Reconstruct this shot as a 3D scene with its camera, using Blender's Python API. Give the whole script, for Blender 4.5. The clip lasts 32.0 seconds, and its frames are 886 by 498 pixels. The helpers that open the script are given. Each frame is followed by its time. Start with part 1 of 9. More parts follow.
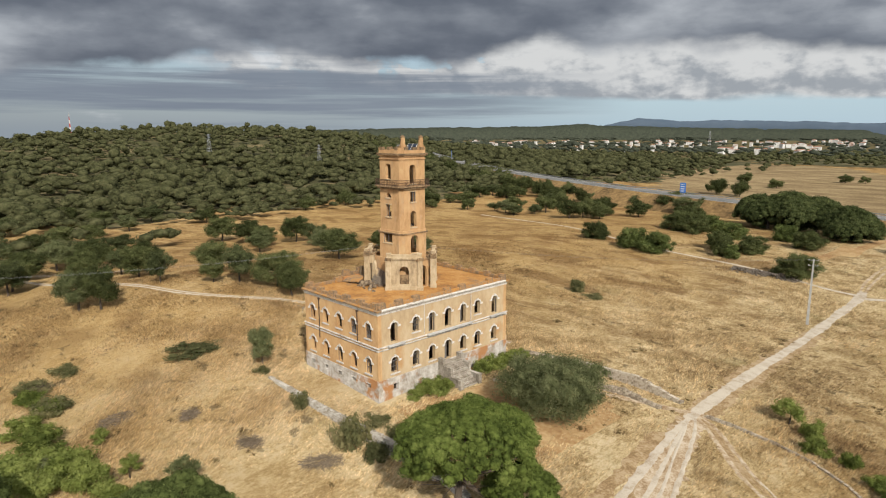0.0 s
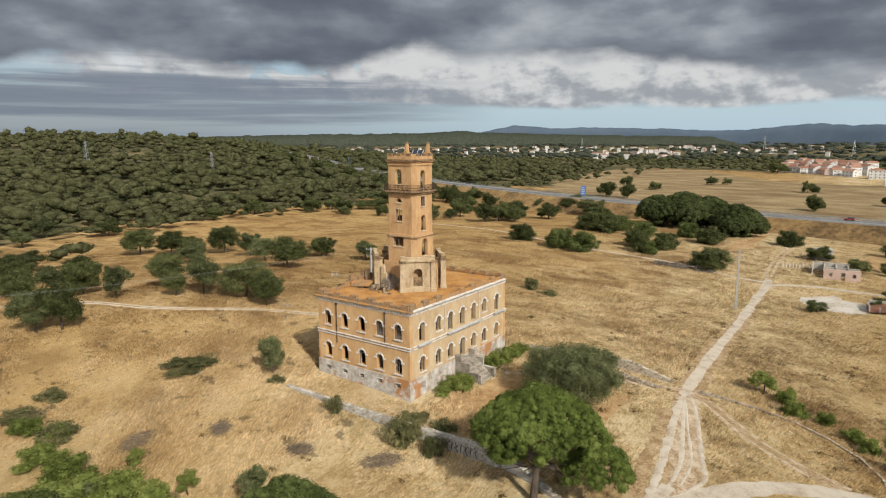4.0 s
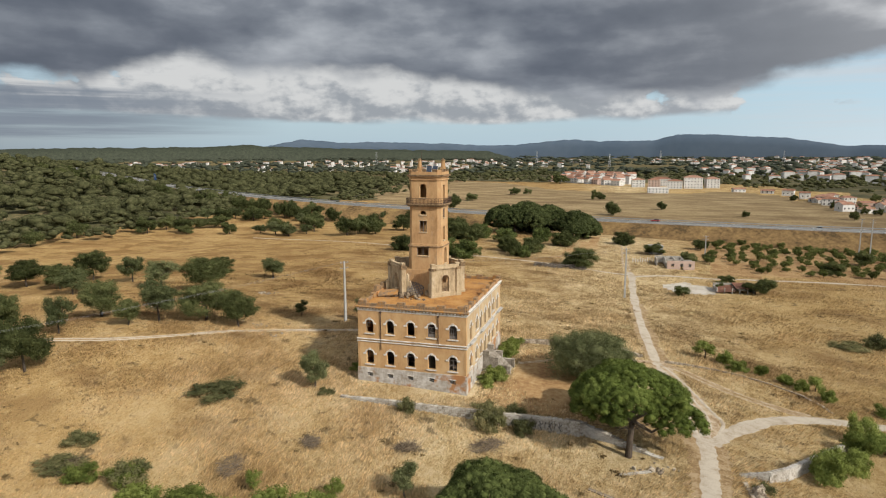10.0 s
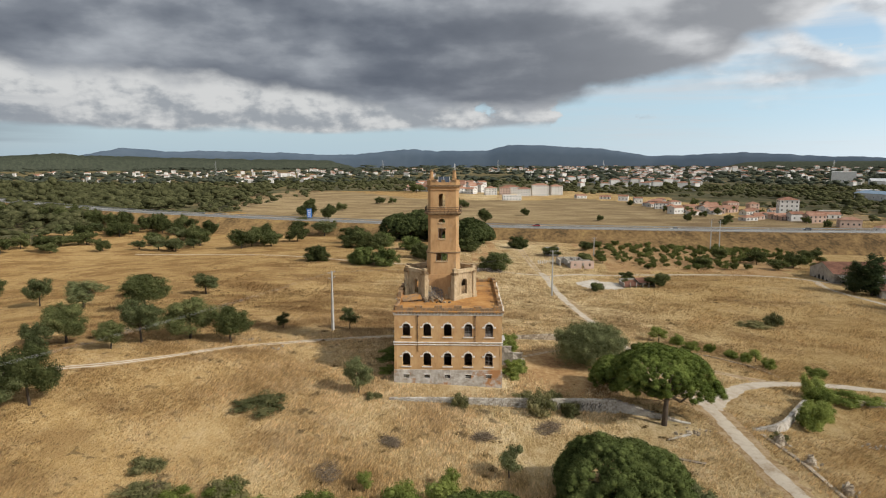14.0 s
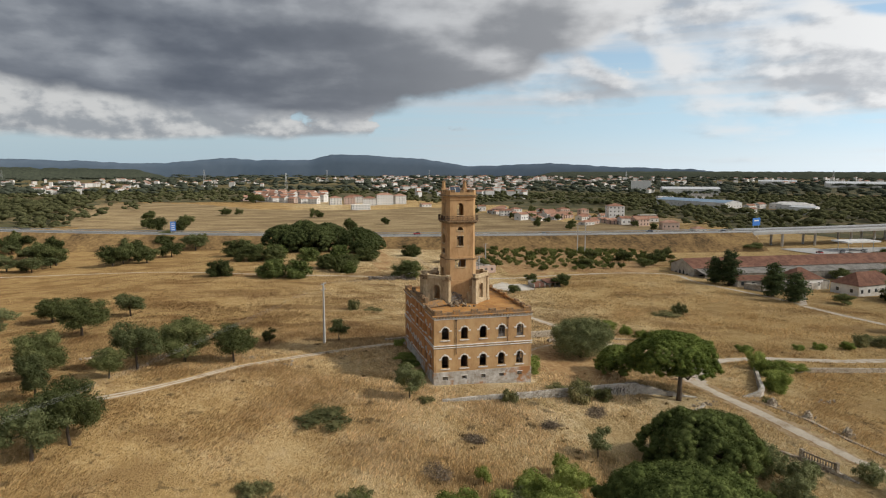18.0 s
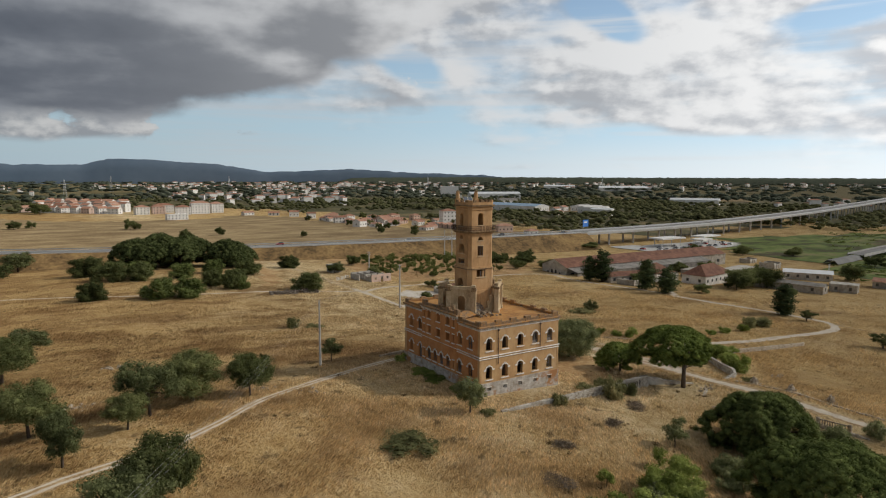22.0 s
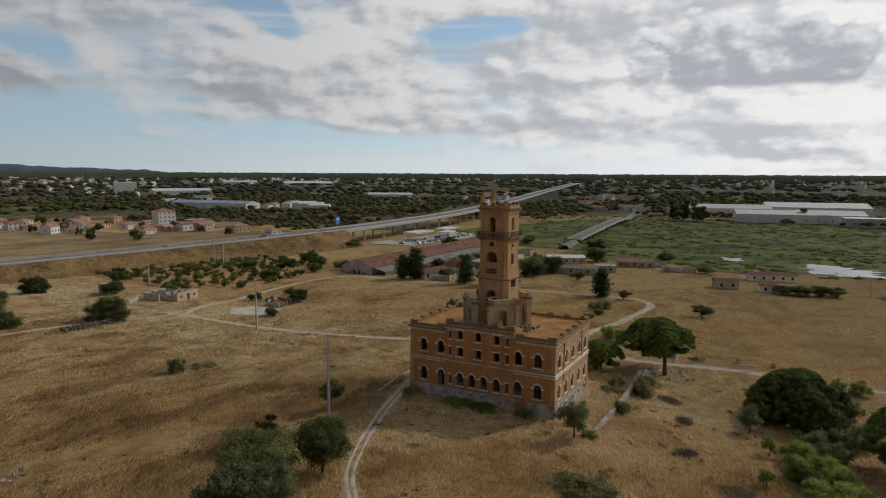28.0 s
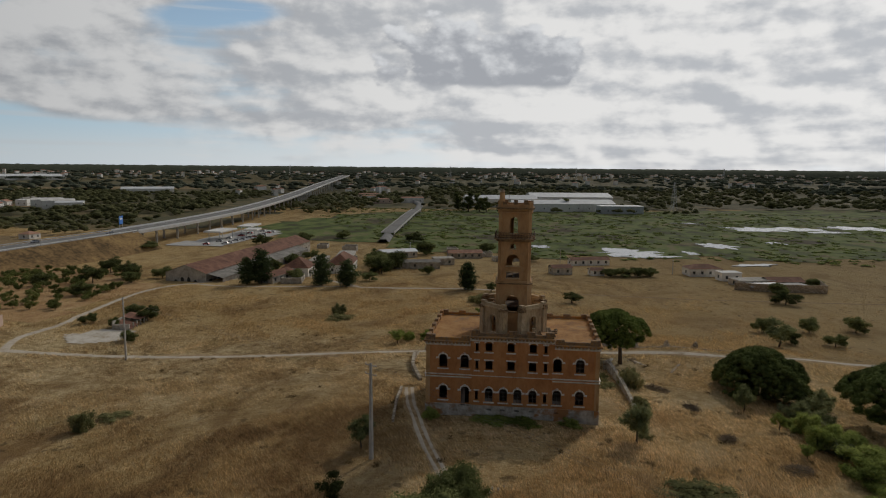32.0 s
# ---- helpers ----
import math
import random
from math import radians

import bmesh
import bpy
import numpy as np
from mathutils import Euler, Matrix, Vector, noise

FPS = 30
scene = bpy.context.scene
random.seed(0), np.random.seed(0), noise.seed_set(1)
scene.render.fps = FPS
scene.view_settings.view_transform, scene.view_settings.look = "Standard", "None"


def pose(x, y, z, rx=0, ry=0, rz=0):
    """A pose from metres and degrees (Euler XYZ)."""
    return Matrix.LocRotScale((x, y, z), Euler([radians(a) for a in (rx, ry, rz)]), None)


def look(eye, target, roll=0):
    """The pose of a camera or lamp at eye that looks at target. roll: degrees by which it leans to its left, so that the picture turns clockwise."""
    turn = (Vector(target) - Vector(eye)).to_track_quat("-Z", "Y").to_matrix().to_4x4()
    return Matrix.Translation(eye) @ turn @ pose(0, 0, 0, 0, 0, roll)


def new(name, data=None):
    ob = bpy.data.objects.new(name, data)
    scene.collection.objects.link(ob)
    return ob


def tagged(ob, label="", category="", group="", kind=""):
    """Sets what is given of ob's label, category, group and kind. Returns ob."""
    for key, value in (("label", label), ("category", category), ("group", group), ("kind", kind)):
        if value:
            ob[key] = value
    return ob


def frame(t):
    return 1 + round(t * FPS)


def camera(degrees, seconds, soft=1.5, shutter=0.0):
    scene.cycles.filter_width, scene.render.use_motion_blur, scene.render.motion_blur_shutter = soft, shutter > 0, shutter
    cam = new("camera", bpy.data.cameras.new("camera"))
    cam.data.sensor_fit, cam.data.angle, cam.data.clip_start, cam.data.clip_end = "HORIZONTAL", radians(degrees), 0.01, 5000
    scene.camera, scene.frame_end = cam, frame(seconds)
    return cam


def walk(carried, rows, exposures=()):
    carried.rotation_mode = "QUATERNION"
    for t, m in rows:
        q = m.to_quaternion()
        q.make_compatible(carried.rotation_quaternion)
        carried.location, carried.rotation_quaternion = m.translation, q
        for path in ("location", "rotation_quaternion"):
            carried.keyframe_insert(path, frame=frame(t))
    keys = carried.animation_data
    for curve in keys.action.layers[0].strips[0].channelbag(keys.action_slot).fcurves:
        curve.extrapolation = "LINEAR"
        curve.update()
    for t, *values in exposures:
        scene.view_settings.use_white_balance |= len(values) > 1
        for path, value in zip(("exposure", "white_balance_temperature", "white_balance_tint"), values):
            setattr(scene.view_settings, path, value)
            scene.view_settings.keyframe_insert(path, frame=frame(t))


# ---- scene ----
cam = camera(69.26, 32.0, soft=1.1)
ROWS = [
    (0.0, 70.58, -61.11, 33.67, 79.565, 0.061, 45.912),
    (0.5, 69.46, -62.79, 33.67, 79.602, 0.083, 44.743),
    (1.0, 68.14, -64.66, 33.63, 79.672, 0.066, 43.413),
    (1.5, 66.77, -66.53, 33.63, 79.762, 0.078, 42.114),
    (2.0, 65.33, -68.40, 33.66, 79.830, 0.088, 40.786),
    (2.5, 63.80, -70.29, 33.64, 79.886, 0.087, 39.428),
    (3.0, 62.20, -72.23, 33.63, 79.959, 0.075, 38.041),
    (3.5, 60.54, -74.20, 33.65, 80.050, 0.091, 36.644),
    (5.5, 53.13, -82.35, 33.86, 80.412, 0.061, 30.758),
    (6.0, 50.98, -84.33, 33.89, 80.522, 0.039, 29.222),
    (6.5, 48.75, -86.31, 33.93, 80.600, 0.056, 27.666),
    (7.0, 46.43, -88.27, 33.98, 80.707, 0.050, 26.090),
    (7.5, 43.98, -90.27, 34.00, 80.821, 0.032, 24.504),
    (8.0, 41.46, -92.19, 34.01, 80.924, 0.052, 22.897),
    (8.5, 38.80, -94.09, 34.08, 81.033, 0.040, 21.231),
    (9.0, 36.08, -95.97, 34.15, 81.132, 0.026, 19.583),
    (9.5, 33.25, -97.79, 34.17, 81.250, 0.059, 17.936),
    (10.0, 30.30, -99.55, 34.20, 81.345, 0.059, 16.228),
    (10.5, 27.19, -101.21, 34.24, 81.458, 0.047, 14.499),
    (11.0, 24.01, -102.83, 34.29, 81.561, 0.073, 12.780),
    (11.5, 20.68, -104.39, 34.36, 81.642, 0.046, 11.020),
    (12.0, 17.25, -105.81, 34.42, 81.749, 0.035, 9.210),
    (12.5, 13.69, -107.21, 34.46, 81.857, 0.032, 7.418),
    (13.0, 10.06, -108.55, 34.55, 81.962, 0.036, 5.576),
    (13.5, 6.29, -109.67, 34.57, 82.066, 0.036, 3.722),
    (14.0, 2.36, -110.69, 34.60, 82.159, 0.023, 1.828),
    (14.5, -1.41, -111.52, 34.62, 82.277, -0.002, 0.053),
    (16.5, -18.37, -113.18, 34.69, 82.714, -0.103, -7.800),
    (17.0, -23.02, -113.10, 34.72, 82.807, -0.110, -9.922),
    (17.5, -27.19, -112.78, 34.77, 82.929, -0.116, -11.856),
    (18.0, -32.06, -112.07, 34.83, 83.018, -0.144, -14.110),
    (18.5, -36.31, -111.18, 34.91, 83.131, -0.128, -16.068),
    (19.0, -41.21, -109.75, 34.99, 83.220, -0.145, -18.377),
    (19.5, -45.49, -108.27, 35.04, 83.300, -0.139, -20.448),
    (20.0, -50.34, -106.21, 35.14, 83.378, -0.118, -22.861),
    (20.5, -54.59, -104.13, 35.29, 83.430, -0.131, -24.976),
    (21.0, -59.31, -101.41, 35.37, 83.480, -0.140, -27.443),
    (21.5, -63.26, -98.72, 35.44, 83.524, -0.122, -29.603),
    (22.0, -67.59, -95.36, 35.50, 83.567, -0.132, -32.124),
    (22.5, -71.12, -92.18, 35.58, 83.577, -0.142, -34.268),
    (23.0, -74.95, -88.29, 35.63, 83.617, -0.148, -36.754),
    (23.5, -78.07, -84.68, 35.68, 83.611, -0.158, -38.953),
    (24.0, -81.38, -80.35, 35.76, 83.617, -0.144, -41.485),
    (24.5, -84.04, -76.40, 35.79, 83.596, -0.170, -43.679),
    (26.5, -92.70, -57.68, 35.86, 83.478, -0.248, -53.331),
    (27.0, -94.43, -52.44, 35.96, 83.428, -0.261, -55.969),
    (27.5, -95.71, -47.78, 36.01, 83.328, -0.274, -58.331),
    (28.0, -96.95, -42.35, 36.09, 83.236, -0.270, -61.086),
    (28.5, -97.79, -37.63, 36.17, 83.136, -0.251, -63.495),
    (29.0, -98.56, -32.18, 36.22, 83.056, -0.263, -66.267),
    (29.5, -99.01, -27.40, 36.26, 82.936, -0.273, -68.761),
    (30.0, -99.35, -21.93, 36.29, 82.860, -0.321, -71.557),
    (30.5, -99.48, -17.13, 36.33, 82.772, -0.367, -74.086),
    (31.0, -99.46, -11.63, 36.34, 82.710, -0.407, -77.039),
    (31.5, -99.36, -6.83, 36.38, 82.686, -0.461, -79.674),
    (32.0, -99.21, -1.32, 36.45, 82.691, -0.499, -82.725),
]
STOPS = [(0.0, -0.08), (6.0, -0.12), (13.0, -0.12), (19.0, -0.3), (24.0, -0.58), (28.0, -0.86), (32.0, -1.06)]
walk(cam, [(t, pose(x, y, z, rx, ry, rz)) for t, x, y, z, rx, ry, rz in ROWS], STOPS)

# ---- sky, clouds and sun ----
SUN_TO = Vector((0.80, -0.42, 0.62)).normalized()
world = bpy.data.worlds.new("sky_world")
scene.world = world
world.use_nodes = True
wt = world.node_tree
wt.nodes.clear()


def wnode(kind, **values):
    n = wt.nodes.new(kind)
    for k, v in values.items():
        n.inputs[k].default_value = v
    return n


def wmath(op, a, b=None, clamp=False):
    n = wt.nodes.new("ShaderNodeMath")
    n.operation, n.use_clamp = op, clamp
    for i, v in enumerate((a, b)):
        if v is None:
            continue
        if isinstance(v, (int, float)):
            n.inputs[i].default_value = v
        else:
            wt.links.new(v, n.inputs[i])
    return n.outputs[0]


def wramp(fac, stops):
    n = wt.nodes.new("ShaderNodeValToRGB")
    wt.links.new(fac, n.inputs[0])
    el = n.color_ramp.elements
    while len(el) < len(stops):
        el.new(0.5)
    for e, (p, c) in zip(el, stops):
        e.position, e.color = p, (*c, 1) if not isinstance(c, (int, float)) else (c, c, c, 1)
    return n.outputs[0]


def wmix(fac, a, b):
    n = wt.nodes.new("ShaderNodeMix")
    n.data_type = "RGBA"
    wt.links.new(fac, n.inputs[0])
    for i, v in ((6, a), (7, b)):
        if isinstance(v, tuple):
            n.inputs[i].default_value = (*v, 1)
        else:
            wt.links.new(v, n.inputs[i])
    return n.outputs[2]


geo_dir = wt.nodes.new("ShaderNodeTexCoord").outputs["Generated"]
sep = wt.nodes.new("ShaderNodeSeparateXYZ")
wt.links.new(geo_dir, sep.inputs[0])
dx, dy, dz = sep.outputs
lift = wmath("MAXIMUM", dz, 0.0)
den = wmath("ADD", lift, 0.10)
flat = wt.nodes.new("ShaderNodeCombineXYZ")
wt.links.new(wmath("DIVIDE", dx, den), flat.inputs[0])
wt.links.new(wmath("DIVIDE", dy, den), flat.inputs[1])


def wnoise(scale, detail, rough, distort=0.0, seed=0.0):
    shift = wt.nodes.new("ShaderNodeVectorMath")
    wt.links.new(flat.outputs[0], shift.inputs[0])
    shift.inputs[1].default_value = (seed, seed * 0.37, seed * 0.11)
    n = wnode("ShaderNodeTexNoise", Scale=scale, Detail=detail, Roughness=rough, Distortion=distort)
    wt.links.new(shift.outputs[0], n.inputs["Vector"])
    return n.outputs[0]


sky = wt.nodes.new("ShaderNodeTexSky")
sky.sky_type, sky.sun_disc = "NISHITA", False
sky.sun_elevation = math.asin(SUN_TO.z)
sky.sun_rotation = math.atan2(SUN_TO.x, SUN_TO.y)
sky.air_density, sky.dust_density, sky.ozone_density = 1.0, 0.6, 2.0
sky_bg = wnode("ShaderNodeBackground", Strength=0.15)
wt.links.new(sky.outputs[0], sky_bg.inputs[0])


def wshader(fac, a, b):
    n = wt.nodes.new("ShaderNodeMixShader")
    wt.links.new(fac, n.inputs[0])
    wt.links.new(a, n.inputs[1])
    wt.links.new(b, n.inputs[2])
    return n.outputs[0]


def wglow(colour):
    n = wnode("ShaderNodeBackground", Strength=1.0)
    wt.links.new(colour, n.inputs[0])
    return n.outputs[0]


# bearing from north and height over the horizon, in degrees
az = wmath("MULTIPLY", wmath("ARCTAN2", dx, dy), 57.2958)
el = wmath("MULTIPLY", wmath("ARCSINE", dz), 57.2958)


def waround(points, top=1.0):
    """A value that changes with the bearing; points of (bearing, value)."""
    return wmath("MULTIPLY", wramp(wmath("DIVIDE", wmath("ADD", az, 180.0), 360.0), [((b + 180) / 360, v / top) for b, v in points]), top)


def wstep(value, lo, hi):
    n = wt.nodes.new("ShaderNodeMapRange")
    n.interpolation_type = "SMOOTHSTEP"
    for i, v in enumerate((value, lo, hi)):
        if isinstance(v, (int, float)):
            n.inputs[i].default_value = v
        else:
            wt.links.new(v, n.inputs[i])
    return n.outputs[0]


def wpuff(wide, tall, detail, rough, seed, up=0.0, side=0.0):
    """Noise over bearing and height, for clouds seen from the side; lumps of that many degrees."""
    v = wt.nodes.new("ShaderNodeCombineXYZ")
    wt.links.new(wmath("DIVIDE", wmath("ADD", az, side), wide), v.inputs[0])
    wt.links.new(wmath("DIVIDE", wmath("ADD", el, up), tall), v.inputs[1])
    v.inputs[2].default_value = seed
    n = wnode("ShaderNodeTexNoise", Scale=1.0, Detail=detail, Roughness=rough)
    wt.links.new(v.outputs[0], n.inputs["Vector"])
    return n.outputs[0]


def wsum(*terms):
    """Sum of (weight, value) terms, each about its middle of 0.5."""
    out = None
    for w, v in terms:
        t = wmath("MULTIPLY", wmath("SUBTRACT", v, 0.5), w)
        out = t if out is None else wmath("ADD", out, t)
    return out


bright = waround([(-180, 0.25), (-110, 0.0), (-5, 0.0), (20, 0.06), (45, 0.25), (65, 0.6), (85, 0.85), (115, 1.0), (160, 0.8)])
low_glow = waround([(-180, 0.2), (-100, 0.0), (-5, 0.02), (20, 0.16), (40, 0.32), (60, 0.52), (90, 0.82), (117, 1.0), (160, 0.8)])
big = wnoise(0.5, 6, 0.52, 0.0, 3.1)
streak = wnoise(0.42, 7, 0.50, 0.0, 41.0)
sheet = wnoise(0.75, 8, 0.56, 0.0, 17.0)
lump = wpuff(8.5, 4.0, 6, 0.46, 2.0)
lump_up = wpuff(8.5, 4.0, 6, 0.46, 2.0, 0.75, 0.9)
heap = wpuff(4.0, 2.4, 8, 0.53, 7.0)
heap_up = wpuff(4.0, 2.4, 8, 0.53, 7.0, 0.5, 0.6)
# pale haze low over the horizon
haze = wmix(low_glow, wmix(waround([(-180, 1.0), (-95, 1.0), (-55, 0.85), (-30, 0.1), (-10, 0.0), (10, 0.0)]), (0.45, 0.60, 0.70), (0.26, 0.30, 0.345)), wmix(wstep(el, 0.3, 4.5), (1.75, 1.83, 1.88), (1.1, 1.58, 2.0)))
base = wshader(wramp(lift, [(0.0, 0.97), (0.06, 0.82), (0.14, 0.5), (0.30, 0.08)]), sky_bg.outputs[0], wglow(haze))
# thin sheets and broken white clouds, lit from the upper right
cover = waround([(-180, 0.6), (-90, 0.60), (-45, 0.52), (-30, 0.42), (8, 0.46), (22, 0.62), (30, 0.60), (45, 0.66), (62, 0.68), (85, 0.80), (130, 0.80)])
floor_el = waround([(-180, 4.0), (10, 4.5), (30, 4.8), (55, 3.6), (75, 2.0), (100, 0.4), (140, 0.4)], 20.0)
field = wmath("ADD", wsum((0.75, lump), (0.5, sheet), (0.25, big)), wmath("SUBTRACT", cover, 0.5))
field = wmath("ADD", field, wmath("MULTIPLY", wmath("SUBTRACT", wstep(wmath("SUBTRACT", el, floor_el), -2.2, 1.6), 1.0), 0.30))
for hole_az, hole_el, hole_w, hole_h, tilt in ((29.0, 9.6, 5.0, 2.4, 0.45), (64.0, 12.2, 8.0, 1.8, -0.1), (46.0, 13.0, 4.6, 2.3, 0.5)):
    ha = wmath("SUBTRACT", az, hole_az)
    he = wmath("DIVIDE", wmath("ADD", wmath("SUBTRACT", el, hole_el), wmath("MULTIPLY", ha, tilt)), hole_h)
    ha = wmath("DIVIDE", ha, hole_w)
    near = wmath("SUBTRACT", 1.0, wmath("ADD", wmath("MULTIPLY", ha, ha), wmath("MULTIPLY", he, he)), True)
    field = wmath("SUBTRACT", field, wmath("MULTIPLY", wmath("MULTIPLY", near, near), 0.42))
veil = wmath("MULTIPLY", wstep(wmath("ADD", wsum((1.0, wpuff(26.0, 1.1, 6, 0.55, 22.0))), wmath("MULTIPLY", wsum((1.0, wpuff(60.0, 3.0, 3, 0.5, 25.0))), 0.6)), -0.06, 0.22), waround([(-180, 0.0), (-30, 0.1), (0, 0.45), (25, 0.75), (60, 0.8), (120, 0.7)]))
base = wshader(wmath("MULTIPLY", veil, wstep(el, 0.4, 2.0)), base, wglow(wmix(bright, (0.62, 0.66, 0.70), (1.55, 1.57, 1.58))))
mask = wstep(field, -0.09, 0.17)
relief = wmath("ADD", wmath("MULTIPLY", wmath("SUBTRACT", lump, lump_up), 3.2), wmath("ADD", wmath("MULTIPLY", wmath("SUBTRACT", heap, heap_up), 1.6), wsum((1.3, sheet), (-1.0, big))))
deep = wstep(relief, 0.38, -0.42)
white = wmix(bright, (0.76, 0.78, 0.80), (1.66, 1.65, 1.63))
grey = wmix(bright, (0.40, 0.425, 0.46), (1.02, 1.06, 1.12))
broken = wshader(mask, base, wglow(wmix(deep, white, grey)))
# heaped clouds with level feet under the deck
band = waround([(-180, 0.0), (-75, 0.0), (-60, 0.75), (-44, 0.85), (-34, 1.0), (-4, 1.0), (4, 0.72), (16, 0.42), (30, 0.35), (48, 0.2), (60, 0.0)])
feet = wmath("ADD", wmath("ADD", waround([(-180, 3.2), (-50, 3.0), (-30, 2.6), (0, 2.5), (20, 4.2), (50, 5.0), (90, 5.0)], 20.0), wmath("MULTIPLY", wmath("SUBTRACT", big, 0.5), 2.0)), wmath("MULTIPLY", wmath("SUBTRACT", lump, 0.5), 1.2))
heaps = wmath("ADD", wsum((1.0, heap), (0.55, lump)), wmath("MULTIPLY", wmath("SUBTRACT", band, 0.62), 0.75))
heaps = wmath("SUBTRACT", heaps, wmath("MULTIPLY", wmath("MAXIMUM", wmath("SUBTRACT", wmath("SUBTRACT", el, feet), 2.6), 0.0), 0.03))
stack = wmath("MULTIPLY", wstep(heaps, -0.02, 0.05), wstep(wmath("SUBTRACT", el, feet), -0.25, 0.35))
crest = wmath("ADD", wmath("MULTIPLY", wmath("SUBTRACT", heap, heap_up), 2.4), wmath("MULTIPLY", wmath("SUBTRACT", wmath("SUBTRACT", el, feet), 1.3), 0.13))
puffs = wmix(wstep(crest, -0.28, 0.30), wmix(bright, (0.36, 0.39, 0.425), (1.1, 1.15, 1.22)), wmix(bright, (0.70, 0.71, 0.71), (2.0, 2.0, 1.97)))
broken = wshader(stack, broken, wglow(puffs))
# level grey layers low in the west
layer = wmath("MULTIPLY", waround([(-180, 0.0), (-130, 1.0), (-62, 1.0), (-44, 0.9), (-30, 0.0), (0, 0.0)]), wstep(wmath("ADD", wsum((1.0, wpuff(22.0, 0.9, 8, 0.6, 4.0))), wmath("MULTIPLY", wmath("SUBTRACT", wstep(el, 0.8, 2.2), wstep(el, 4.2, 5.4)), 0.30)), 0.0, 0.34))
broken = wshader(layer, broken, wglow(wmix(wpuff(16.0, 1.2, 7, 0.6, 12.0), (0.155, 0.19, 0.248), (0.30, 0.34, 0.395))))
# the dark deck, its lower edge ragged
rim = waround([(-180, 18.0), (-130, 18.0), (-105, 4.0), (-80, 3.9), (-70, 4.6), (-64, 6.0), (-57, 5.8), (-52, 4.7), (-46, 4.5), (-42, 5.6), (-38, 7.0), (-33, 6.2), (-26, 6.2), (-20, 5.8), (-12, 4.8), (-6, 4.2), (5, 3.9), (10, 4.5), (16, 5.8), (22, 7.8), (27, 10.0), (34, 14.0), (44, 18.0), (150, 18.0)], 20.0)
over = wmath("ADD", wmath("SUBTRACT", el, rim), wsum((3.6, lump), (2.2, heap)))
deck = wstep(over, -0.25, 1.3)
mixed = wmath("ADD", wsum((0.55, streak), (0.55, lump), (0.25, sheet), (0.12, heap)), 0.5)
mixed = wmath("ADD", mixed, wmath("MULTIPLY", wstep(over, 2.2, -0.2), 0.03))
tone = wramp(mixed, [(0.34, (0.098, 0.117, 0.152)), (0.46, (0.150, 0.171, 0.210)), (0.55, (0.235, 0.260, 0.302)), (0.66, (0.45, 0.48, 0.52))])
tone = wmix(waround([(-180, 1.0), (-100, 0.0), (-6, 0.0), (6, 0.28), (16, 0.7), (27, 1.0)]), tone, wmix(wstep(mixed, 0.42, 0.62), (0.36, 0.375, 0.40), (0.86, 0.87, 0.88)))
whole = wshader(deck, broken, wglow(tone))
cauli = wpuff(4.5, 3.0, 6, 0.5, 31.0)
cauli_up = wpuff(4.5, 3.0, 6, 0.5, 31.0, 0.6, 0.7)
# slate-grey cumulus against the bright side
for lone_az, lone_el, lone_w, lone_h in ((86.0, 9.3, 10.0, 3.3),):
    ca = wmath("DIVIDE", wmath("SUBTRACT", az, lone_az), lone_w)
    ce = wmath("DIVIDE", wmath("SUBTRACT", el, lone_el), lone_h)
    ball = wmath("SUBTRACT", 1.0, wmath("ADD", wmath("MULTIPLY", ca, ca), wmath("MULTIPLY", ce, ce)))
    foot_el = lone_el - lone_h * 0.82
    lone = wmath("MULTIPLY", wstep(wmath("ADD", ball, wsum((4.4, cauli))), 0.05, 0.45), wstep(wmath("ADD", el, wsum((1.2, cauli))), foot_el, foot_el + 0.7))
    whole = wshader(lone, whole, wglow(wmix(wstep(wmath("ADD", wmath("MULTIPLY", wmath("SUBTRACT", cauli, cauli_up), 3.0), wmath("MULTIPLY", ce, 0.35)), -0.15, 0.6), (0.74, 0.775, 0.84), (1.35, 1.38, 1.42))))
wt.links.new(whole, wt.nodes.new("ShaderNodeOutputWorld").inputs[0])

sun = new("sun", bpy.data.lights.new("sun", "SUN"))
sun.data.energy, sun.data.angle, sun.data.color = 3.7, radians(2.5), (1.0, 0.93, 0.82)
sun.matrix_world = look((0, 0, 300), Vector((0, 0, 300)) - SUN_TO)


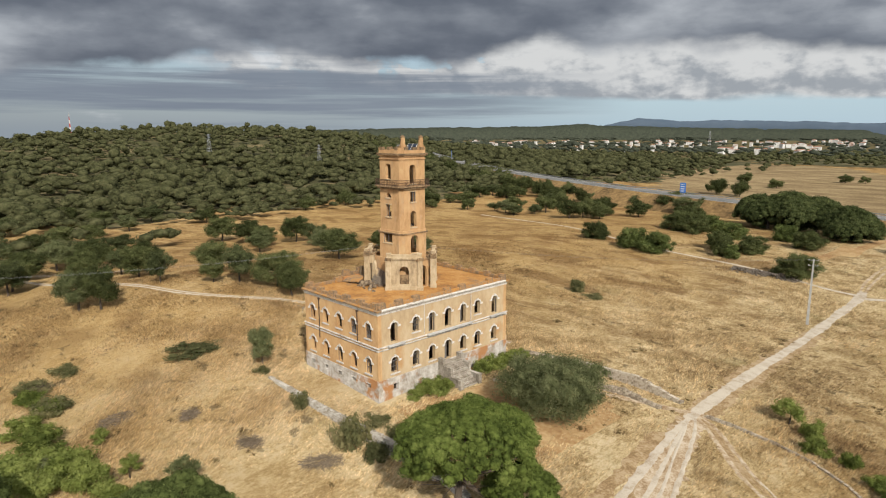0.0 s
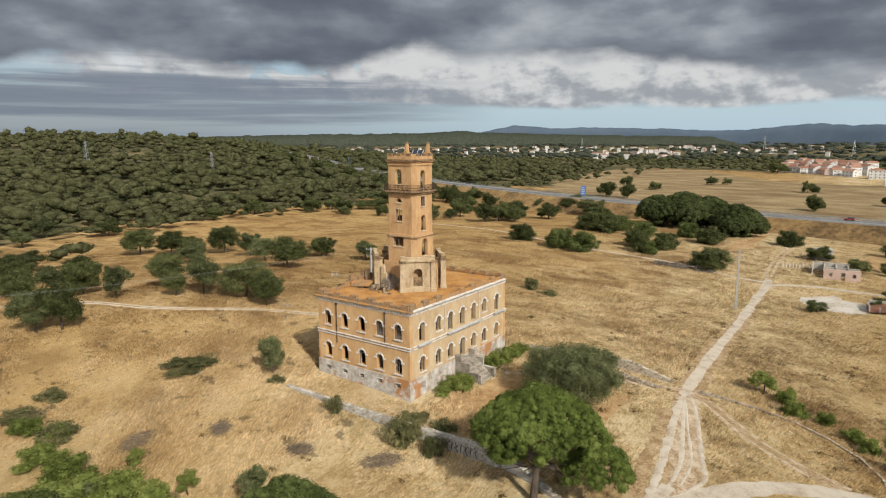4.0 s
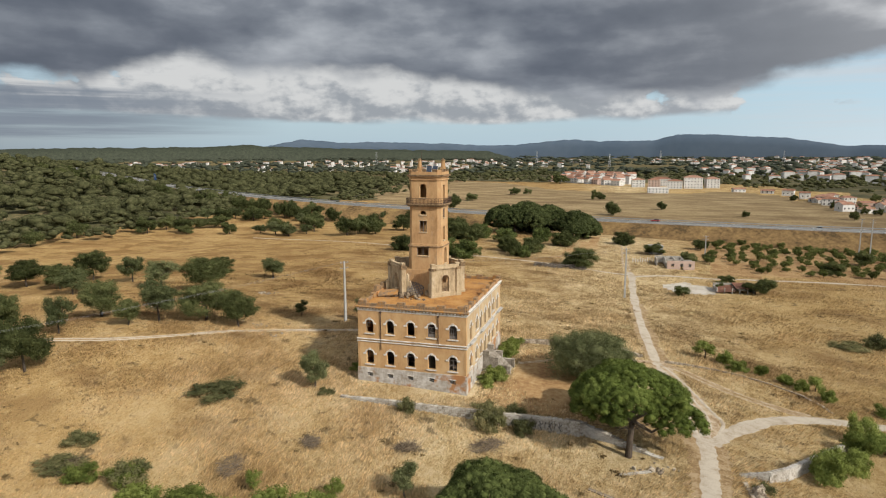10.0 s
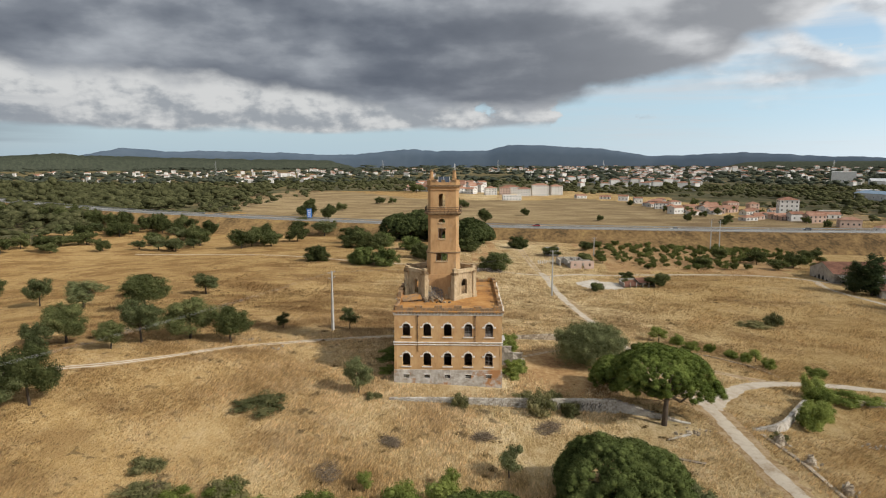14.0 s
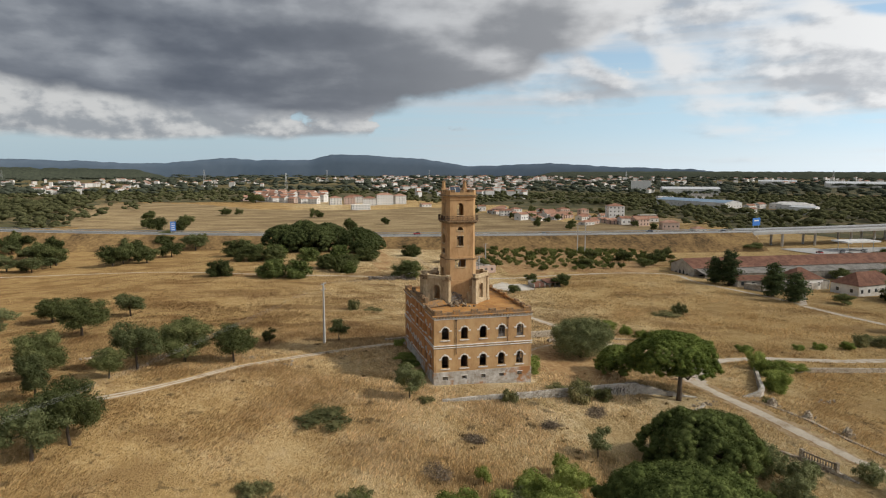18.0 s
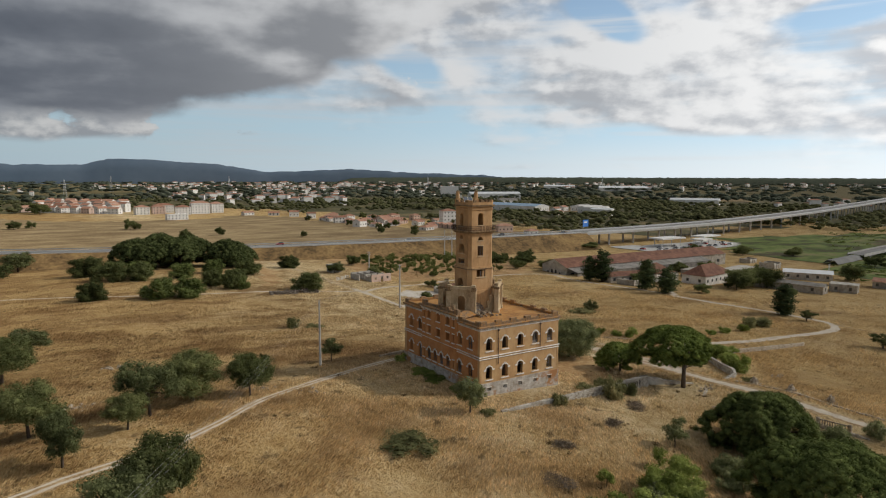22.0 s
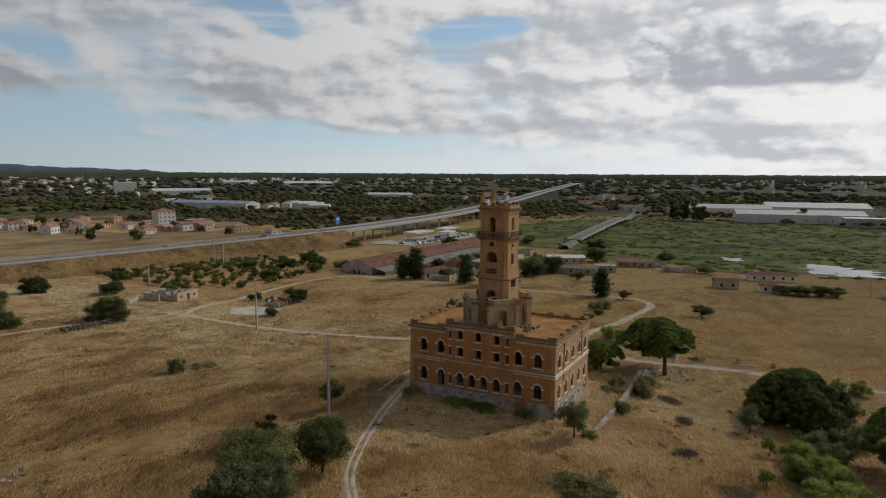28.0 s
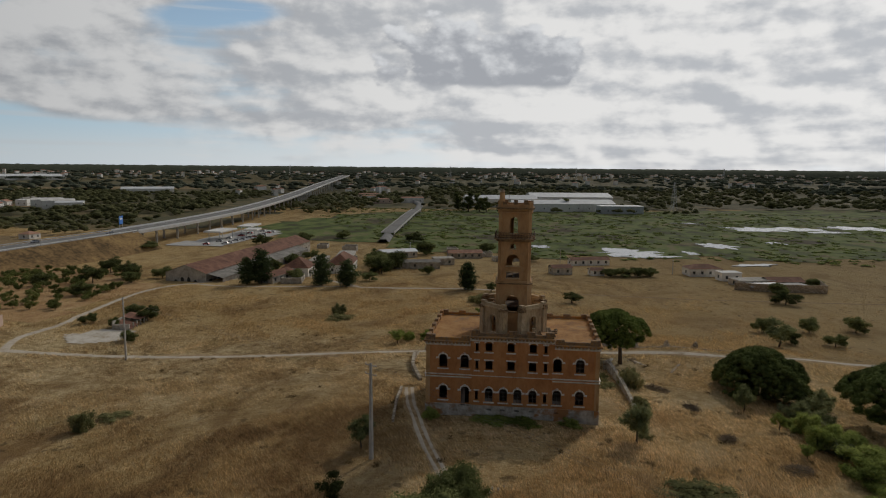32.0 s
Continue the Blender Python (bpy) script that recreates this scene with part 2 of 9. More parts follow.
# ---- materials ----
def mat(name, stops, scale=1.0, rough=0.9, bump=0.3, metal=0.0, detail=6, space="Object", speckle=0.25, speckle_scale=9.0, vary=0.12, stretch=(1, 1, 1), bump_scale=None, dist=0.05, stain=None, stain_scale=0.3, spec=0.3, trend=None):
    """Noise between the colours of stops at two scales, fine relief and a shift from object to object."""
    m = bpy.data.materials.new(name)
    m.use_nodes = True
    t = m.node_tree
    bsdf = t.nodes["Principled BSDF"]
    bsdf.inputs["Metallic"].default_value = metal
    bsdf.inputs["Diffuse Roughness"].default_value = 0.6 if rough > 0.85 else 0.0
    bsdf.inputs["Specular IOR Level"].default_value = spec
    co = t.nodes.new("ShaderNodeTexCoord").outputs["Object"] if space == "Object" else t.nodes.new("ShaderNodeNewGeometry").outputs["Position"]
    mp = t.nodes.new("ShaderNodeMapping")
    mp.inputs["Scale"].default_value = stretch
    t.links.new(co, mp.inputs[0])

    def noise_at(s, d=detail, r=0.6):
        n = t.nodes.new("ShaderNodeTexNoise")
        n.inputs["Scale"].default_value, n.inputs["Detail"].default_value, n.inputs["Roughness"].default_value = s, d, r
        t.links.new(mp.outputs[0], n.inputs["Vector"])
        return n.outputs[0]

    def calc(op, a, b):
        n = t.nodes.new("ShaderNodeMath")
        n.operation = op
        for i, v in enumerate((a, b)):
            if isinstance(v, (int, float)):
                n.inputs[i].default_value = v
            else:
                t.links.new(v, n.inputs[i])
        return n.outputs[0]

    f1, f2 = noise_at(scale), noise_at(speckle_scale, 4, 0.65)
    f = calc("ADD", f1, calc("MULTIPLY", calc("SUBTRACT", f2, 0.5), speckle * 2))
    if vary:
        rnd = t.nodes.new("ShaderNodeObjectInfo").outputs["Random"]
        f = calc("ADD", f, calc("MULTIPLY", calc("SUBTRACT", rnd, 0.5), vary))
    if trend:
        # a slow change of the growth across the land: (x weight, y weight, from, to, amount)
        sp = t.nodes.new("ShaderNodeSeparateXYZ")
        t.links.new(co, sp.inputs[0])
        mr = t.nodes.new("ShaderNodeMapRange")
        mr.interpolation_type = "SMOOTHSTEP"
        t.links.new(calc("ADD", calc("MULTIPLY", sp.outputs[0], trend[0]), calc("MULTIPLY", sp.outputs[1], trend[1])), mr.inputs["Value"])
        mr.inputs["From Min"].default_value, mr.inputs["From Max"].default_value = trend[2], trend[3]
        mr.inputs["To Min"].default_value, mr.inputs["To Max"].default_value = trend[4], -trend[4]
        f = calc("ADD", f, mr.outputs[0])
    ramp = t.nodes.new("ShaderNodeValToRGB")
    el = ramp.color_ramp.elements
    while len(el) < len(stops):
        el.new(0.5)
    for e, (p, c) in zip(el, stops):
        e.position, e.color = p, (*c, 1)
    t.links.new(f, ramp.inputs[0])
    colour = ramp.outputs[0]
    if stain:
        sr = t.nodes.new("ShaderNodeValToRGB")
        sr.color_ramp.elements[0].position, sr.color_ramp.elements[1].position = stain[1], stain[2]
        t.links.new(noise_at(stain_scale, 8, 0.68), sr.inputs[0])
        mx = t.nodes.new("ShaderNodeMix")
        mx.data_type = "RGBA"
        t.links.new(sr.outputs[0], mx.inputs[0])
        t.links.new(colour, mx.inputs[6])
        mx.inputs[7].default_value = (*stain[0], 1)
        colour = mx.outputs[2]
    t.links.new(colour, bsdf.inputs["Base Color"])
    rr = calc("ADD", calc("MULTIPLY", f2, 0.2), rough - 0.1)
    t.links.new(rr, bsdf.inputs["Roughness"])
    if bump:
        b = t.nodes.new("ShaderNodeBump")
        b.inputs["Strength"].default_value, b.inputs["Distance"].default_value = bump, dist
        t.links.new(noise_at(bump_scale or speckle_scale * 1.5, 5), b.inputs["Height"])
        t.links.new(b.outputs[0], bsdf.inputs["Normal"])
    return m



def grass_material(name="dry_grass", blades=False):
    """Long dry grass: broad patches, drifts, wind-combed streaks, dark tussocks and olive-green stretches."""
    m = bpy.data.materials.new(name)
    m.use_nodes = True
    t = m.node_tree
    bsdf = t.nodes["Principled BSDF"]
    bsdf.inputs["Roughness"].default_value, bsdf.inputs["Specular IOR Level"].default_value = 0.95, 0.06
    bsdf.inputs["Diffuse Roughness"].default_value = 0.9
    near = t.nodes.new("ShaderNodeNewGeometry")
    near.name = "island"
    pos = near.outputs["Position"]

    def noise_at(s, d=6, r=0.6, stretch=(1, 1, 1), turn=0.0, distort=0.0):
        mp = t.nodes.new("ShaderNodeMapping")
        mp.inputs["Scale"].default_value, mp.inputs["Rotation"].default_value = stretch, (0, 0, turn)
        t.links.new(pos, mp.inputs[0])
        n = t.nodes.new("ShaderNodeTexNoise")
        n.inputs["Scale"].default_value, n.inputs["Detail"].default_value, n.inputs["Roughness"].default_value, n.inputs["Distortion"].default_value = s, d, r, distort
        t.links.new(mp.outputs[0], n.inputs["Vector"])
        return n.outputs[0]

    def calc(op, a, b):
        n = t.nodes.new("ShaderNodeMath")
        n.operation = op
        for i, v in enumerate((a, b)):
            if isinstance(v, (int, float)):
                n.inputs[i].default_value = v
            else:
                t.links.new(v, n.inputs[i])
        return n.outputs[0]

    def about(v, w):
        return calc("MULTIPLY", calc("SUBTRACT", v, 0.5), w)

    def between(v, lo, hi, a=0.0, b=1.0):
        n = t.nodes.new("ShaderNodeMapRange")
        n.interpolation_type = "SMOOTHSTEP"
        for i, k in enumerate((v, lo, hi, a, b)):
            if isinstance(k, (int, float)):
                n.inputs[i].default_value = k
            else:
                t.links.new(k, n.inputs[i])
        return n.outputs[0]

    def blend(fac, a, b):
        n = t.nodes.new("ShaderNodeMix")
        n.data_type = "RGBA"
        t.links.new(fac, n.inputs[0])
        for i, v in ((6, a), (7, b)):
            if isinstance(v, tuple):
                n.inputs[i].default_value = (*v, 1)
            else:
                t.links.new(v, n.inputs[i])
        return n.outputs[2]

    patch_n, drift = noise_at(0.028, 5, 0.6), noise_at(0.16, 6, 0.62)
    clump = noise_at(0.55, 7, 0.7, (1.0, 0.7, 1.0), 0.6, 0.5)
    comb = noise_at(2.3, 6, 0.68, (1.0, 0.5, 1.0), 0.6, 0.6)
    comb2 = noise_at(4.2, 5, 0.7, (0.55, 1.0, 1.0), -0.5, 0.5)
    fine = noise_at(9.0, 4, 0.75)
    strand = noise_at(1.5, 6, 0.66, (1.0, 0.2, 1.0), 0.75, 2.2)
    sp = t.nodes.new("ShaderNodeSeparateXYZ")
    t.links.new(pos, sp.inputs[0])
    north = between(calc("ADD", calc("MULTIPLY", sp.outputs[0], 0.5), sp.outputs[1]), -40.0, 40.0, 0.15, 0.05)
    f = calc("ADD", calc("ADD", calc("ADD", about(patch_n, 0.7), about(clump, 0.8)), about(drift, 0.8)), calc("ADD", about(comb, 0.75), calc("ADD", about(strand, 0.75), calc("ADD", about(comb2, 0.75), about(fine, 0.95)))))
    f = calc("ADD", calc("ADD", f, 0.565), calc("ADD", north, between(sp.outputs[0], -25.0, -85.0, 0.0, -0.17)))
    ramp = t.nodes.new("ShaderNodeValToRGB")
    stops = [(0.20, (0.14, 0.092, 0.050)), (0.36, (0.255, 0.172, 0.087)), (0.49, (0.38, 0.268, 0.132)), (0.60, (0.495, 0.368, 0.19)), (0.76, (0.66, 0.525, 0.31)), (0.92, (0.72, 0.60, 0.39))]
    el = ramp.color_ramp.elements
    while len(el) < len(stops):
        el.new(0.5)
    for e, (p, c) in zip(el, stops):
        e.position, e.color = p, (*c, 1)
    t.links.new(f, ramp.inputs[0])
    colour = blend(between(noise_at(0.022, 4, 0.6, (1, 1, 1), 0.3), 0.55, 0.72, 0.0, 0.55), ramp.outputs[0], (0.36, 0.22, 0.095))
    colour = blend(calc("MULTIPLY", between(noise_at(0.07, 6, 0.65, (1, 1, 1), 1.1), 0.56, 0.70, 0.0, 0.6), between(comb, 0.35, 0.6)), colour, (0.215, 0.185, 0.075))
    colour = blend(between(calc("ADD", sp.outputs[0], about(patch_n, 60.0)), 12.0, -45.0, 0.0, 0.5), colour, (0.455, 0.285, 0.103))
    colour = blend(calc("MULTIPLY", between(noise_at(0.055, 5, 0.62, (1, 1.5, 1), 0.9), 0.48, 0.64, 0.0, 0.85), between(calc("ADD", calc("MULTIPLY", sp.outputs[0], -1.0), calc("MULTIPLY", sp.outputs[1], -0.1)), -5.0, 60.0, 0.15, 0.9)), colour, (0.20, 0.108, 0.042))
    colour = blend(between(calc("ADD", sp.outputs[0], about(patch_n, 60.0)), 32.0, 75.0, 0.0, 0.6), colour, (0.50, 0.335, 0.132))
    colour = blend(calc("MULTIPLY", between(calc("ADD", noise_at(0.035, 6, 0.66, (1, 1.6, 1), 0.4, 0.8), about(strand, 0.25)), 0.48, 0.66, 0.0, 0.62), between(sp.outputs[0], 30.0, 60.0)), colour, (0.235, 0.135, 0.055))
    upper = calc("MULTIPLY", between(calc("ADD", sp.outputs[1], about(drift, 40.0)), 0.0, 25.0), between(calc("ADD", sp.outputs[0], about(drift, 40.0)), 25.0, 0.0))
    colour = blend(calc("MULTIPLY", upper, 0.3), colour, (0.40, 0.275, 0.12))
    colour = blend(calc("MULTIPLY", upper, between(calc("ADD", noise_at(0.045, 6, 0.66, (1, 1.7, 1), 0.7, 0.8), about(strand, 0.3)), 0.46, 0.62, 0.0, 0.7)), colour, (0.185, 0.10, 0.038))
    colour = blend(between(calc("ADD", sp.outputs[1], about(drift, 50.0)), 0.0, -45.0, 0.0, 0.4), colour, (0.50, 0.35, 0.155))
    away = t.nodes.new("ShaderNodeVectorMath")
    away.operation = "LENGTH"
    t.links.new(pos, away.inputs[0])
    colour = blend(between(calc("ADD", away.outputs["Value"], about(noise_at(0.004, 4, 0.6), 900.0)), 850.0, 1050.0, 0.0, 0.85), colour, (0.105, 0.098, 0.052))
    tuss = calc("MULTIPLY", between(noise_at(0.42, 3, 0.6, (1, 1, 1), 0.2), 0.60, 0.66), between(noise_at(0.05, 3, 0.5, (1, 1, 1), 2.0), 0.42, 0.54))
    colour = blend(calc("MULTIPLY", tuss, 0.6), colour, (0.095, 0.066, 0.034))
    if blades:
        # stems differ from one another, and let some light through
        hue = t.nodes.new("ShaderNodeHueSaturation")
        t.links.new(between(t.nodes["island"].outputs["Random Per Island"], 0.0, 1.0, 0.84, 1.62), hue.inputs["Value"])
        hue.inputs["Saturation"].default_value = 0.94
        t.links.new(colour, hue.inputs["Color"])
        thin, mx = t.nodes.new("ShaderNodeBsdfTranslucent"), t.nodes.new("ShaderNodeMixShader")
        t.links.new(hue.outputs[0], bsdf.inputs["Base Color"])
        t.links.new(hue.outputs[0], thin.inputs["Color"])
        mx.inputs[0].default_value = 0.38
        t.links.new(bsdf.outputs[0], mx.inputs[1])
        t.links.new(thin.outputs[0], mx.inputs[2])
        t.links.new(mx.outputs[0], t.nodes["Material Output"].inputs["Surface"])
        return m
    t.links.new(colour, bsdf.inputs["Base Color"])
    b = t.nodes.new("ShaderNodeBump")
    b.inputs["Strength"].default_value, b.inputs["Distance"].default_value = 1.0, 0.5
    t.links.new(calc("ADD", calc("MULTIPLY", comb, 0.8), calc("ADD", calc("MULTIPLY", comb2, 0.5), calc("MULTIPLY", fine, 0.25))), b.inputs["Height"])
    t.links.new(b.outputs[0], bsdf.inputs["Normal"])
    return m


GRASS = grass_material()
STRAW = grass_material("dry_grass_stems", True)
DIRT = mat("pale_dirt_track", [(0.25, (0.34, 0.26, 0.175)), (0.42, (0.47, 0.40, 0.315)), (0.60, (0.57, 0.51, 0.42)), (0.85, (0.50, 0.42, 0.32))], 0.5, 0.95, 0.5, space="World", speckle=0.3, speckle_scale=5.0, vary=0, spec=0.1, dist=0.06)
DUST = mat("trodden_dust_and_stubble", [(0.30, (0.27, 0.18, 0.10)), (0.44, (0.40, 0.295, 0.185)), (0.56, (0.50, 0.40, 0.285)), (0.72, (0.58, 0.49, 0.375))], 0.7, 0.95, 0.6, space="World", speckle=0.5, speckle_scale=4.0, vary=0, spec=0.08, dist=0.08)
FAINT = mat("worn_grass_and_dirt", [(0.30, (0.23, 0.15, 0.075)), (0.47, (0.34, 0.235, 0.125)), (0.62, (0.45, 0.34, 0.21))], 0.6, 0.95, 0.6, space="World", speckle=0.5, speckle_scale=3.4, vary=0, spec=0.08, dist=0.1)
REDOCHRE = mat("reddish_ochre_render", [(0.3, (0.40, 0.175, 0.068)), (0.5, (0.53, 0.25, 0.098)), (0.7, (0.60, 0.33, 0.145))], 0.35, 0.9, 0.25, speckle=0.22, speckle_scale=2.2, vary=0, stain=((0.36, 0.22, 0.13), 0.55, 0.72), stain_scale=0.25, stretch=(1, 1, 0.55))
OCHRE = mat("ochre_render", [(0.3, (0.43, 0.25, 0.115)), (0.5, (0.54, 0.34, 0.162)), (0.7, (0.61, 0.42, 0.22))], 0.35, 0.9, 0.25, speckle=0.22, speckle_scale=2.2, vary=0, stain=((0.60, 0.42, 0.24), 0.52, 0.72), stain_scale=0.22, stretch=(1, 1, 0.55))
FADED = mat("sun_bleached_render", [(0.3, (0.41, 0.29, 0.165)), (0.5, (0.51, 0.385, 0.235)), (0.7, (0.57, 0.455, 0.30))], 0.35, 0.9, 0.25, speckle=0.22, speckle_scale=2.2, vary=0, stain=((0.48, 0.27, 0.11), 0.55, 0.70), stain_scale=0.3, stretch=(1, 1, 0.5))
PLINTH = mat("stained_grey_plaster", [(0.3, (0.28, 0.23, 0.18)), (0.48, (0.45, 0.41, 0.36)), (0.66, (0.62, 0.59, 0.55))], 0.8, 0.92, 0.4, speckle=0.25, speckle_scale=3.0, vary=0, stain=((0.42, 0.21, 0.09), 0.53, 0.60), stain_scale=0.22)
TRIM = mat("weathered_white_stone", [(0.28, (0.36, 0.31, 0.26)), (0.45, (0.64, 0.60, 0.54)), (0.7, (0.78, 0.75, 0.70))], 1.2, 0.85, 0.3, speckle=0.35, speckle_scale=5.0, vary=0.1)
PARAPET = mat("lichen_covered_stone", [(0.32, (0.20, 0.14, 0.09)), (0.5, (0.34, 0.22, 0.12)), (0.68, (0.46, 0.22, 0.055))], 1.1, 0.95, 0.6, speckle=0.4, speckle_scale=5.0, vary=0.15)
ROOF = mat("orange_lichen_roof", [(0.3, (0.24, 0.12, 0.05)), (0.48, (0.42, 0.205, 0.06)), (0.7, (0.50, 0.29, 0.11))], 0.4, 0.95, 0.4, speckle=0.25, speckle_scale=3.0, vary=0, stain=((0.22, 0.16, 0.11), 0.58, 0.72), stain_scale=0.3)
# dark colour with the shade of unlit rooms put into it
INSIDE = mat("shaded_inner_surface", [(0.3, (0.10, 0.07, 0.05)), (0.6, (0.20, 0.15, 0.11))], 0.7, 0.95, 0.3)
WOOD = mat("grey_weathered_wood", [(0.3, (0.10, 0.085, 0.075)), (0.6, (0.20, 0.18, 0.165))], 2.0, 0.85, 0.3, stretch=(1, 1, 0.2))
TOWER = mat("faded_ochre_render", [(0.3, (0.40, 0.235, 0.11)), (0.5, (0.54, 0.335, 0.165)), (0.7, (0.60, 0.41, 0.22))], 0.4, 0.9, 0.3, speckle=0.25, speckle_scale=2.5, vary=0, stain=((0.42, 0.34, 0.25), 0.55, 0.75), stain_scale=0.3, stretch=(1, 1, 0.5))
CREAM = mat("cream_render", [(0.3, (0.33, 0.24, 0.145)), (0.5, (0.52, 0.40, 0.25)), (0.7, (0.62, 0.51, 0.35))], 0.6, 0.9, 0.4, speckle=0.3, speckle_scale=3.0, vary=0, stain=((0.24, 0.16, 0.10), 0.56, 0.70), stain_scale=0.5, stretch=(1, 1, 0.5))
STONE = mat("rubble_stone", [(0.3, (0.25, 0.20, 0.145)), (0.5, (0.43, 0.36, 0.275)), (0.7, (0.58, 0.51, 0.41))], 1.6, 0.95, 0.9, speckle=0.45, speckle_scale=4.0, vary=0.4, dist=0.15)
IRON = mat("rusty_iron", [(0.3, (0.06, 0.045, 0.035)), (0.7, (0.16, 0.10, 0.07))], 4.0, 0.7, 0.2, metal=0.4)
OLDSTONE = mat("lichen_grey_stone", [(0.3, (0.20, 0.17, 0.13)), (0.5, (0.33, 0.29, 0.24)), (0.7, (0.46, 0.42, 0.36))], 0.9, 0.95, 0.4, speckle=0.35, speckle_scale=4.0, vary=0.25)
CONCRETE = mat("concrete", [(0.3, (0.36, 0.35, 0.33)), (0.7, (0.55, 0.54, 0.52))], 0.7, 0.9, 0.2, speckle=0.2)
ASPHALT = mat("asphalt", [(0.3, (0.15, 0.147, 0.143)), (0.7, (0.24, 0.237, 0.23))], 0.1, 0.9, 0.2, space="World", vary=0)
BARK = mat("bark", [(0.3, (0.055, 0.042, 0.032)), (0.7, (0.16, 0.125, 0.095))], 3.0, 0.95, 0.8, stretch=(1, 1, 0.3))


def leaf(name, dark, mid, lit, vary=0.35, rough=0.95, through_light=0.4, **more):
    """Leaves let part of the light through."""
    m = mat(name, [(0.25, dark), (0.5, mid), (0.78, lit)], 0.35, rough, 0, **{**dict(speckle=0.5, speckle_scale=1.3, vary=vary, spec=0.04), **more})
    t = m.node_tree
    t.nodes["Principled BSDF"].inputs["Diffuse Roughness"].default_value = 0.0
    bsdf, out = t.nodes["Principled BSDF"], t.nodes["Material Output"]
    thin, mx = t.nodes.new("ShaderNodeBsdfTranslucent"), t.nodes.new("ShaderNodeMixShader")
    t.links.new(bsdf.inputs["Base Color"].links[0].from_socket, thin.inputs["Color"])
    mx.inputs[0].default_value = through_light
    t.links.new(bsdf.outputs[0], mx.inputs[1])
    t.links.new(thin.outputs[0], mx.inputs[2])
    t.links.new(mx.outputs[0], out.inputs["Surface"])
    return m


OAK = leaf("holm_oak_leaves", (0.051, 0.061, 0.024), (0.118, 0.136, 0.052), (0.228, 0.243, 0.101))
PINE = leaf("stone_pine_needles", (0.050, 0.070, 0.017), (0.132, 0.170, 0.040), (0.228, 0.270, 0.078), 0.15, through_light=0.1)
OLIVE = leaf("olive_leaves", (0.075, 0.088, 0.038), (0.160, 0.180, 0.080), (0.275, 0.292, 0.142))
GREYOLIVE = leaf("grey_olive_leaves", (0.100, 0.112, 0.050), (0.205, 0.224, 0.105), (0.335, 0.345, 0.180))
ORCHARD = leaf("orchard_leaves", (0.072, 0.086, 0.030), (0.145, 0.168, 0.052), (0.24, 0.255, 0.092))
FIG = leaf("fresh_green_leaves", (0.111, 0.143, 0.036), (0.247, 0.293, 0.078), (0.403, 0.448, 0.143))
MIDPINE = leaf("shaded_pine_needles", (0.042, 0.058, 0.016), (0.106, 0.134, 0.040), (0.190, 0.220, 0.074), 0.15, through_light=0.06)
DARKPINE = leaf("dark_pine_needles", (0.032, 0.044, 0.016), (0.074, 0.092, 0.034), (0.144, 0.163, 0.064), 0.1, through_light=0.15)
DEEPPINE = leaf("deep_green_pine_needles", (0.042, 0.057, 0.017), (0.108, 0.134, 0.042), (0.196, 0.225, 0.078), 0.15, through_light=0.05)
DARKCY = leaf("cypress_leaves", (0.026, 0.039, 0.018), (0.060, 0.082, 0.036), (0.104, 0.134, 0.060))
SCRUB = leaf("dry_scrub", (0.106, 0.112, 0.050), (0.200, 0.200, 0.090), (0.338, 0.300, 0.150))
DARKRUBBLE = mat("dark_rubble", [(0.3, (0.10, 0.08, 0.065)), (0.5, (0.18, 0.15, 0.12)), (0.7, (0.27, 0.23, 0.19))], 1.2, 0.95, 0.6, space="World", speckle=0.4, vary=0)
YARD = mat("dusty_worn_concrete", [(0.30, (0.36, 0.28, 0.20)), (0.45, (0.50, 0.45, 0.37)), (0.6, (0.62, 0.58, 0.52)), (0.8, (0.54, 0.48, 0.40))], 0.22, 0.95, 0.3, space="World", speckle=0.35, speckle_scale=2.0, vary=0, spec=0.1)
TWIG = mat("dead_twigs", [(0.3, (0.14, 0.105, 0.07)), (0.7, (0.31, 0.245, 0.175))], 2.0, 0.95, 0.4)


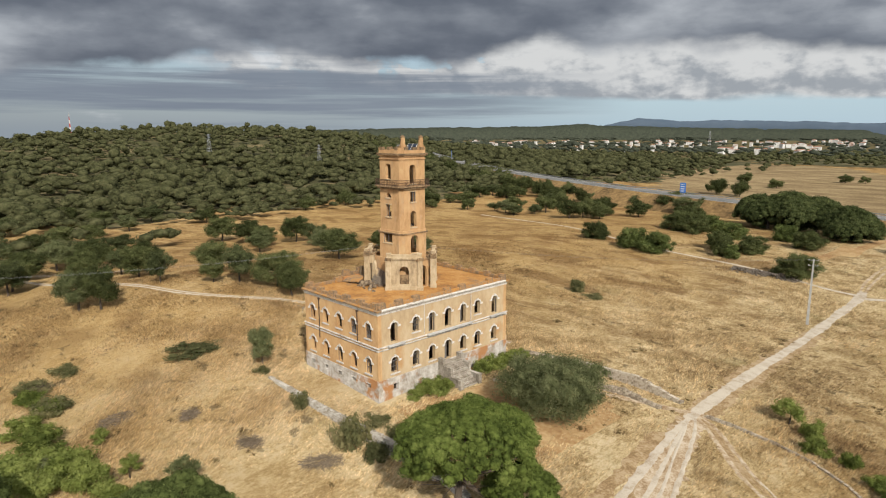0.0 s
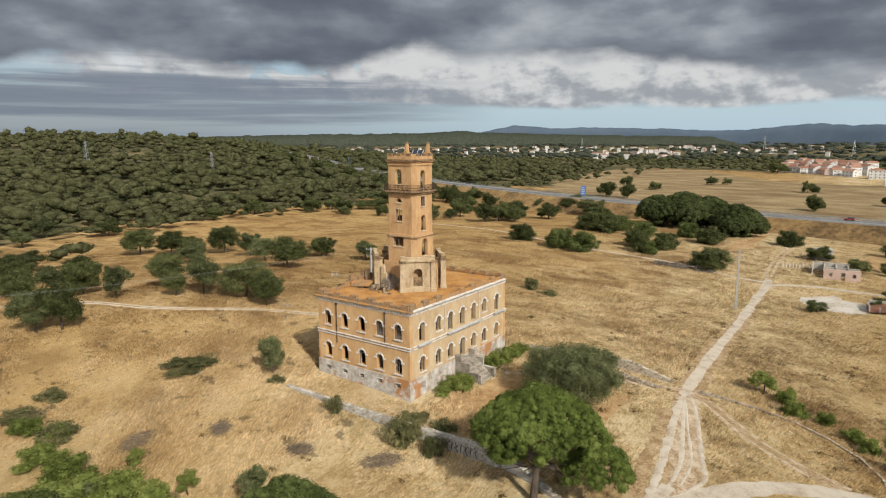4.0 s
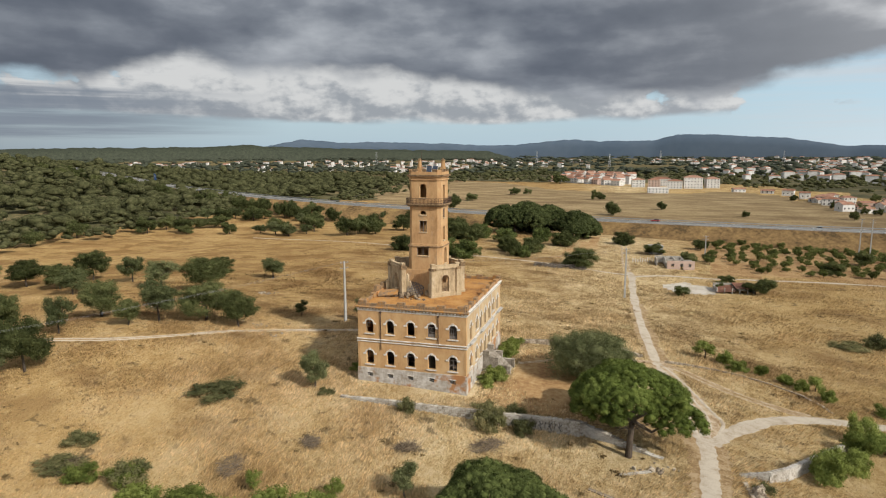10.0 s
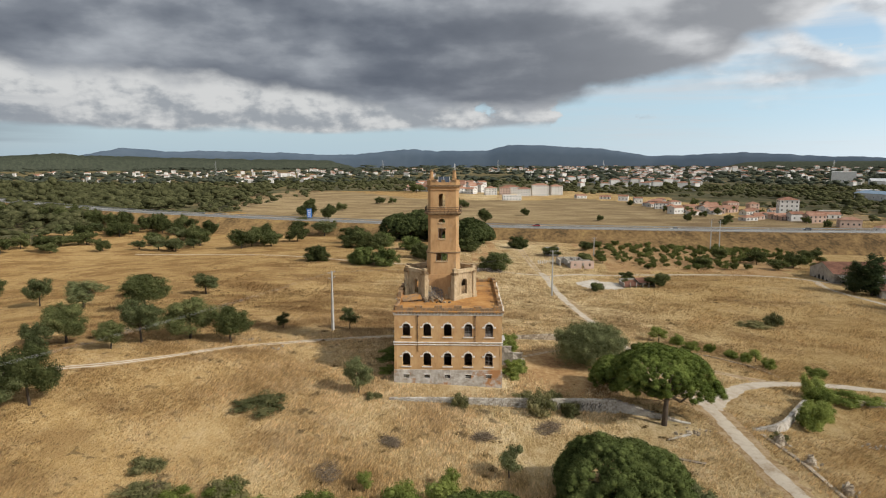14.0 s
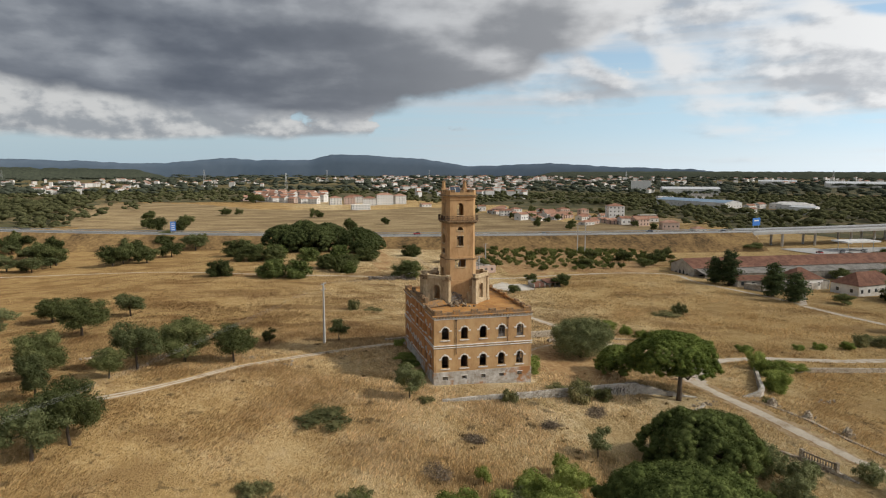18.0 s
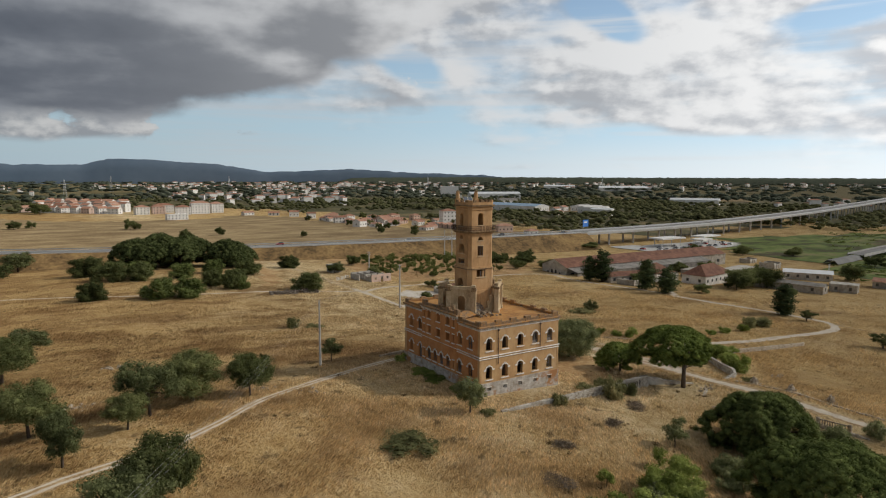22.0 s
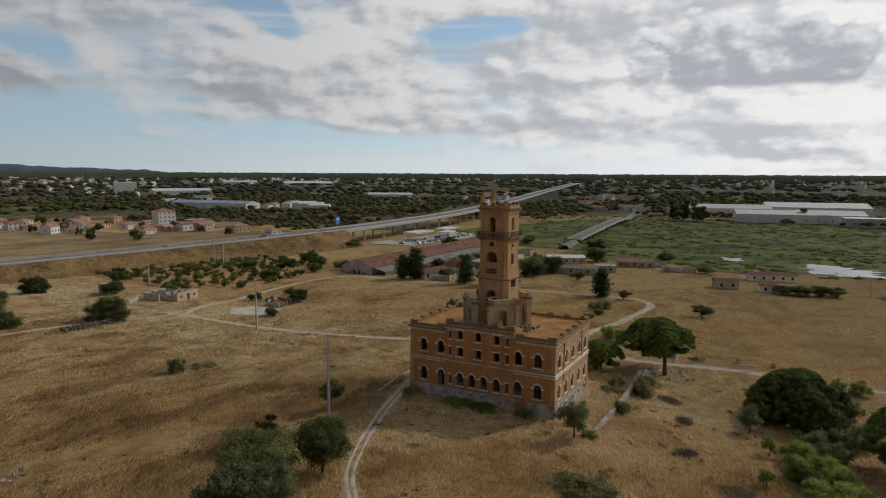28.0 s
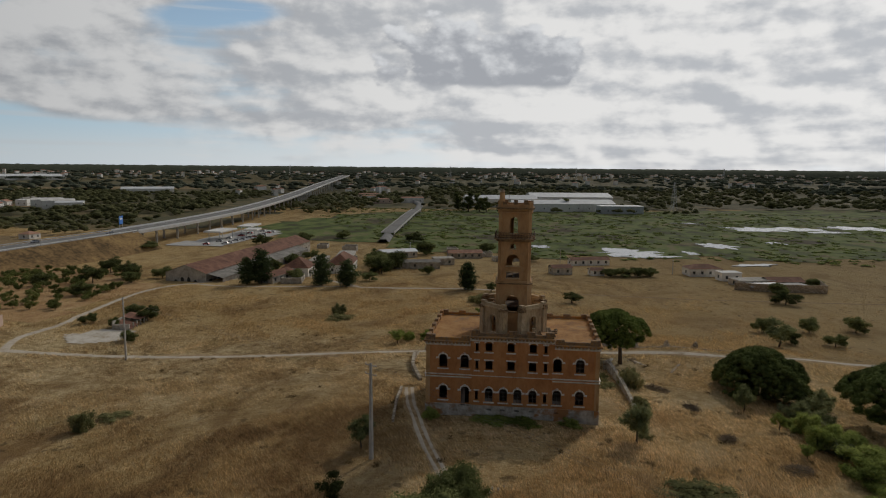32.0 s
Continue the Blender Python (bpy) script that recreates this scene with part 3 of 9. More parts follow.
# ---- mesh helpers ----
class Geo:
    """Vertices and faces, added piece by piece."""

    def __init__(self):
        self.v, self.f = [], []

    def add(self, verts, faces):
        n = len(self.v)
        self.v += [tuple(p) for p in verts]
        self.f += [tuple(i + n for i in q) for q in faces]
        return self

    def box(self, x0, x1, y0, y1, z0, z1):
        return self.add([(x, y, z) for z in (z0, z1) for y in (y0, y1) for x in (x0, x1)], [(0, 2, 3, 1), (4, 5, 7, 6), (0, 1, 5, 4), (2, 6, 7, 3), (0, 4, 6, 2), (1, 3, 7, 5)])

    def slab(self, outline, z0, z1):
        n = len(outline)
        self.add([(x, y, z0) for x, y in outline] + [(x, y, z1) for x, y in outline], [tuple(range(n - 1, -1, -1)), tuple(range(n, 2 * n))] + [(i, (i + 1) % n, n + (i + 1) % n, n + i) for i in range(n)])
        return self

    def tube(self, points, radii, sides=6):
        rings = []
        n = len(self.v)
        for i, p in enumerate(points):
            p = Vector(p)
            d = (Vector(points[min(i + 1, len(points) - 1)]) - Vector(points[max(i - 1, 0)])).normalized()
            a = d.orthogonal().normalized()
            b = d.cross(a)
            r = radii[i] if not isinstance(radii, (int, float)) else radii
            rings += [p + (a * math.cos(k * math.tau / sides) + b * math.sin(k * math.tau / sides)) * r for k in range(sides)]
        faces = [(i * sides + k, i * sides + (k + 1) % sides, (i + 1) * sides + (k + 1) % sides, (i + 1) * sides + k) for i in range(len(points) - 1) for k in range(sides)]
        faces += [tuple(range(sides - 1, -1, -1)), tuple((len(points) - 1) * sides + k for k in range(sides))]
        return self.add(rings, faces)

    def moved(self, m):
        self.v = [tuple(m @ Vector(p)) for p in self.v]
        return self

    def mesh(self, name, material, smooth=False):
        me = bpy.data.meshes.new(name)
        me.from_pydata(self.v, [], self.f)
        for mt in (material if isinstance(material, (list, tuple)) else [material]):
            me.materials.append(mt)
        if smooth:
            me.polygons.foreach_set("use_smooth", [True] * len(me.polygons))
        me.update()
        return me


def part(name, geo, material, parent=None, label="", m=None, smooth=False):
    """One mesh object, under a thing or a part; m is its pose in the parent's space."""
    ob = new(name, geo.mesh(name, material, smooth) if isinstance(geo, Geo) else geo)
    if parent:
        ob.parent = parent
    if m is not None:
        ob.matrix_basis = m
    if label:
        ob["label"] = label
    return ob


def thing(name, label, category, m=None, group="", kind=""):
    ob = tagged(new(name), label, category, group, kind)
    if m is not None:
        ob.matrix_basis = m
    return ob


def bump_at(x, y, cx, cy, s):
    return np.exp(-((x - cx) ** 2 + (y - cy) ** 2) / s ** 2)


def ground_np(x, y):
    h = -12.5 + 4.1 * bump_at(x, y, 0, 0, 55) + 8.4 * bump_at(x, y, -60, 0, 120) + 6.1 * bump_at(x, y, -30, 170, 120)
    h += 1.7 * bump_at(x, y, 90, 150, 100) + 0.4 * bump_at(x, y, 60, -60, 90) + 0.5 * bump_at(x, y, -30, -70, 80)
    h += -2.2 * bump_at(x, y, 20, 90, 60) + 2.6 * bump_at(x, y, 120, 20, 90)
    h += 4.1 * bump_at(x, y, -69, -12, 31) + 1.1 * bump_at(x, y, -78, 34, 26) - 1.2 * bump_at(x, y, -28, -46, 24) + 2.6 * bump_at(x, y, 45, -36, 15) + 2.2 * bump_at(x, y, 46, -62, 18)
    h += 45.0 * bump_at(x, y, -850, 350, 380)
    return h


def ground_z(x, y):
    return float(ground_np(np.float64(x), np.float64(y)))


# ---- ground, tracks ----
def build_ground():
    n = 300
    a = math.asinh(4800 / 70)
    xs = 70 * np.sinh(np.linspace(-a, a, n))
    gx, gy = np.meshgrid(xs + 10, xs + 30)
    gz = ground_np(gx, gy)
    verts = np.stack([gx.ravel(), gy.ravel(), gz.ravel()], 1)
    i = np.arange(n * n).reshape(n, n)
    faces = np.stack([i[:-1, :-1], i[:-1, 1:], i[1:, 1:], i[1:, :-1]], -1).reshape(-1, 4)
    me = bpy.data.meshes.new("ground")
    me.from_pydata(verts.tolist(), [], faces.tolist())
    me.materials.append(GRASS)
    me.polygons.foreach_set("use_smooth", [True] * len(me.polygons))
    return tagged(new("ground", me), "dry straw-coloured grassland with brown bare patches", "ground", kind="structure")


build_ground()


def spline(points, step=2.0):
    """Points along a smooth line through the given ones."""
    p = [Vector((*q, 0)) if len(q) == 2 else Vector(q) for q in points]
    p = [2 * p[0] - p[1]] + p + [2 * p[-1] - p[-2]]
    out = []
    for i in range(1, len(p) - 2):
        k = max(1, int((p[i + 1] - p[i]).length / step))
        for j in range(k):
            u = j / k
            out.append(0.5 * (2 * p[i] + (p[i + 1] - p[i - 1]) * u + (2 * p[i - 1] - 5 * p[i] + 4 * p[i + 1] - p[i + 2]) * u * u + (3 * p[i] - p[i - 1] - 3 * p[i + 1] + p[i + 2]) * u ** 3))
    return out + [p[-2]]


PATHS = []


def ribbon(name, points, width, material, label, lift=0.05, rag=0.25, step=1.5, category="track"):
    """A strip that follows the ground, with uneven edges."""
    rng = random.Random(name)
    g, line = Geo(), spline(points, step)
    PATHS.append((np.array([(p.x, p.y) for p in line]), width))
    rows = []
    for i, p in enumerate(line):
        d = (line[min(i + 1, len(line) - 1)] - line[max(i - 1, 0)]).normalized()
        s = Vector((-d.y, d.x, 0))
        w = width * (0.5 + rag * noise.noise(Vector((p.x * 0.13, p.y * 0.13, 3))) * 0.6)
        row = []
        for k in (-1, -0.5, 0, 0.5, 1):
            q = p + s * (w * k + (k * rag * width * (0.5 * noise.noise(Vector((p.x * 0.9, p.y * 0.9, 7 + k))) + rng.uniform(-0.12, 0.12)) if abs(k) == 1 else 0))
            row.append((q.x, q.y, ground_z(q.x, q.y) + lift * (1 - 0.8 * (abs(k) == 1))))
        rows.append(row)
    for r in rows:
        g.v += r
    g.f = [(i * 5 + k, i * 5 + k + 1, i * 5 + k + 6, i * 5 + k + 5) for i in range(len(rows) - 1) for k in range(4)]
    return tagged(part(name, g, material, smooth=True), label, category, kind="structure")


TRACK_VERGE = [(33.2, 80), (34.4, 48), (35.7, 30), (36.2, 20.5), (37.4, 13), (39.6, 5), (41, -4), (41.6, -12), (41.0, -20), (40.4, -26), (40.0, -32), (40.2, -37), (40.9, -41.5), (41.7, -45), (43.2, -49), (47, -58), (55, -76)]
ribbon("track_verge", TRACK_VERGE, 4.0, FAINT, "trodden grass and dust beside the track", 0.025, 0.5, 0.7)
ribbon("main_track", [(31.0, 126), (32.0, 118), (32.2, 102), (32.9, 80.7), (34.4, 46.2), (35.4, 30), (36.0, 20.5), (36.5, 17)], 2.1, DIRT, "pale dusty dirt track across dry grass", 0.06, 0.3, 0.6)
ribbon("lower_track", [(41.6, -9), (41.3, -14), (40.9, -20), (40.4, -26), (40.0, -32), (40.2, -37), (40.9, -41.5), (41.7, -45), (43.2, -49), (47, -58), (55, -76), (70, -110), (96, -170), (150, -300)], 2.2, DIRT, "pale dusty dirt track between stone remains", 0.06, 0.3, 0.6)
for side in (-0.8, 0.8):
    ribbon("wheel_rut", [(31.2 + side * 0.6, 124), (29.9 + side, 137), (29.1 + side, 158), (28.7 + side, 179), (27.6 + side, 209), (25.8 + side, 245)], 0.7, DUST, "faint wheel rut up the field", 0.05, 0.6, 0.8)
# where the track fans out into ruts below the terrace walls
ribbon("fanned_ruts", [(36.2, 20), (37.8, 12), (39.6, 6), (41.2, -0.5), (42.2, -6), (42.0, -11)], 3.6, DUST, "trodden dust between wheel ruts", 0.045, 0.55, 0.5)
for k, (wide, line) in enumerate(((1.1, [(36.0, 19), (37.0, 11.1), (38.6, 1.2), (39.7, -5.7), (40.5, -12.6), (41.2, -17)]), (0.7, [(36.6, 16), (38.3, 9), (40.2, 1.5), (41.4, -4), (41.6, -10)]), (0.5, [(36.6, 18.5), (38.7, 13.5), (40.8, 7), (43, -0.5), (44.4, -5), (43.4, -9)]), (0.4, [(37.2, 14.5), (39.4, 7), (42.2, -2.2), (42.6, -8)]))):
    ribbon("wheel_rut", line, wide, DIRT, "pale wheel rut of the dirt track", 0.066 + 0.004 * k, 0.6, 0.5)
ribbon("curving_track", [(41.8, -13), (45.8, -7), (51, -1), (58.5, 3), (68, 4.5), (76, 4), (90, 1.5), (100, 1), (121, -0.8), (131, 1), (136.5, 7.5), (136, 22), (133, 45), (132, 60)], 2.4, DIRT, "pale dirt track curving between low walls", 0.064, 0.3, 0.7)
FIELD_PATH = [(5, 17.5), (-3, 15.8), (-8, 14.3), (-15, 12.2), (-22, 9.8), (-31.5, 5.9), (-40.5, 1.0), (-49, -6.8), (-57, -12.2), (-66.5, -15), (-80, -18), (-140, -28)]
ribbon("field_path", FIELD_PATH, 2.0, FAINT, "trodden verge of a narrow footpath", 0.03, 0.6)
for side in (-0.5, 0.5):
    ribbon("wheel_rut", [(x, y + side) for x, y in FIELD_PATH], 0.55, DIRT, "narrow pale wheel rut worn through dry grass", 0.06, 0.5)
ribbon("north_path", [(-150, 180), (-87, 161), (-47, 140.5), (-27.6, 133.5), (3, 129.6), (23, 122.5), (32, 121)], 1.3, DIRT, "narrow pale footpath past round bushes")
ribbon("east_path", [(32.5, 119), (44, 124), (58, 124), (72, 127), (111, 133), (133, 126), (160, 95), (134, 60)], 2.0, DIRT, "pale dirt path beside an orchard")
for k in (-0.9, 0.0, 0.8):
    ribbon("worn_track", [(37.4, 18.6 + k * 0.3), (39.9 + k * 0.4, 16.6 + k * 0.6), (47.0 + k * 0.3, 9.4 + k), (53.6, 5.4 + k * 0.7), (58, 4.2 + k * 0.4)], 0.7 if k else 1.0, DUST if k else FAINT, "faint worn vehicle track in dry grass", 0.04 + 0.004 * k, 0.7, 0.6)
ribbon("worn_track", [(35.6, 19.2), (32.5, 17.4), (28, 15.2), (20, 10), (13.5, 4)], 1.3, DUST, "trodden way from the track to the palace", 0.06, 0.6, 0.7)
ribbon("worn_track", [(36.0, 10), (37.0, 2), (38.0, -6), (39.2, -13), (40, -19)], 1.8, FAINT, "worn verge beside the dirt track", 0.045, 0.7, 0.7)


# ---- the ruined palace ----
XW, XE, YS, YN = -8.45, 8.45, -12.53, 12.53
Z_ROOF, Z_TOP, Z_BELT, Z_PLINTH, Z_BASE = 11.25, 11.15, 6.05, 1.75, -2.0


def arch_top(w, z1, rise, u):
    """Height of the opening's head at u from its middle."""
    return z1 - rise * (1 - math.sqrt(max(0.0, 1 - (2 * u / w) ** 2)))


def wall_geo(length, z0, z1, thick, holes):
    """A wall along local x, outer face at y 0, inner at y thick. holes: middle, width, sill, head, rise."""
    g = Geo()
    cuts = {-length / 2, length / 2}
    for c, w, a, b, r in holes:
        k = 8 if r else 1
        cuts |= {round(c - w / 2 + w * i / k, 4) for i in range(k + 1)}
    cuts = sorted(cuts)
    for u0, u1 in zip(cuts, cuts[1:]):
        mid = (u0 + u1) / 2
        spans = [(z0, z0)]
        for c, w, a, b, r in sorted([h for h in holes if abs(mid - h[0]) < h[1] / 2], key=lambda h: h[2]):
            spans += [(a, a), (arch_top(w, b, r, u0 - c), arch_top(w, b, r, u1 - c))]
        spans.append((z1, z1))
        for lo, hi in zip(spans[0::2], spans[1::2]):
            for y, flip in ((0, False), (thick, True)):
                q = [(u0, y, lo[0]), (u1, y, lo[1]), (u1, y, hi[1]), (u0, y, hi[0])]
                g.add(q, [(3, 2, 1, 0) if flip else (0, 1, 2, 3)])
    for c, w, a, b, r in holes:
        k = 8 if r else 1
        rim = [(c - w / 2, a), (c + w / 2, a)] + [(c + w / 2 - w * i / k, arch_top(w, b, r, w / 2 - w * i / k)) for i in range(k + 1)]
        for (ua, za), (ub, zb) in zip(rim, rim[1:] + rim[:1]):
            g.add([(ua, 0, za), (ub, 0, zb), (ub, thick, zb), (ua, thick, za)], [(0, 1, 2, 3)])
    h = length / 2
    g.add([(-h, 0, z1), (h, 0, z1), (h, thick, z1), (-h, thick, z1)], [(0, 1, 2, 3)])
    for s in (-h, h):
        g.add([(s, 0, z0), (s, thick, z0), (s, thick, z1), (s, 0, z1)], [(0, 1, 2, 3)])
    return g


palace = thing("palace", "abandoned two-storey ochre palace with a tall square tower", "building")
# each facade: pose of its outer face; local x runs to the right as one looks at it
FACE = {"south": pose(0, YS, 0, 0, 0, 0), "east": pose(XE, 0, 0, 0, 0, 90), "west": pose(XW, 0, 0, 0, 0, -90), "north": pose(0, YN, 0, 0, 0, 180)}
SX = (-6.58, -3.3, -0.05, 3.2, 6.46)
W1, HI, LO = 1.22, (7.13, 9.22), (2.32, 4.5)
south = [(x, W1, *HI, 0.5) for x in SX] + [(x, W1, *LO, 0.5) for x in SX]
east_doors, east_wins, east_low = (-9.85, -3.1, 0.0, 3.05, 9.84), (-6.03, 6.07), (-9.79, -6.05, -3.07, 3.08, 6.12, 9.78)
east = [(y, W1, 6.5, 9.22, 0.5) for y in east_doors] + [(y, W1, *HI, 0.5) for y in east_wins] + [(y, W1, *LO, 0.5) for y in east_low] + [(0.03, 1.4, 1.65, 4.56, 0.55)]
west = [(y, W1, *HI, 0.5) for y in (-10.0, -6.82, 6.6, 9.8)] + [(y, W1, *LO, 0.5) for y in (-9.97, 6.6, 9.82)] + [(-6.75, W1, 1.5, 4.45, 0.5)]
west += [(y, 1.15, 2.3, 4.4, 0.5) for y in (-3.22, -1.12, 0.96, 3.12)]
west += [(y, 1.0, 9.82, 11.35, 0.22) for y in (-3.3, -0.1, 3.08)] + [(y, 1.05, 7.08, 8.5, 0) for y in (-3.26, -0.06, 3.05)]
west += [(y, 0.45, a, b, 0) for y in (-5.02, 4.9) for a, b in ((9.8, 11.1), (7.05, 8.5), (2.4, 3.95))]
base_s = [(x, 0.85, 0.35, 0.98, 0) for x in SX]
base_e = [(-9.66, 0.9, -0.2, 0.85, 0)]
LAYOUT = {"south": (south, base_s, XE - XW), "east": (east, base_e, YN - YS), "west": (west, [], YN - YS), "north": (south, [], XE - XW)}


def face_span(side, u0, u1, z0, z1, thick, holes, material, name, label, out=0.0):
    """A stretch of a facade from u0 to u1 along it, pushed out by out."""
    c = (u0 + u1) / 2
    inside = [(h[0] - c, *h[1:]) for h in holes if u0 < h[0] < u1 and h[2] >= z0 - 0.01 and h[3] < z1]
    return part(name, wall_geo(u1 - u0, z0, z1, thick, inside), material, palace, label, FACE[side] @ pose(c, -out, 0))


HALF_S, HALF_E = (XE - XW) / 2, (YN - YS) / 2
doors_at = lambda holes: [(c, w, a, Z_PLINTH - 0.02, 0) for c, w, a, b, r in holes if a < Z_PLINTH]
upper = lambda holes: [(c, w, max(a, Z_PLINTH + 0.01), b, r) for c, w, a, b, r in holes]
face_span("south", -HALF_S, HALF_S, Z_PLINTH, Z_TOP, 0.6, upper(south), OCHRE, "wall", "ochre rendered wall")
face_span("north", -HALF_S, HALF_S, Z_PLINTH, Z_TOP, 0.6, upper(south), OCHRE, "wall", "ochre rendered wall")
face_span("east", -HALF_E + 0.6, HALF_E - 0.6, Z_PLINTH, Z_TOP, 0.6, upper(east), FADED, "wall", "sun-bleached ochre rendered wall")
face_span("west", -HALF_E + 0.6, -5.78, Z_PLINTH, Z_TOP, 0.6, upper(west), REDOCHRE, "wall", "ochre rendered wall")
face_span("west", 5.92, HALF_E - 0.6, Z_PLINTH, Z_TOP, 0.6, upper(west), REDOCHRE, "wall", "ochre rendered wall")
face_span("west", -5.78, 5.92, Z_PLINTH, 11.95, 0.75, upper(west), REDOCHRE, "wall", "ochre wall of the raised middle bay", 0.15)
face_span("south", -HALF_S - 0.12, HALF_S + 0.12, Z_BASE, Z_PLINTH, 0.7, base_s, PLINTH, "plinth", "stained grey plinth", 0.12)
face_span("north", -HALF_S - 0.12, HALF_S + 0.12, Z_BASE, Z_PLINTH, 0.7, [], PLINTH, "plinth", "stained grey plinth", 0.12)
face_span("east", -HALF_E + 0.58, HALF_E - 0.58, Z_BASE, Z_PLINTH, 0.7, base_e + doors_at(east), PLINTH, "plinth", "stained grey plinth", 0.12)
face_span("west", -HALF_E + 0.58, HALF_E - 0.58, Z_BASE, Z_PLINTH, 0.7, doors_at(west) + [(u, 0.7, 1.0, 1.25, 0) for u in (-3.2, -1.2, 0.9, 3.0, 6.6)], PLINTH, "plinth", "stained grey plinth", 0.17)
part("roof", Geo().box(XW + 0.3, XE - 0.3, YS + 0.3, YN - 0.3, Z_ROOF - 0.25, Z_ROOF), ROOF, palace, "flat roof covered in orange lichen")
# floors and cross walls are added to stop through-light and keep rooms dark
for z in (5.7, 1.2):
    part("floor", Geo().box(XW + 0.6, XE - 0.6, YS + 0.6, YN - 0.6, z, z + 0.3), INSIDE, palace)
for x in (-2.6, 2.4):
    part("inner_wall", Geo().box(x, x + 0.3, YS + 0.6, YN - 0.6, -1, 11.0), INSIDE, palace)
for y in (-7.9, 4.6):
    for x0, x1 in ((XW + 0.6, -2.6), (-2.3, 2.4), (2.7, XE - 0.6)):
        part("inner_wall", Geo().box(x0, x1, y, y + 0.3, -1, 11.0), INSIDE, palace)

# windows: surround, sill and what is left of the joinery
made = {}


def shared(key, maker, material):
    if key not in made:
        made[key] = maker().mesh(key[0], material)
    return made[key]


def hood_geo(w, h, rise):
    """Arched moulding round the head of an opening whose sill is at z 0."""
    g, k, d = Geo(), 10, 0.19
    spring = h - rise
    inner = [(w / 2 - w * i / k, arch_top(w, h, rise, w / 2 - w * i / k)) for i in range(k + 1)]
    outer = [(u * (w + 2 * d) / w, spring + (z - spring) * (rise + d) / rise) for u, z in inner]
    for a, b in zip(inner, outer):
        g.v += [(a[0], 0, a[1]), (b[0], 0, b[1]), (b[0], -0.09, b[1]), (a[0], -0.09, a[1])]
    g.f = [(4 * i + q, 4 * i + 4 + q, 4 * i + 4 + (q + 1) % 4, 4 * i + (q + 1) % 4) for i in range(k) for q in range(4)] + [(0, 1, 2, 3), (4 * k + 3, 4 * k + 2, 4 * k + 1, 4 * k)]
    return g


def frame_geo(w, h, rise, style):
    g, s = Geo(), 0.07
    spring = h - rise
    y0, y1 = 0.18, 0.26
    g.box(-w / 2, -w / 2 + s, y0, y1, 0, spring)
    g.box(w / 2 - s, w / 2, y0, y1, 0, spring)
    g.box(-w / 2 + s, w / 2 - s, y0, y1, spring - 0.12, spring - 0.03)
    if style in ("mullion", "glazed"):
        g.box(-s / 2, s / 2, y0, y1, 0, spring - 0.12)
        g.box(-w / 2 + s, w / 2 - s, y0, y1, spring * 0.5 - 0.03, spring * 0.5 + 0.03)
    if style == "glazed":
        g.box(-w / 2 + s, -s / 2, y0, y1, 0, 0.5)
        g.box(s / 2, w / 2 - s, y0, y1, 0, 0.5)
        for x in (-w / 4, w / 4):
            g.box(x - 0.02, x + 0.02, y0, y1, 0.5, spring * 0.5 - 0.03)
            g.box(x - 0.02, x + 0.02, y0, y1, spring * 0.5 + 0.03, spring - 0.12)
    return g


STYLE = {"south": ["sash", "open", "open", "glazed", "glazed", "open", "open", "sash", "open", "mullion"],
         "east": ["open", "sash", "open", "open", "sash", "mullion", "open", "mullion", "mullion", "open", "open", "sash", "open", "open"],
         "west": ["open", "sash", "open", "mullion", "open", "glazed", "mullion", "open", "glazed", "mullion", "glazed", "mullion"]}
for side in ("south", "east", "west"):
    for n, (c, w, a, b, r) in enumerate(LAYOUT[side][0]):
        out = 0.15 if side == "west" and abs(c) < 5.9 else 0.0
        at = FACE[side] @ pose(c, -out, a)
        h, is_door = b - a, b - a > 2.6
        name = "door" if is_door else "window"
        style = STYLE[side][n] if n < len(STYLE[side]) else "open"
        if r > 0.3:
            win = new(name, shared((name, w, round(h, 3), r), lambda: hood_geo(w, h, r), TRIM))
            for s in (-1, 0, 1):
                if s:
                    e = new("label_stop", shared(("label_stop",), lambda: Geo().box(-0.23, 0.23, -0.11, 0.02, -0.2, 0.06), TRIM))
                    e.matrix_basis = pose(s * (w / 2 + 0.23), 0, h - r)
                else:
                    e = new("keystone", shared(("keystone",), lambda: Geo().add([(x * k, y, z) for k, z in ((0.11, -0.03), (0.17, 0.3)) for y in (-0.13, 0.02) for x in (-1, 1)], [(0, 2, 3, 1), (4, 5, 7, 6), (0, 1, 5, 4), (2, 6, 7, 3), (0, 4, 6, 2), (1, 3, 7, 5)]), TRIM))
                    e.matrix_basis = pose(0, 0, h)
                e.parent = win
        else:
            win = new(name, shared((name, w, round(h, 3), r), lambda: Geo().box(-w / 2 - 0.18, w / 2 + 0.18, -0.09, 0, h + 0.002, h + 0.2) if not r else hood_geo(w, h, r), TRIM))
        win.parent, win.matrix_basis = palace, at
        if not is_door:
            sill = new("window_sill", shared(("window_sill", w), lambda: Geo().box(-w / 2 - 0.2, w / 2 + 0.2, -0.16, 0.1, -0.17, -0.002), TRIM))
            sill.parent = win
        if r > 0.3 and style != "open":
            fr = new("window_frame", shared(("window_frame", w, round(h, 3), style), lambda: frame_geo(w, h, r, style), WOOD))
            fr.parent = win
        if is_door and n % 2:
            lf = new("door_leaf", shared(("door_leaf", w, round(h, 3)), lambda: Geo().box(-w / 2, -0.02, 0.3, 0.36, 0, h - r).box(-w / 2 + 0.1, -0.12, 0.29, 0.3, 0.2, 1.0).box(-w / 2 + 0.1, -0.12, 0.29, 0.3, 1.2, h - r - 0.15), WOOD))
            lf.parent = win
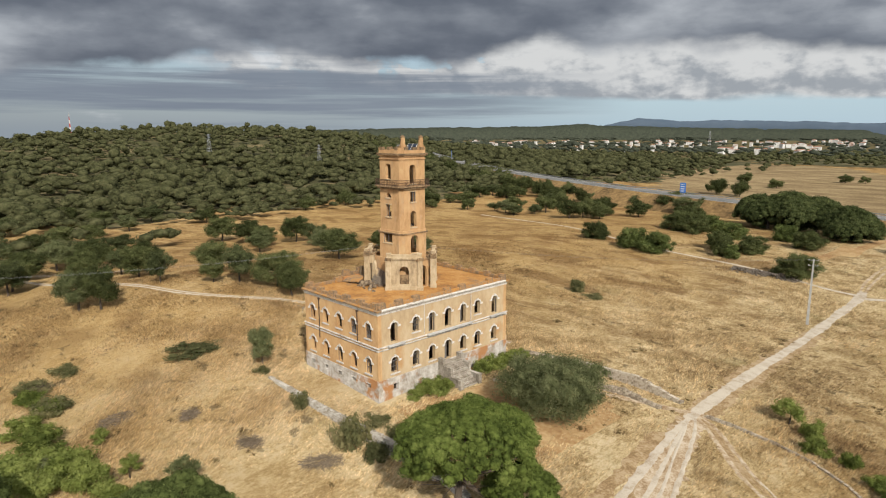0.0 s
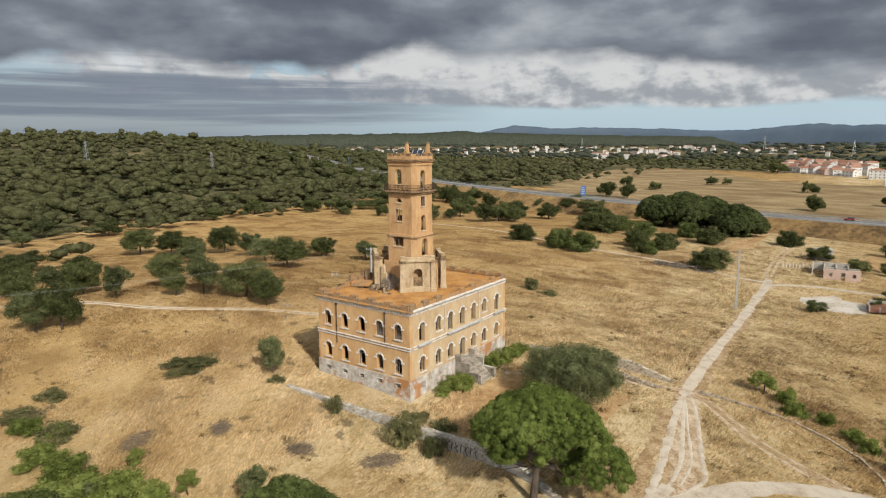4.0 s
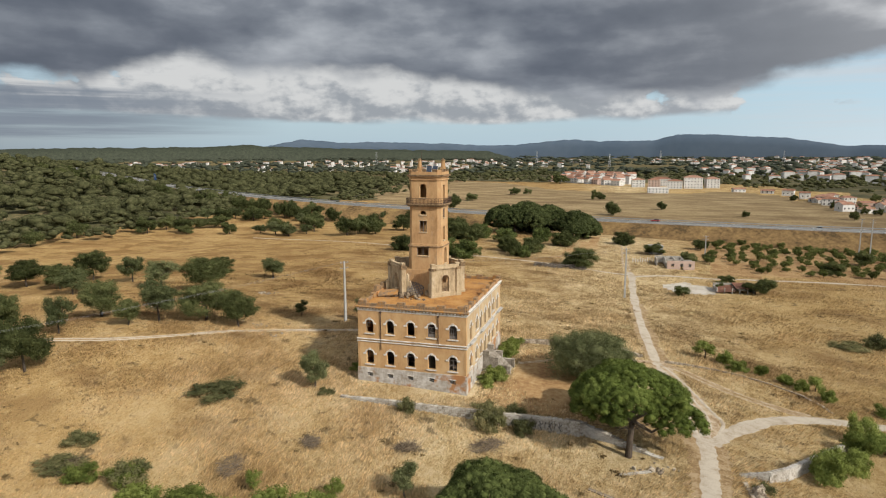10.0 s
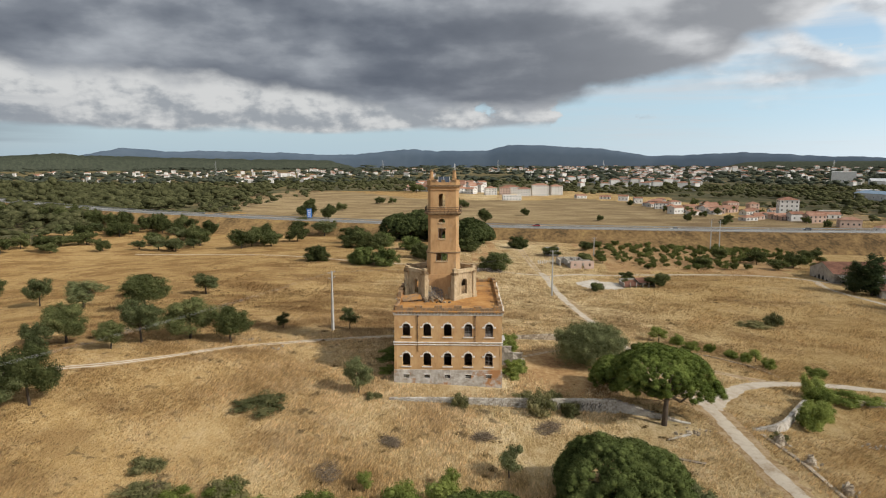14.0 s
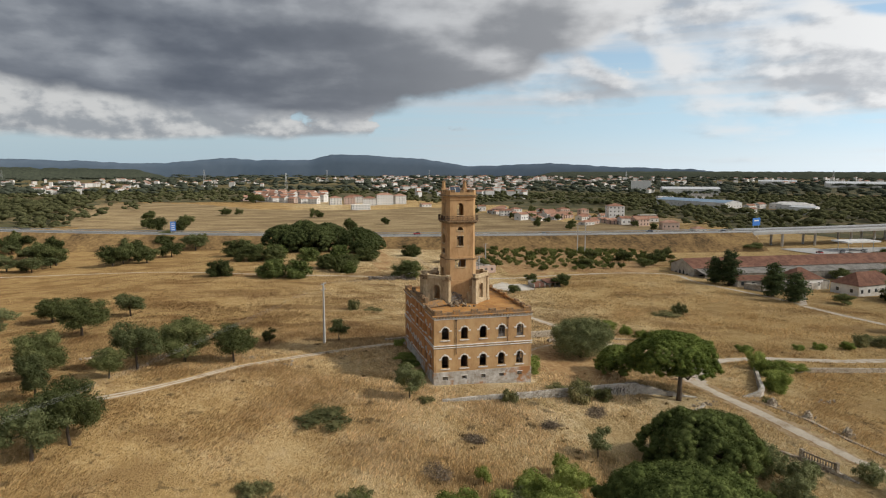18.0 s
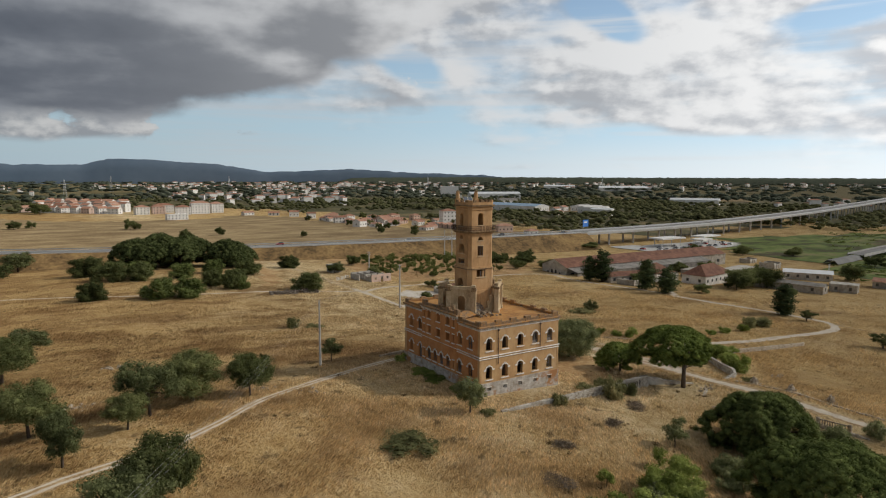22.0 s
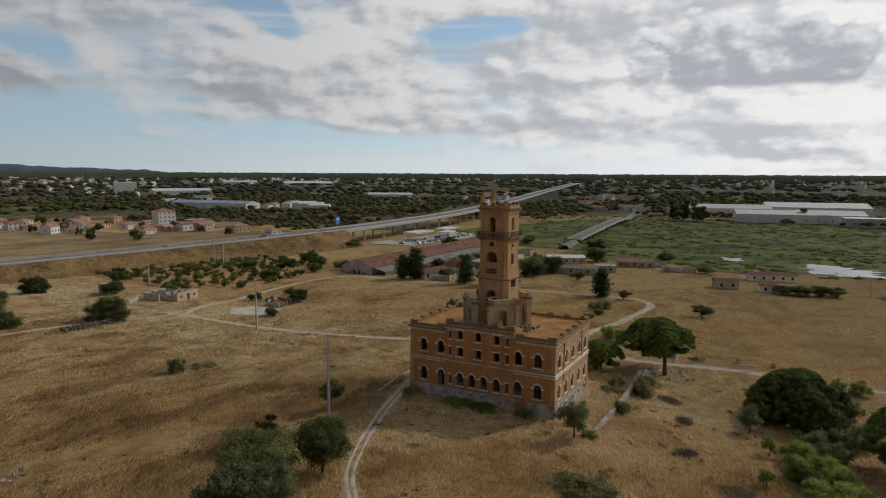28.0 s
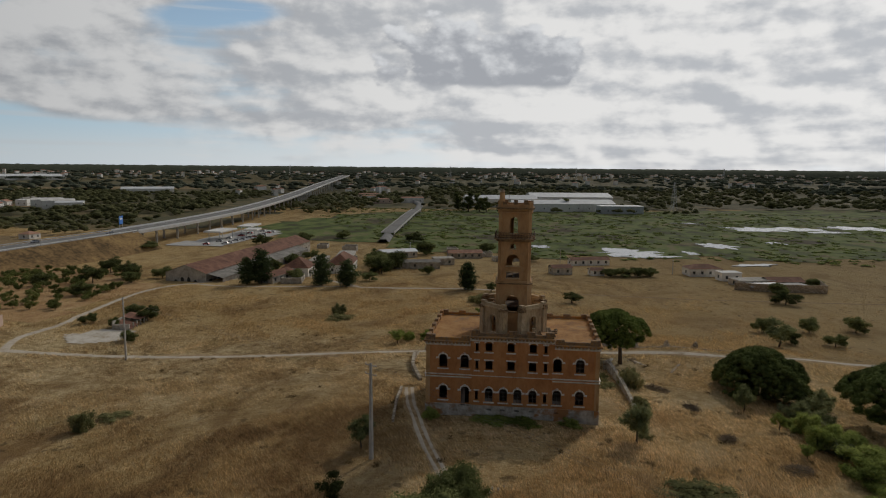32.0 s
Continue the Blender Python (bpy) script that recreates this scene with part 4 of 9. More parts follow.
for u, w, a, b, r in base_s:
    o = new("basement_window", shared(("basement_window", w), lambda: Geo().box(-w / 2 - 0.12, w / 2 + 0.12, -0.05, 0, b - a, b - a + 0.13).box(-w / 2, w / 2, 0.15, 0.18, 0.3, 0.33).box(-0.2, -0.17, 0.15, 0.18, 0, b - a).box(0.17, 0.2, 0.15, 0.18, 0, b - a), TRIM))
    o.parent, o.matrix_basis = palace, FACE["south"] @ pose(u, -0.12, a)

# belt courses, cornice, corbels and parapet along the four sides
def along(name, side, u0, u1, profile, material, label=""):
    """A moulding: profile gives (out, z) points from the wall's foot outwards and up."""
    g = Geo()
    n = len(profile)
    g.add([(u, -o, z) for u in (u0, u1) for o, z in profile], [(i, n + i, n + (i + 1) % n, (i + 1) % n) for i in range(n)] + [tuple(range(n)), tuple(range(2 * n - 1, n - 1, -1))])
    return part(name, g, material, palace, label, FACE[side])


for side, half in (("south", HALF_S), ("north", HALF_S), ("east", HALF_E), ("west", HALF_E)):
    ext = 0.0 if side in ("south", "north") else -0.003
    for z, o in ((5.72, 0.14), (6.1, 0.2)):
        along("belt_course", side, -half - (o if ext == 0 else 0), half + (o if ext == 0 else 0), [(-0.05, z), (o * 0.6, z), (o, z + 0.07), (o, z + 0.16), (-0.05, z + 0.2)], TRIM, "stained white moulding")
    spans = [(-half, half, 0.0)] if side != "west" else [(-half, -6.0, 0.0), (6.15, half, 0.0), (-6.0, 6.15, 0.82)]
    for u0, u1, up in spans:
        e = 0.36 if side in ("south", "north") else 0.0
        o0 = 0.15 if up else 0.0
        along("frieze", side, u0 - (0.1 if e else 0), u1 + (0.1 if e else 0), [(-0.05, 10.55 + up), (o0 + 0.08, 10.55 + up), (o0 + 0.1, 10.78 + up), (-0.05, 10.78 + up)], TRIM, "peeling white frieze band")
        # a dark backing strip puts the shade of the corbel gaps into colour
        along("shadow_band", side, u0, u1, [(-0.05, 10.785 + up), (o0 + 0.03, 10.785 + up), (o0 + 0.03, 11.035 + up), (-0.05, 11.035 + up)], PARAPET, "dark band for the shade between the corbels")
        along("cornice", side, u0 - e, u1 + e, [(-0.4, 11.04 + up), (o0 + 0.3, 11.04 + up), (o0 + 0.36, 11.12 + up), (o0 + 0.36, 11.22 + up), (o0 + 0.2, 11.3 + up), (-0.4, 11.3 + up)], PARAPET if side != "east" else TRIM, "weathered projecting cornice")
        along("parapet", side, u0 + (0.15 if up == 0 and e == 0 else 0.1), u1 - 0.15, [(-0.42, 11.3 + up), (-0.02, 11.3 + up), (-0.02, 11.66 + up), (-0.08, 11.72 + up), (-0.36, 11.72 + up), (-0.42, 11.66 + up)], PARAPET, "low lichen-covered parapet")
        n = int((u1 - u0) / 0.52)
        for i in range(n + 1):
            u = u0 + 0.1 + (u1 - u0 - 0.2) * i / n
            c = new("corbel", shared(("corbel", up), lambda: Geo().add([(x, -o0 - o, z) for x in (-0.12, 0.12) for o, z in ((0, 10.76), (0.12, 10.78), (0.29, 10.92), (0.29, 11.04), (0, 11.04))], [(0, 5, 6, 1), (1, 6, 7, 2), (2, 7, 8, 3), (3, 8, 9, 4), (0, 1, 2, 3, 4), (9, 8, 7, 6, 5)]), TRIM))
            c.parent, c.matrix_basis = palace, FACE[side] @ pose(u, 0, up)
        n = max(1, round((u1 - u0) / 3.2))
        for i in range(n + 1):
            if (side, i) in (("east", 3), ("west", 1), ("east", 6)):
                continue
            u = u0 + 0.75 + (u1 - u0 - 1.5) * i / n
            tall = 12.08 + up + 0.1 * noise.noise(Vector((u, half, 1)))
            c = part("merlon", Geo().add([(sx * (0.62 - 0.05 * k), y, z) for k, z in enumerate((11.3 + up, tall)) for y in (-0.04 - 0.04 * (1 - k), 0.5 + 0.03 * (1 - k)) for sx in (-1, 1)], [(0, 2, 3, 1), (4, 5, 7, 6), (0, 1, 5, 4), (2, 6, 7, 3), (0, 4, 6, 2), (1, 3, 7, 5)]).box(-0.3, -0.12, -0.09, -0.03, 11.42 + up, tall - 0.1).box(0.12, 0.3, -0.09, -0.03, 11.42 + up, tall - 0.1), PARAPET, palace, "lichen-covered parapet block", FACE[side] @ pose(u, 0, 0))
for u, lo in ((-4.75, 4.7), (4.25, 6.3)):
    g = Geo().tube([(u, -0.12, lo), (u, -0.12, 10.5), (u, 0.05, 10.75)], 0.06, 6).box(u - 0.13, u + 0.13, -0.24, 0, 10.3, 10.55)
    for z in (7.2, 9.0):
        g.box(u - 0.1, u + 0.1, -0.19, 0, z, z + 0.06)
    part("downpipe", g, IRON, palace, "rusty rainwater pipe", FACE["south"])
for u in (-4.6, 4.6):
    part("downpipe", Geo().tube([(u, -0.1, 6.4), (u, -0.1, 10.6)], 0.05, 6), TRIM, palace, "pale rainwater pipe", FACE["east"])
# corner pilaster strips
for sx, sy in ((1, -1), (-1, -1), (1, 1), (-1, 1)):
    x, y = sx * 8.45, sy * 12.53
    part("corner_strip", Geo().box(x - 0.32 if sx > 0 else x - 0.05, x + 0.05 if sx > 0 else x + 0.32, y - 0.05 if sy < 0 else y - 0.32, y + 0.32 if sy < 0 else y + 0.05, Z_PLINTH + 0.02, 5.7), OCHRE, palace)

# balconies on the east side
for u0, u1 in ((-11.1, -8.4), (-4.2, 4.5), (8.6, 11.9)):
    b = part("balcony", Geo().box(u0, u1, -0.62, -0.15, 6.16, 6.34), CONCRETE, palace, "crumbling balcony slab without railing", FACE["east"])
    for i in range(max(2, round((u1 - u0) / 1.2))):
        u = u0 + 0.3 + (u1 - u0 - 0.6) * i / (max(2, round((u1 - u0) / 1.2)) - 1)
        k = part("bracket", Geo().add([(u + s, y, z) for s in (-0.09, 0.09) for y, z in ((-0.15, 5.75), (-0.2, 5.75), (-0.55, 6.16), (-0.15, 6.16))], [(0, 4, 5, 1), (1, 5, 6, 2), (2, 6, 7, 3), (0, 1, 2, 3), (7, 6, 5, 4)]), TRIM, b)

# front steps
steps = part("front_steps", Geo().box(XE + 0.12, XE + 1.25, -1.6, 1.6, -2.6, 1.6), OLDSTONE, palace, "grey stone flight of steps with side walls")
for i in range(14):
    x = XE + 1.25 + i * 0.225
    part("step", Geo().box(x, x + 0.225, -1.58, 1.58, -2.8, 1.42 - i * 0.185).box(x + 0.17, x + 0.265, -1.6, 1.6, 1.36 - i * 0.185, 1.424 - i * 0.185), OLDSTONE, steps)
for s in (-1, 1):
    ya, yb = s * 1.62, s * 2.0
    x0 = XE + 0.12
    for xa, xb, top in ((x0, x0 + 1.0, 2.3), (x0 + 1.0, x0 + 2.5, 1.35), (x0 + 2.5, x0 + 4.0, 0.15)):
        y0, y1 = min(ya, yb), max(ya, yb)
        part("side_wall", Geo().box(xa, xb, y0, y1, -2.8, top).box(xa - 0.03, xb + 0.05, y0 - 0.06, y1 + 0.06, top, top + 0.12), OLDSTONE, steps)
    part("pier", Geo().box(x0 + 4.0, x0 + 4.5, s * 1.8 - 0.3, s * 1.8 + 0.3, -2.8, 0.1).box(x0 + 3.95, x0 + 4.55, s * 1.8 - 0.36, s * 1.8 + 0.36, 0.1, 0.26), OLDSTONE, steps)


# ---- tower and belvedere on the roof ----
TX, TY = -1.05, 0.0
GRIME = mat("grimy_brown_stone", [(0.3, (0.13, 0.09, 0.055)), (0.5, (0.27, 0.18, 0.10)), (0.7, (0.40, 0.28, 0.16))], 1.3, 0.95, 0.4, speckle=0.4, speckle_scale=4.0, vary=0.1)
BRICKY = mat("broken_masonry", [(0.3, (0.11, 0.08, 0.055)), (0.5, (0.22, 0.16, 0.105)), (0.7, (0.38, 0.29, 0.19))], 1.6, 0.95, 0.8, speckle=0.45, speckle_scale=4.0, vary=0.5)
TFACE = {"s": (pose(TX, -2.45, 0, 0, 0, 0), 5.2), "e": (pose(1.55, TY, 0, 0, 0, 90), 4.9), "n": (pose(TX, 2.45, 0, 0, 0, 180), 5.2), "w": (pose(-3.65, TY, 0, 0, 0, -90), 4.9)}
E_SIDE = [(-0.3, 1.15, 26.25, 28.95, 0.5), (-0.25, 1.0, 23.65, 25.1, 0), (-0.2, 1.15, 20.0, 22.3, 0.55), (-0.2, 1.5, 16.2, 18.8, 0.7)]
THOLES = {"s": [(-0.25, 1.15, 26.9, 29.1, 0.5), (-0.25, 1.1, 24.2, 24.85, 0.5), (-0.25, 1.2, 21.45, 23.2, 0), (-0.25, 1.95, 17.65, 18.95, 0)], "e": E_SIDE, "n": E_SIDE,
          "w": [(-0.15, 1.15, 26.7, 29.1, 0.5), (-0.2, 0.8, 24.4, 25.15, 0.4), (-0.2, 1.95, 21.8, 23.5, 0.8), (-0.2, 1.95, 19.96, 20.81, 0), (-0.2, 2.0, 14.6, 17.36, 0.9)]}
for k, (at, length) in TFACE.items():
    cut = 0.45
    for z0, z1, out, tag in ((10.9, 19.25, 0.22, "lower_wall"), (19.25, 30.3, 0.0, "shaft_wall")):
        hs = [h for h in THOLES[k] if z0 < h[2] and h[3] < z1]
        part(tag, wall_geo(length - 2 * cut, z0, z1, 0.5, hs), TOWER, palace, "cracked ochre tower wall", at @ pose(0, -out, 0))
    for c, w, a, b, r in THOLES[k]:
        out = 0.22 if b < 19.2 else 0.0
        win = part("tower_window", Geo().box(-w / 2 - 0.12, w / 2 + 0.12, -0.12, 0.05, -0.16, -0.01), CREAM, palace, "worn stone window sill", at @ pose(c, -out, a))
        if not r:
            part("lintel", Geo().box(-w / 2 - 0.1, w / 2 + 0.1, -0.06, 0, b - a + 0.01, b - a + 0.14), CREAM, win)
            for u in (-w / 2, -0.04, w / 2 - 0.08):
                part("mullion", Geo().box(u, u + 0.08, 0.1, 0.18, 0, b - a), WOOD, win)
# chamfered corners
for sx, sy in ((1, -1), (1, 1), (-1, 1), (-1, -1)):
    for z0, z1, out in ((10.9, 19.25, 0.22), (19.25, 30.3, 0.0)):
        hx, hy = 2.6 + out, 2.45 + out
        a, b = (hx - 0.45 - out, hy), (hx, hy - 0.45 - out)
        o = [(TX + sx * a[0], sy * a[1]), (TX + sx * b[0], sy * b[1]), (TX + sx * (b[0] - 0.45), sy * b[1]), (TX + sx * a[0], sy * (a[1] - 0.45))]
        if sx * sy < 0:
            o.reverse()
        part("corner", Geo().slab(o if sx * sy > 0 else o, z0, z1), TOWER, palace)


def octagon(hx, hy, cut):
    return [(TX + x, y) for x, y in ((hx - cut, -hy), (hx, -hy + cut), (hx, hy - cut), (hx - cut, hy), (-hx + cut, hy), (-hx, hy - cut), (-hx, -hy + cut), (-hx + cut, -hy))]


for o, z0, z1, mtl, tag in ((0.36, 19.05, 19.2, GRIME, "ledge"), (0.28, 18.95, 19.05, TOWER, "ledge"), (0.16, 19.2, 19.5, TOWER, "ledge"), (0.34, 25.5, 25.78, GRIME, "balcony_corbel"), (0.62, 25.78, 25.95, GRIME, "balcony_slab"), (0.18, 29.7, 29.85, TOWER, "moulding"), (0.22, 30.12, 30.3, TOWER, "moulding"), (0.4, 30.3, 30.55, GRIME, "tower_cornice")):
    part(tag, Geo().slab(octagon(2.6 + o, 2.45 + o, 0.6), z0, z1), mtl, palace, "weathered stone ledge")
for z in (15.6, 20.0, 26.0):
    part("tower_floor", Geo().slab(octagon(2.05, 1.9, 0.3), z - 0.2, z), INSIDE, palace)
ring = octagon(3.1, 2.95, 0.6)
rail = part("balcony_railing", Geo(), IRON, palace, "rusty broken iron railing")
for (xa, ya), (xb, yb) in zip(ring, ring[1:] + ring[:1]):
    for z in (26.1, 26.45, 26.82):
        part("rail", Geo().tube([(xa, ya, z), (xb, yb, z)], 0.035, 4), IRON, rail)
    n = max(2, int(math.hypot(xb - xa, yb - ya) / 0.22))
    for i in range(n):
        if noise.noise(Vector((xa + i * 0.7, ya, 5))) > 0.38:
            continue
        x, y = xa + (xb - xa) * i / n, ya + (yb - ya) * i / n
        b = new("baluster", shared(("baluster",), lambda: Geo().tube([(0, 0, 0), (0, 0, 0.85)], 0.03, 4), IRON))
        b.parent, b.matrix_basis = rail, pose(x, y, 25.95)
# crown of the tower: parapet, corner blocks, chimneys and a panel
ring = octagon(2.75, 2.6, 0.6)
for (xa, ya), (xb, yb) in zip(ring, ring[1:] + ring[:1]):
    d = Vector((xb - xa, yb - ya, 0))
    ang = math.degrees(math.atan2(d.y, d.x))
    part("tower_parapet", Geo().box(0.02, d.length - 0.02, 0, 0.28, 30.55, 31.0 if d.length > 1 else 31.35), TOWER, palace, "crumbling tower parapet", pose(xa, ya, 0, 0, 0, ang))
    for u in (0.12, 0.5, 0.88):
        if d.length > 1:
            part("tower_merlon", Geo().box(-0.3, 0.3, -0.04, 0.32, 31.0, 31.32).box(-0.34, 0.34, -0.08, 0.36, 31.32, 31.4), GRIME, palace, "", pose(xa + d.x * u, ya + d.y * u, 0, 0, 0, ang))
part("tower_roof", Geo().slab(octagon(2.5, 2.35, 0.5), 30.5, 30.62), ROOF, palace)
for x, y in ((-3.25, 2.05), (0.75, 2.05)):
    c = part("chimney", Geo().box(x - 0.38, x + 0.38, y - 0.36, y + 0.36, 30.6, 31.55).tube([(x, y, 31.55), (x, y, 32.0), (x, y, 32.75)], [0.4, 0.34, 0.29], 10), TOWER, palace, "tapering rendered chimney")
    part("chimney_cap", Geo().tube([(x, y, 32.75), (x, y, 32.83), (x, y, 32.9), (x, y, 33.08)], [0.38, 0.38, 0.27, 0.1], 10), GRIME, c)
PANEL = mat("dark_panel", [(0.3, (0.03, 0.04, 0.06)), (0.7, (0.06, 0.08, 0.11))], 2.0, 0.25, 0, spec=0.5)
sp = part("panel", Geo().box(-0.95, 0.95, -0.03, 0.03, 0, 1.3), PANEL, palace, "dark tilted panel in a metal frame", pose(-1.1, 1.5, 30.75, -35, 0, 0))
part("panel_frame", Geo().box(-1.0, -0.95, -0.06, 0.05, -0.1, 1.36).box(0.95, 1.0, -0.06, 0.05, -0.1, 1.36).box(-0.03, 0.03, -0.06, 0.05, -0.1, 1.36), TRIM, sp)
part("mast", Geo().tube([(-2.6, 1.0, 30.6), (-2.6, 1.0, 34.2)], 0.03, 5), IRON, palace, "thin antenna mast")

# belvedere: four canted pavilions and recessed sides round the foot of the tower
Z0B, Z1B = 11.2, 15.75
CANT = [((0.9, -4.6), (4.2, -1.3)), ((4.2, 1.3), (0.9, 4.6)), ((-4.1, 4.6), (-7.4, 1.3)), ((-7.4, -1.3), (-4.1, -4.6))]
for i, ((xa, ya), (xb, yb)) in enumerate(CANT):
    d = Vector((xb - xa, yb - ya, 0))
    ang = math.degrees(math.atan2(d.y, d.x))
    at = pose((xa + xb) / 2, (ya + yb) / 2, 0, 0, 0, ang)
    part("belvedere_wall", wall_geo(d.length, Z0B, Z1B, 0.45, [(0, 1.35, 12.1 if i else 12.0, 14.7, 0.6)]), CREAM, palace, "peeling cream wall of the belvedere", at)
    part("belvedere_plinth", Geo().box(-d.length / 2 - 0.1, d.length / 2 + 0.1, -0.18, -0.003, Z0B, 11.85), CREAM, palace, "", at)
    part("belvedere_cornice", Geo().box(-d.length / 2 - 0.3, d.length / 2 + 0.3, -0.28, 0.5, Z1B, Z1B + 0.22).box(-d.length / 2 - 0.15, d.length / 2 + 0.15, -0.12, 0.4, Z1B + 0.22, Z1B + 0.62).box(-d.length / 2 - 0.22, -d.length / 2 + 0.5, -0.2, 0.46, Z1B + 0.62, Z1B + 0.85).box(d.length / 2 - 0.5, d.length / 2 + 0.22, -0.2, 0.46, Z1B + 0.62, Z1B + 0.85), CREAM, palace, "stained cornice with corner blocks", at)
    for s in (-1, 1):
        u = s * (d.length / 2 - 0.22)
        part("pilaster", Geo().box(u - 0.24, u + 0.24, -0.12, -0.004, 11.85, Z1B).box(u - 0.3, u + 0.3, -0.17, 0, 15.4, 15.7), CREAM, palace, "", at)
    for s in (-1, 1):
        u = s * (d.length / 2 - 0.05)
        pier = part("pier", Geo().box(u - 0.36, u + 0.36, -0.3, 0.5, Z0B, 15.55), CREAM, palace, "worn square pier", at)
        part("pier_base", Geo().box(u - 0.46, u + 0.46, -0.4, 0.58, Z0B, 11.7), CREAM, pier)
        part("pier_cap", Geo().box(u - 0.46, u + 0.46, -0.4, 0.58, 15.55, 15.78).box(u - 0.4, u + 0.4, -0.34, 0.52, 15.78, 16.25 - 0.3 * ((i + s) % 2)), GRIME, pier)
    part("arch_moulding", hood_geo(1.35, 2.7, 0.6).moved(pose(0, -0.002, 12.0)), CREAM, palace, "", at)
    if i in (0, 1):
        part("blind_panel", Geo().box(-0.68, 0.68, 0.36, 0.44, 12.0, 14.72 if i else 13.4), WOOD if i else GRIME, palace, "", at)
for (ax, ay), (bx, by), h0 in (((-4.1, -3.5), (0.9, -3.5), "south"), ((3.2, -1.3), (3.2, 1.3), "east"), ((0.9, 3.5), (-4.1, 3.5), "north"), ((-6.4, 1.3), (-6.4, -1.3), "west")):
    d = Vector((bx - ax, by - ay, 0))
    ang = math.degrees(math.atan2(d.y, d.x))
    at = pose((ax + bx) / 2, (ay + by) / 2, 0, 0, 0, ang)
    holes = [(0, 1.7, 11.3, 14.5, 0.8)] if d.length < 4 else [(-1.0, 1.7, 11.3, 14.7, 0.8), (1.15, 1.6, 11.3, 14.5, 0.75)]
    if h0 == "south":
        # the south side has fallen in: broken stubs and a bare inner face
        for u0, u1, top in ((-2.4, -1.9, 14.6), (-1.9, -1.5, 13.4), (-1.5, -1.0, 12.3), (0.9, 1.4, 12.0), (1.4, 1.8, 13.2), (1.8, 2.4, 14.2)):
            part("broken_wall", Geo().add([(u, y, z) for y in (0, 0.4) for u, z in ((u0, Z0B), (u1, Z0B), (u1, top - 0.25), ((u0 + u1) / 2, top + 0.12), (u0, top - 0.1))], [(0, 1, 2, 3, 4), (9, 8, 7, 6, 5)] + [(k, k + 5, (k + 1) % 5 + 5, (k + 1) % 5) for k in range(5)]), CREAM, palace, "broken stub of a fallen wall", at)
        part("inner_wall", wall_geo(5.0, Z0B, 15.3, 0.3, [(-0.6, 1.6, 11.5, 14.6, 0.75)]), TOWER, palace, "stained inner wall with an arch", at @ pose(0, 0.75, 0))
        continue
    part("recessed_wall", wall_geo(d.length, Z0B, 15.2 if h0 != "south" else 15.0, 0.4, holes), TOWER, palace, "bare ruined wall with arched openings", at)
    part("wall_cap", Geo().box(-d.length / 2, d.length / 2, -0.12, 0.5, 15.2 if h0 != "south" else 15.0, 15.4 if h0 != "south" else 15.15), PARAPET, palace, "", at)
for (xa, ya), (xb, yb) in (((-4.1, -4.6), (-4.1, -3.1)), ((0.9, -3.1), (0.9, -4.6)), ((4.2, -1.3), (2.8, -1.3)), ((2.8, 1.3), (4.2, 1.3)), ((-7.4, 1.3), (-6.0, 1.3)), ((-6.0, -1.3), (-7.4, -1.3)), ((0.9, 4.6), (0.9, 3.1)), ((-4.1, 3.1), (-4.1, 4.6))):
    d = Vector((xb - xa, yb - ya, 0))
    at = pose((xa + xb) / 2, (ya + yb) / 2, 0, 0, 0, math.degrees(math.atan2(d.y, d.x)))
    part("return_wall", wall_geo(d.length - 0.3, Z0B, 15.6, 0.3, [(0.0, 0.72, 11.6, 14.4, 0.34)]), CREAM, palace, "narrow cream wall with an arched doorway", at @ pose(0, -0.15, 0))
    part("return_cornice", Geo().box(-d.length / 2, d.length / 2, -0.28, 0.28, 15.6, 15.8), GRIME, palace, "", at)
# sagging lattice and rubble of the fallen roof on the south side
rng = random.Random(5)
mesh_at = pose(-2.3, -4.2, 11.35, 50, 8, 10)
lat = part("fallen_lath", Geo(), WOOD, palace, "fallen roof lattice leaning on rubble", mesh_at)
for i in range(11):
    part("lath", Geo().box(-1.3, 1.3, 0.28 * i, 0.28 * i + 0.07, -0.02, 0.02), WOOD, lat)
    part("lath", Geo().box(-1.3 + 0.25 * i, -1.23 + 0.25 * i, 0, 2.9, 0.02, 0.05), WOOD, lat)


def rock_geo(r, rng, flat=0.7):
    bm = bmesh.new()
    bmesh.ops.create_icosphere(bm, subdivisions=1, radius=r)
    g = Geo()
    vs = [v.co * rng.uniform(0.7, 1.2) for v in bm.verts]
    g.add([(v.x, v.y, v.z * flat) for v in vs], [tuple(v.index for v in f.verts) for f in bm.faces])
    bm.free()
    return g


ROCKS = [rock_geo(0.5, rng).mesh("stone", STONE) for _ in range(5)]
ROOFROCKS = [rock_geo(0.5, rng).mesh("stone", BRICKY) for _ in range(5)]
heap = thing("rubble_heap", "heap of broken masonry on the palace roof", "rubble")
for i in range(70):
    a, r = rng.uniform(0, math.tau), abs(rng.gauss(0, 1))
    x, y = -2.6 + 1.7 * r * math.cos(a), -5.3 + 0.75 * r * math.sin(a)
    if x < -7 or y < -11:
        continue
    s = rng.uniform(0.25, 0.75)
    ob = new("stone", rng.choice(ROOFROCKS))
    ob.parent = heap
    ob.matrix_basis = Matrix.LocRotScale((x, y, 11.25 + max(0, 0.7 - 0.45 * r) + 0.1 * s), Euler((rng.uniform(0, 6), rng.uniform(0, 6), 0)), (s, s, s))
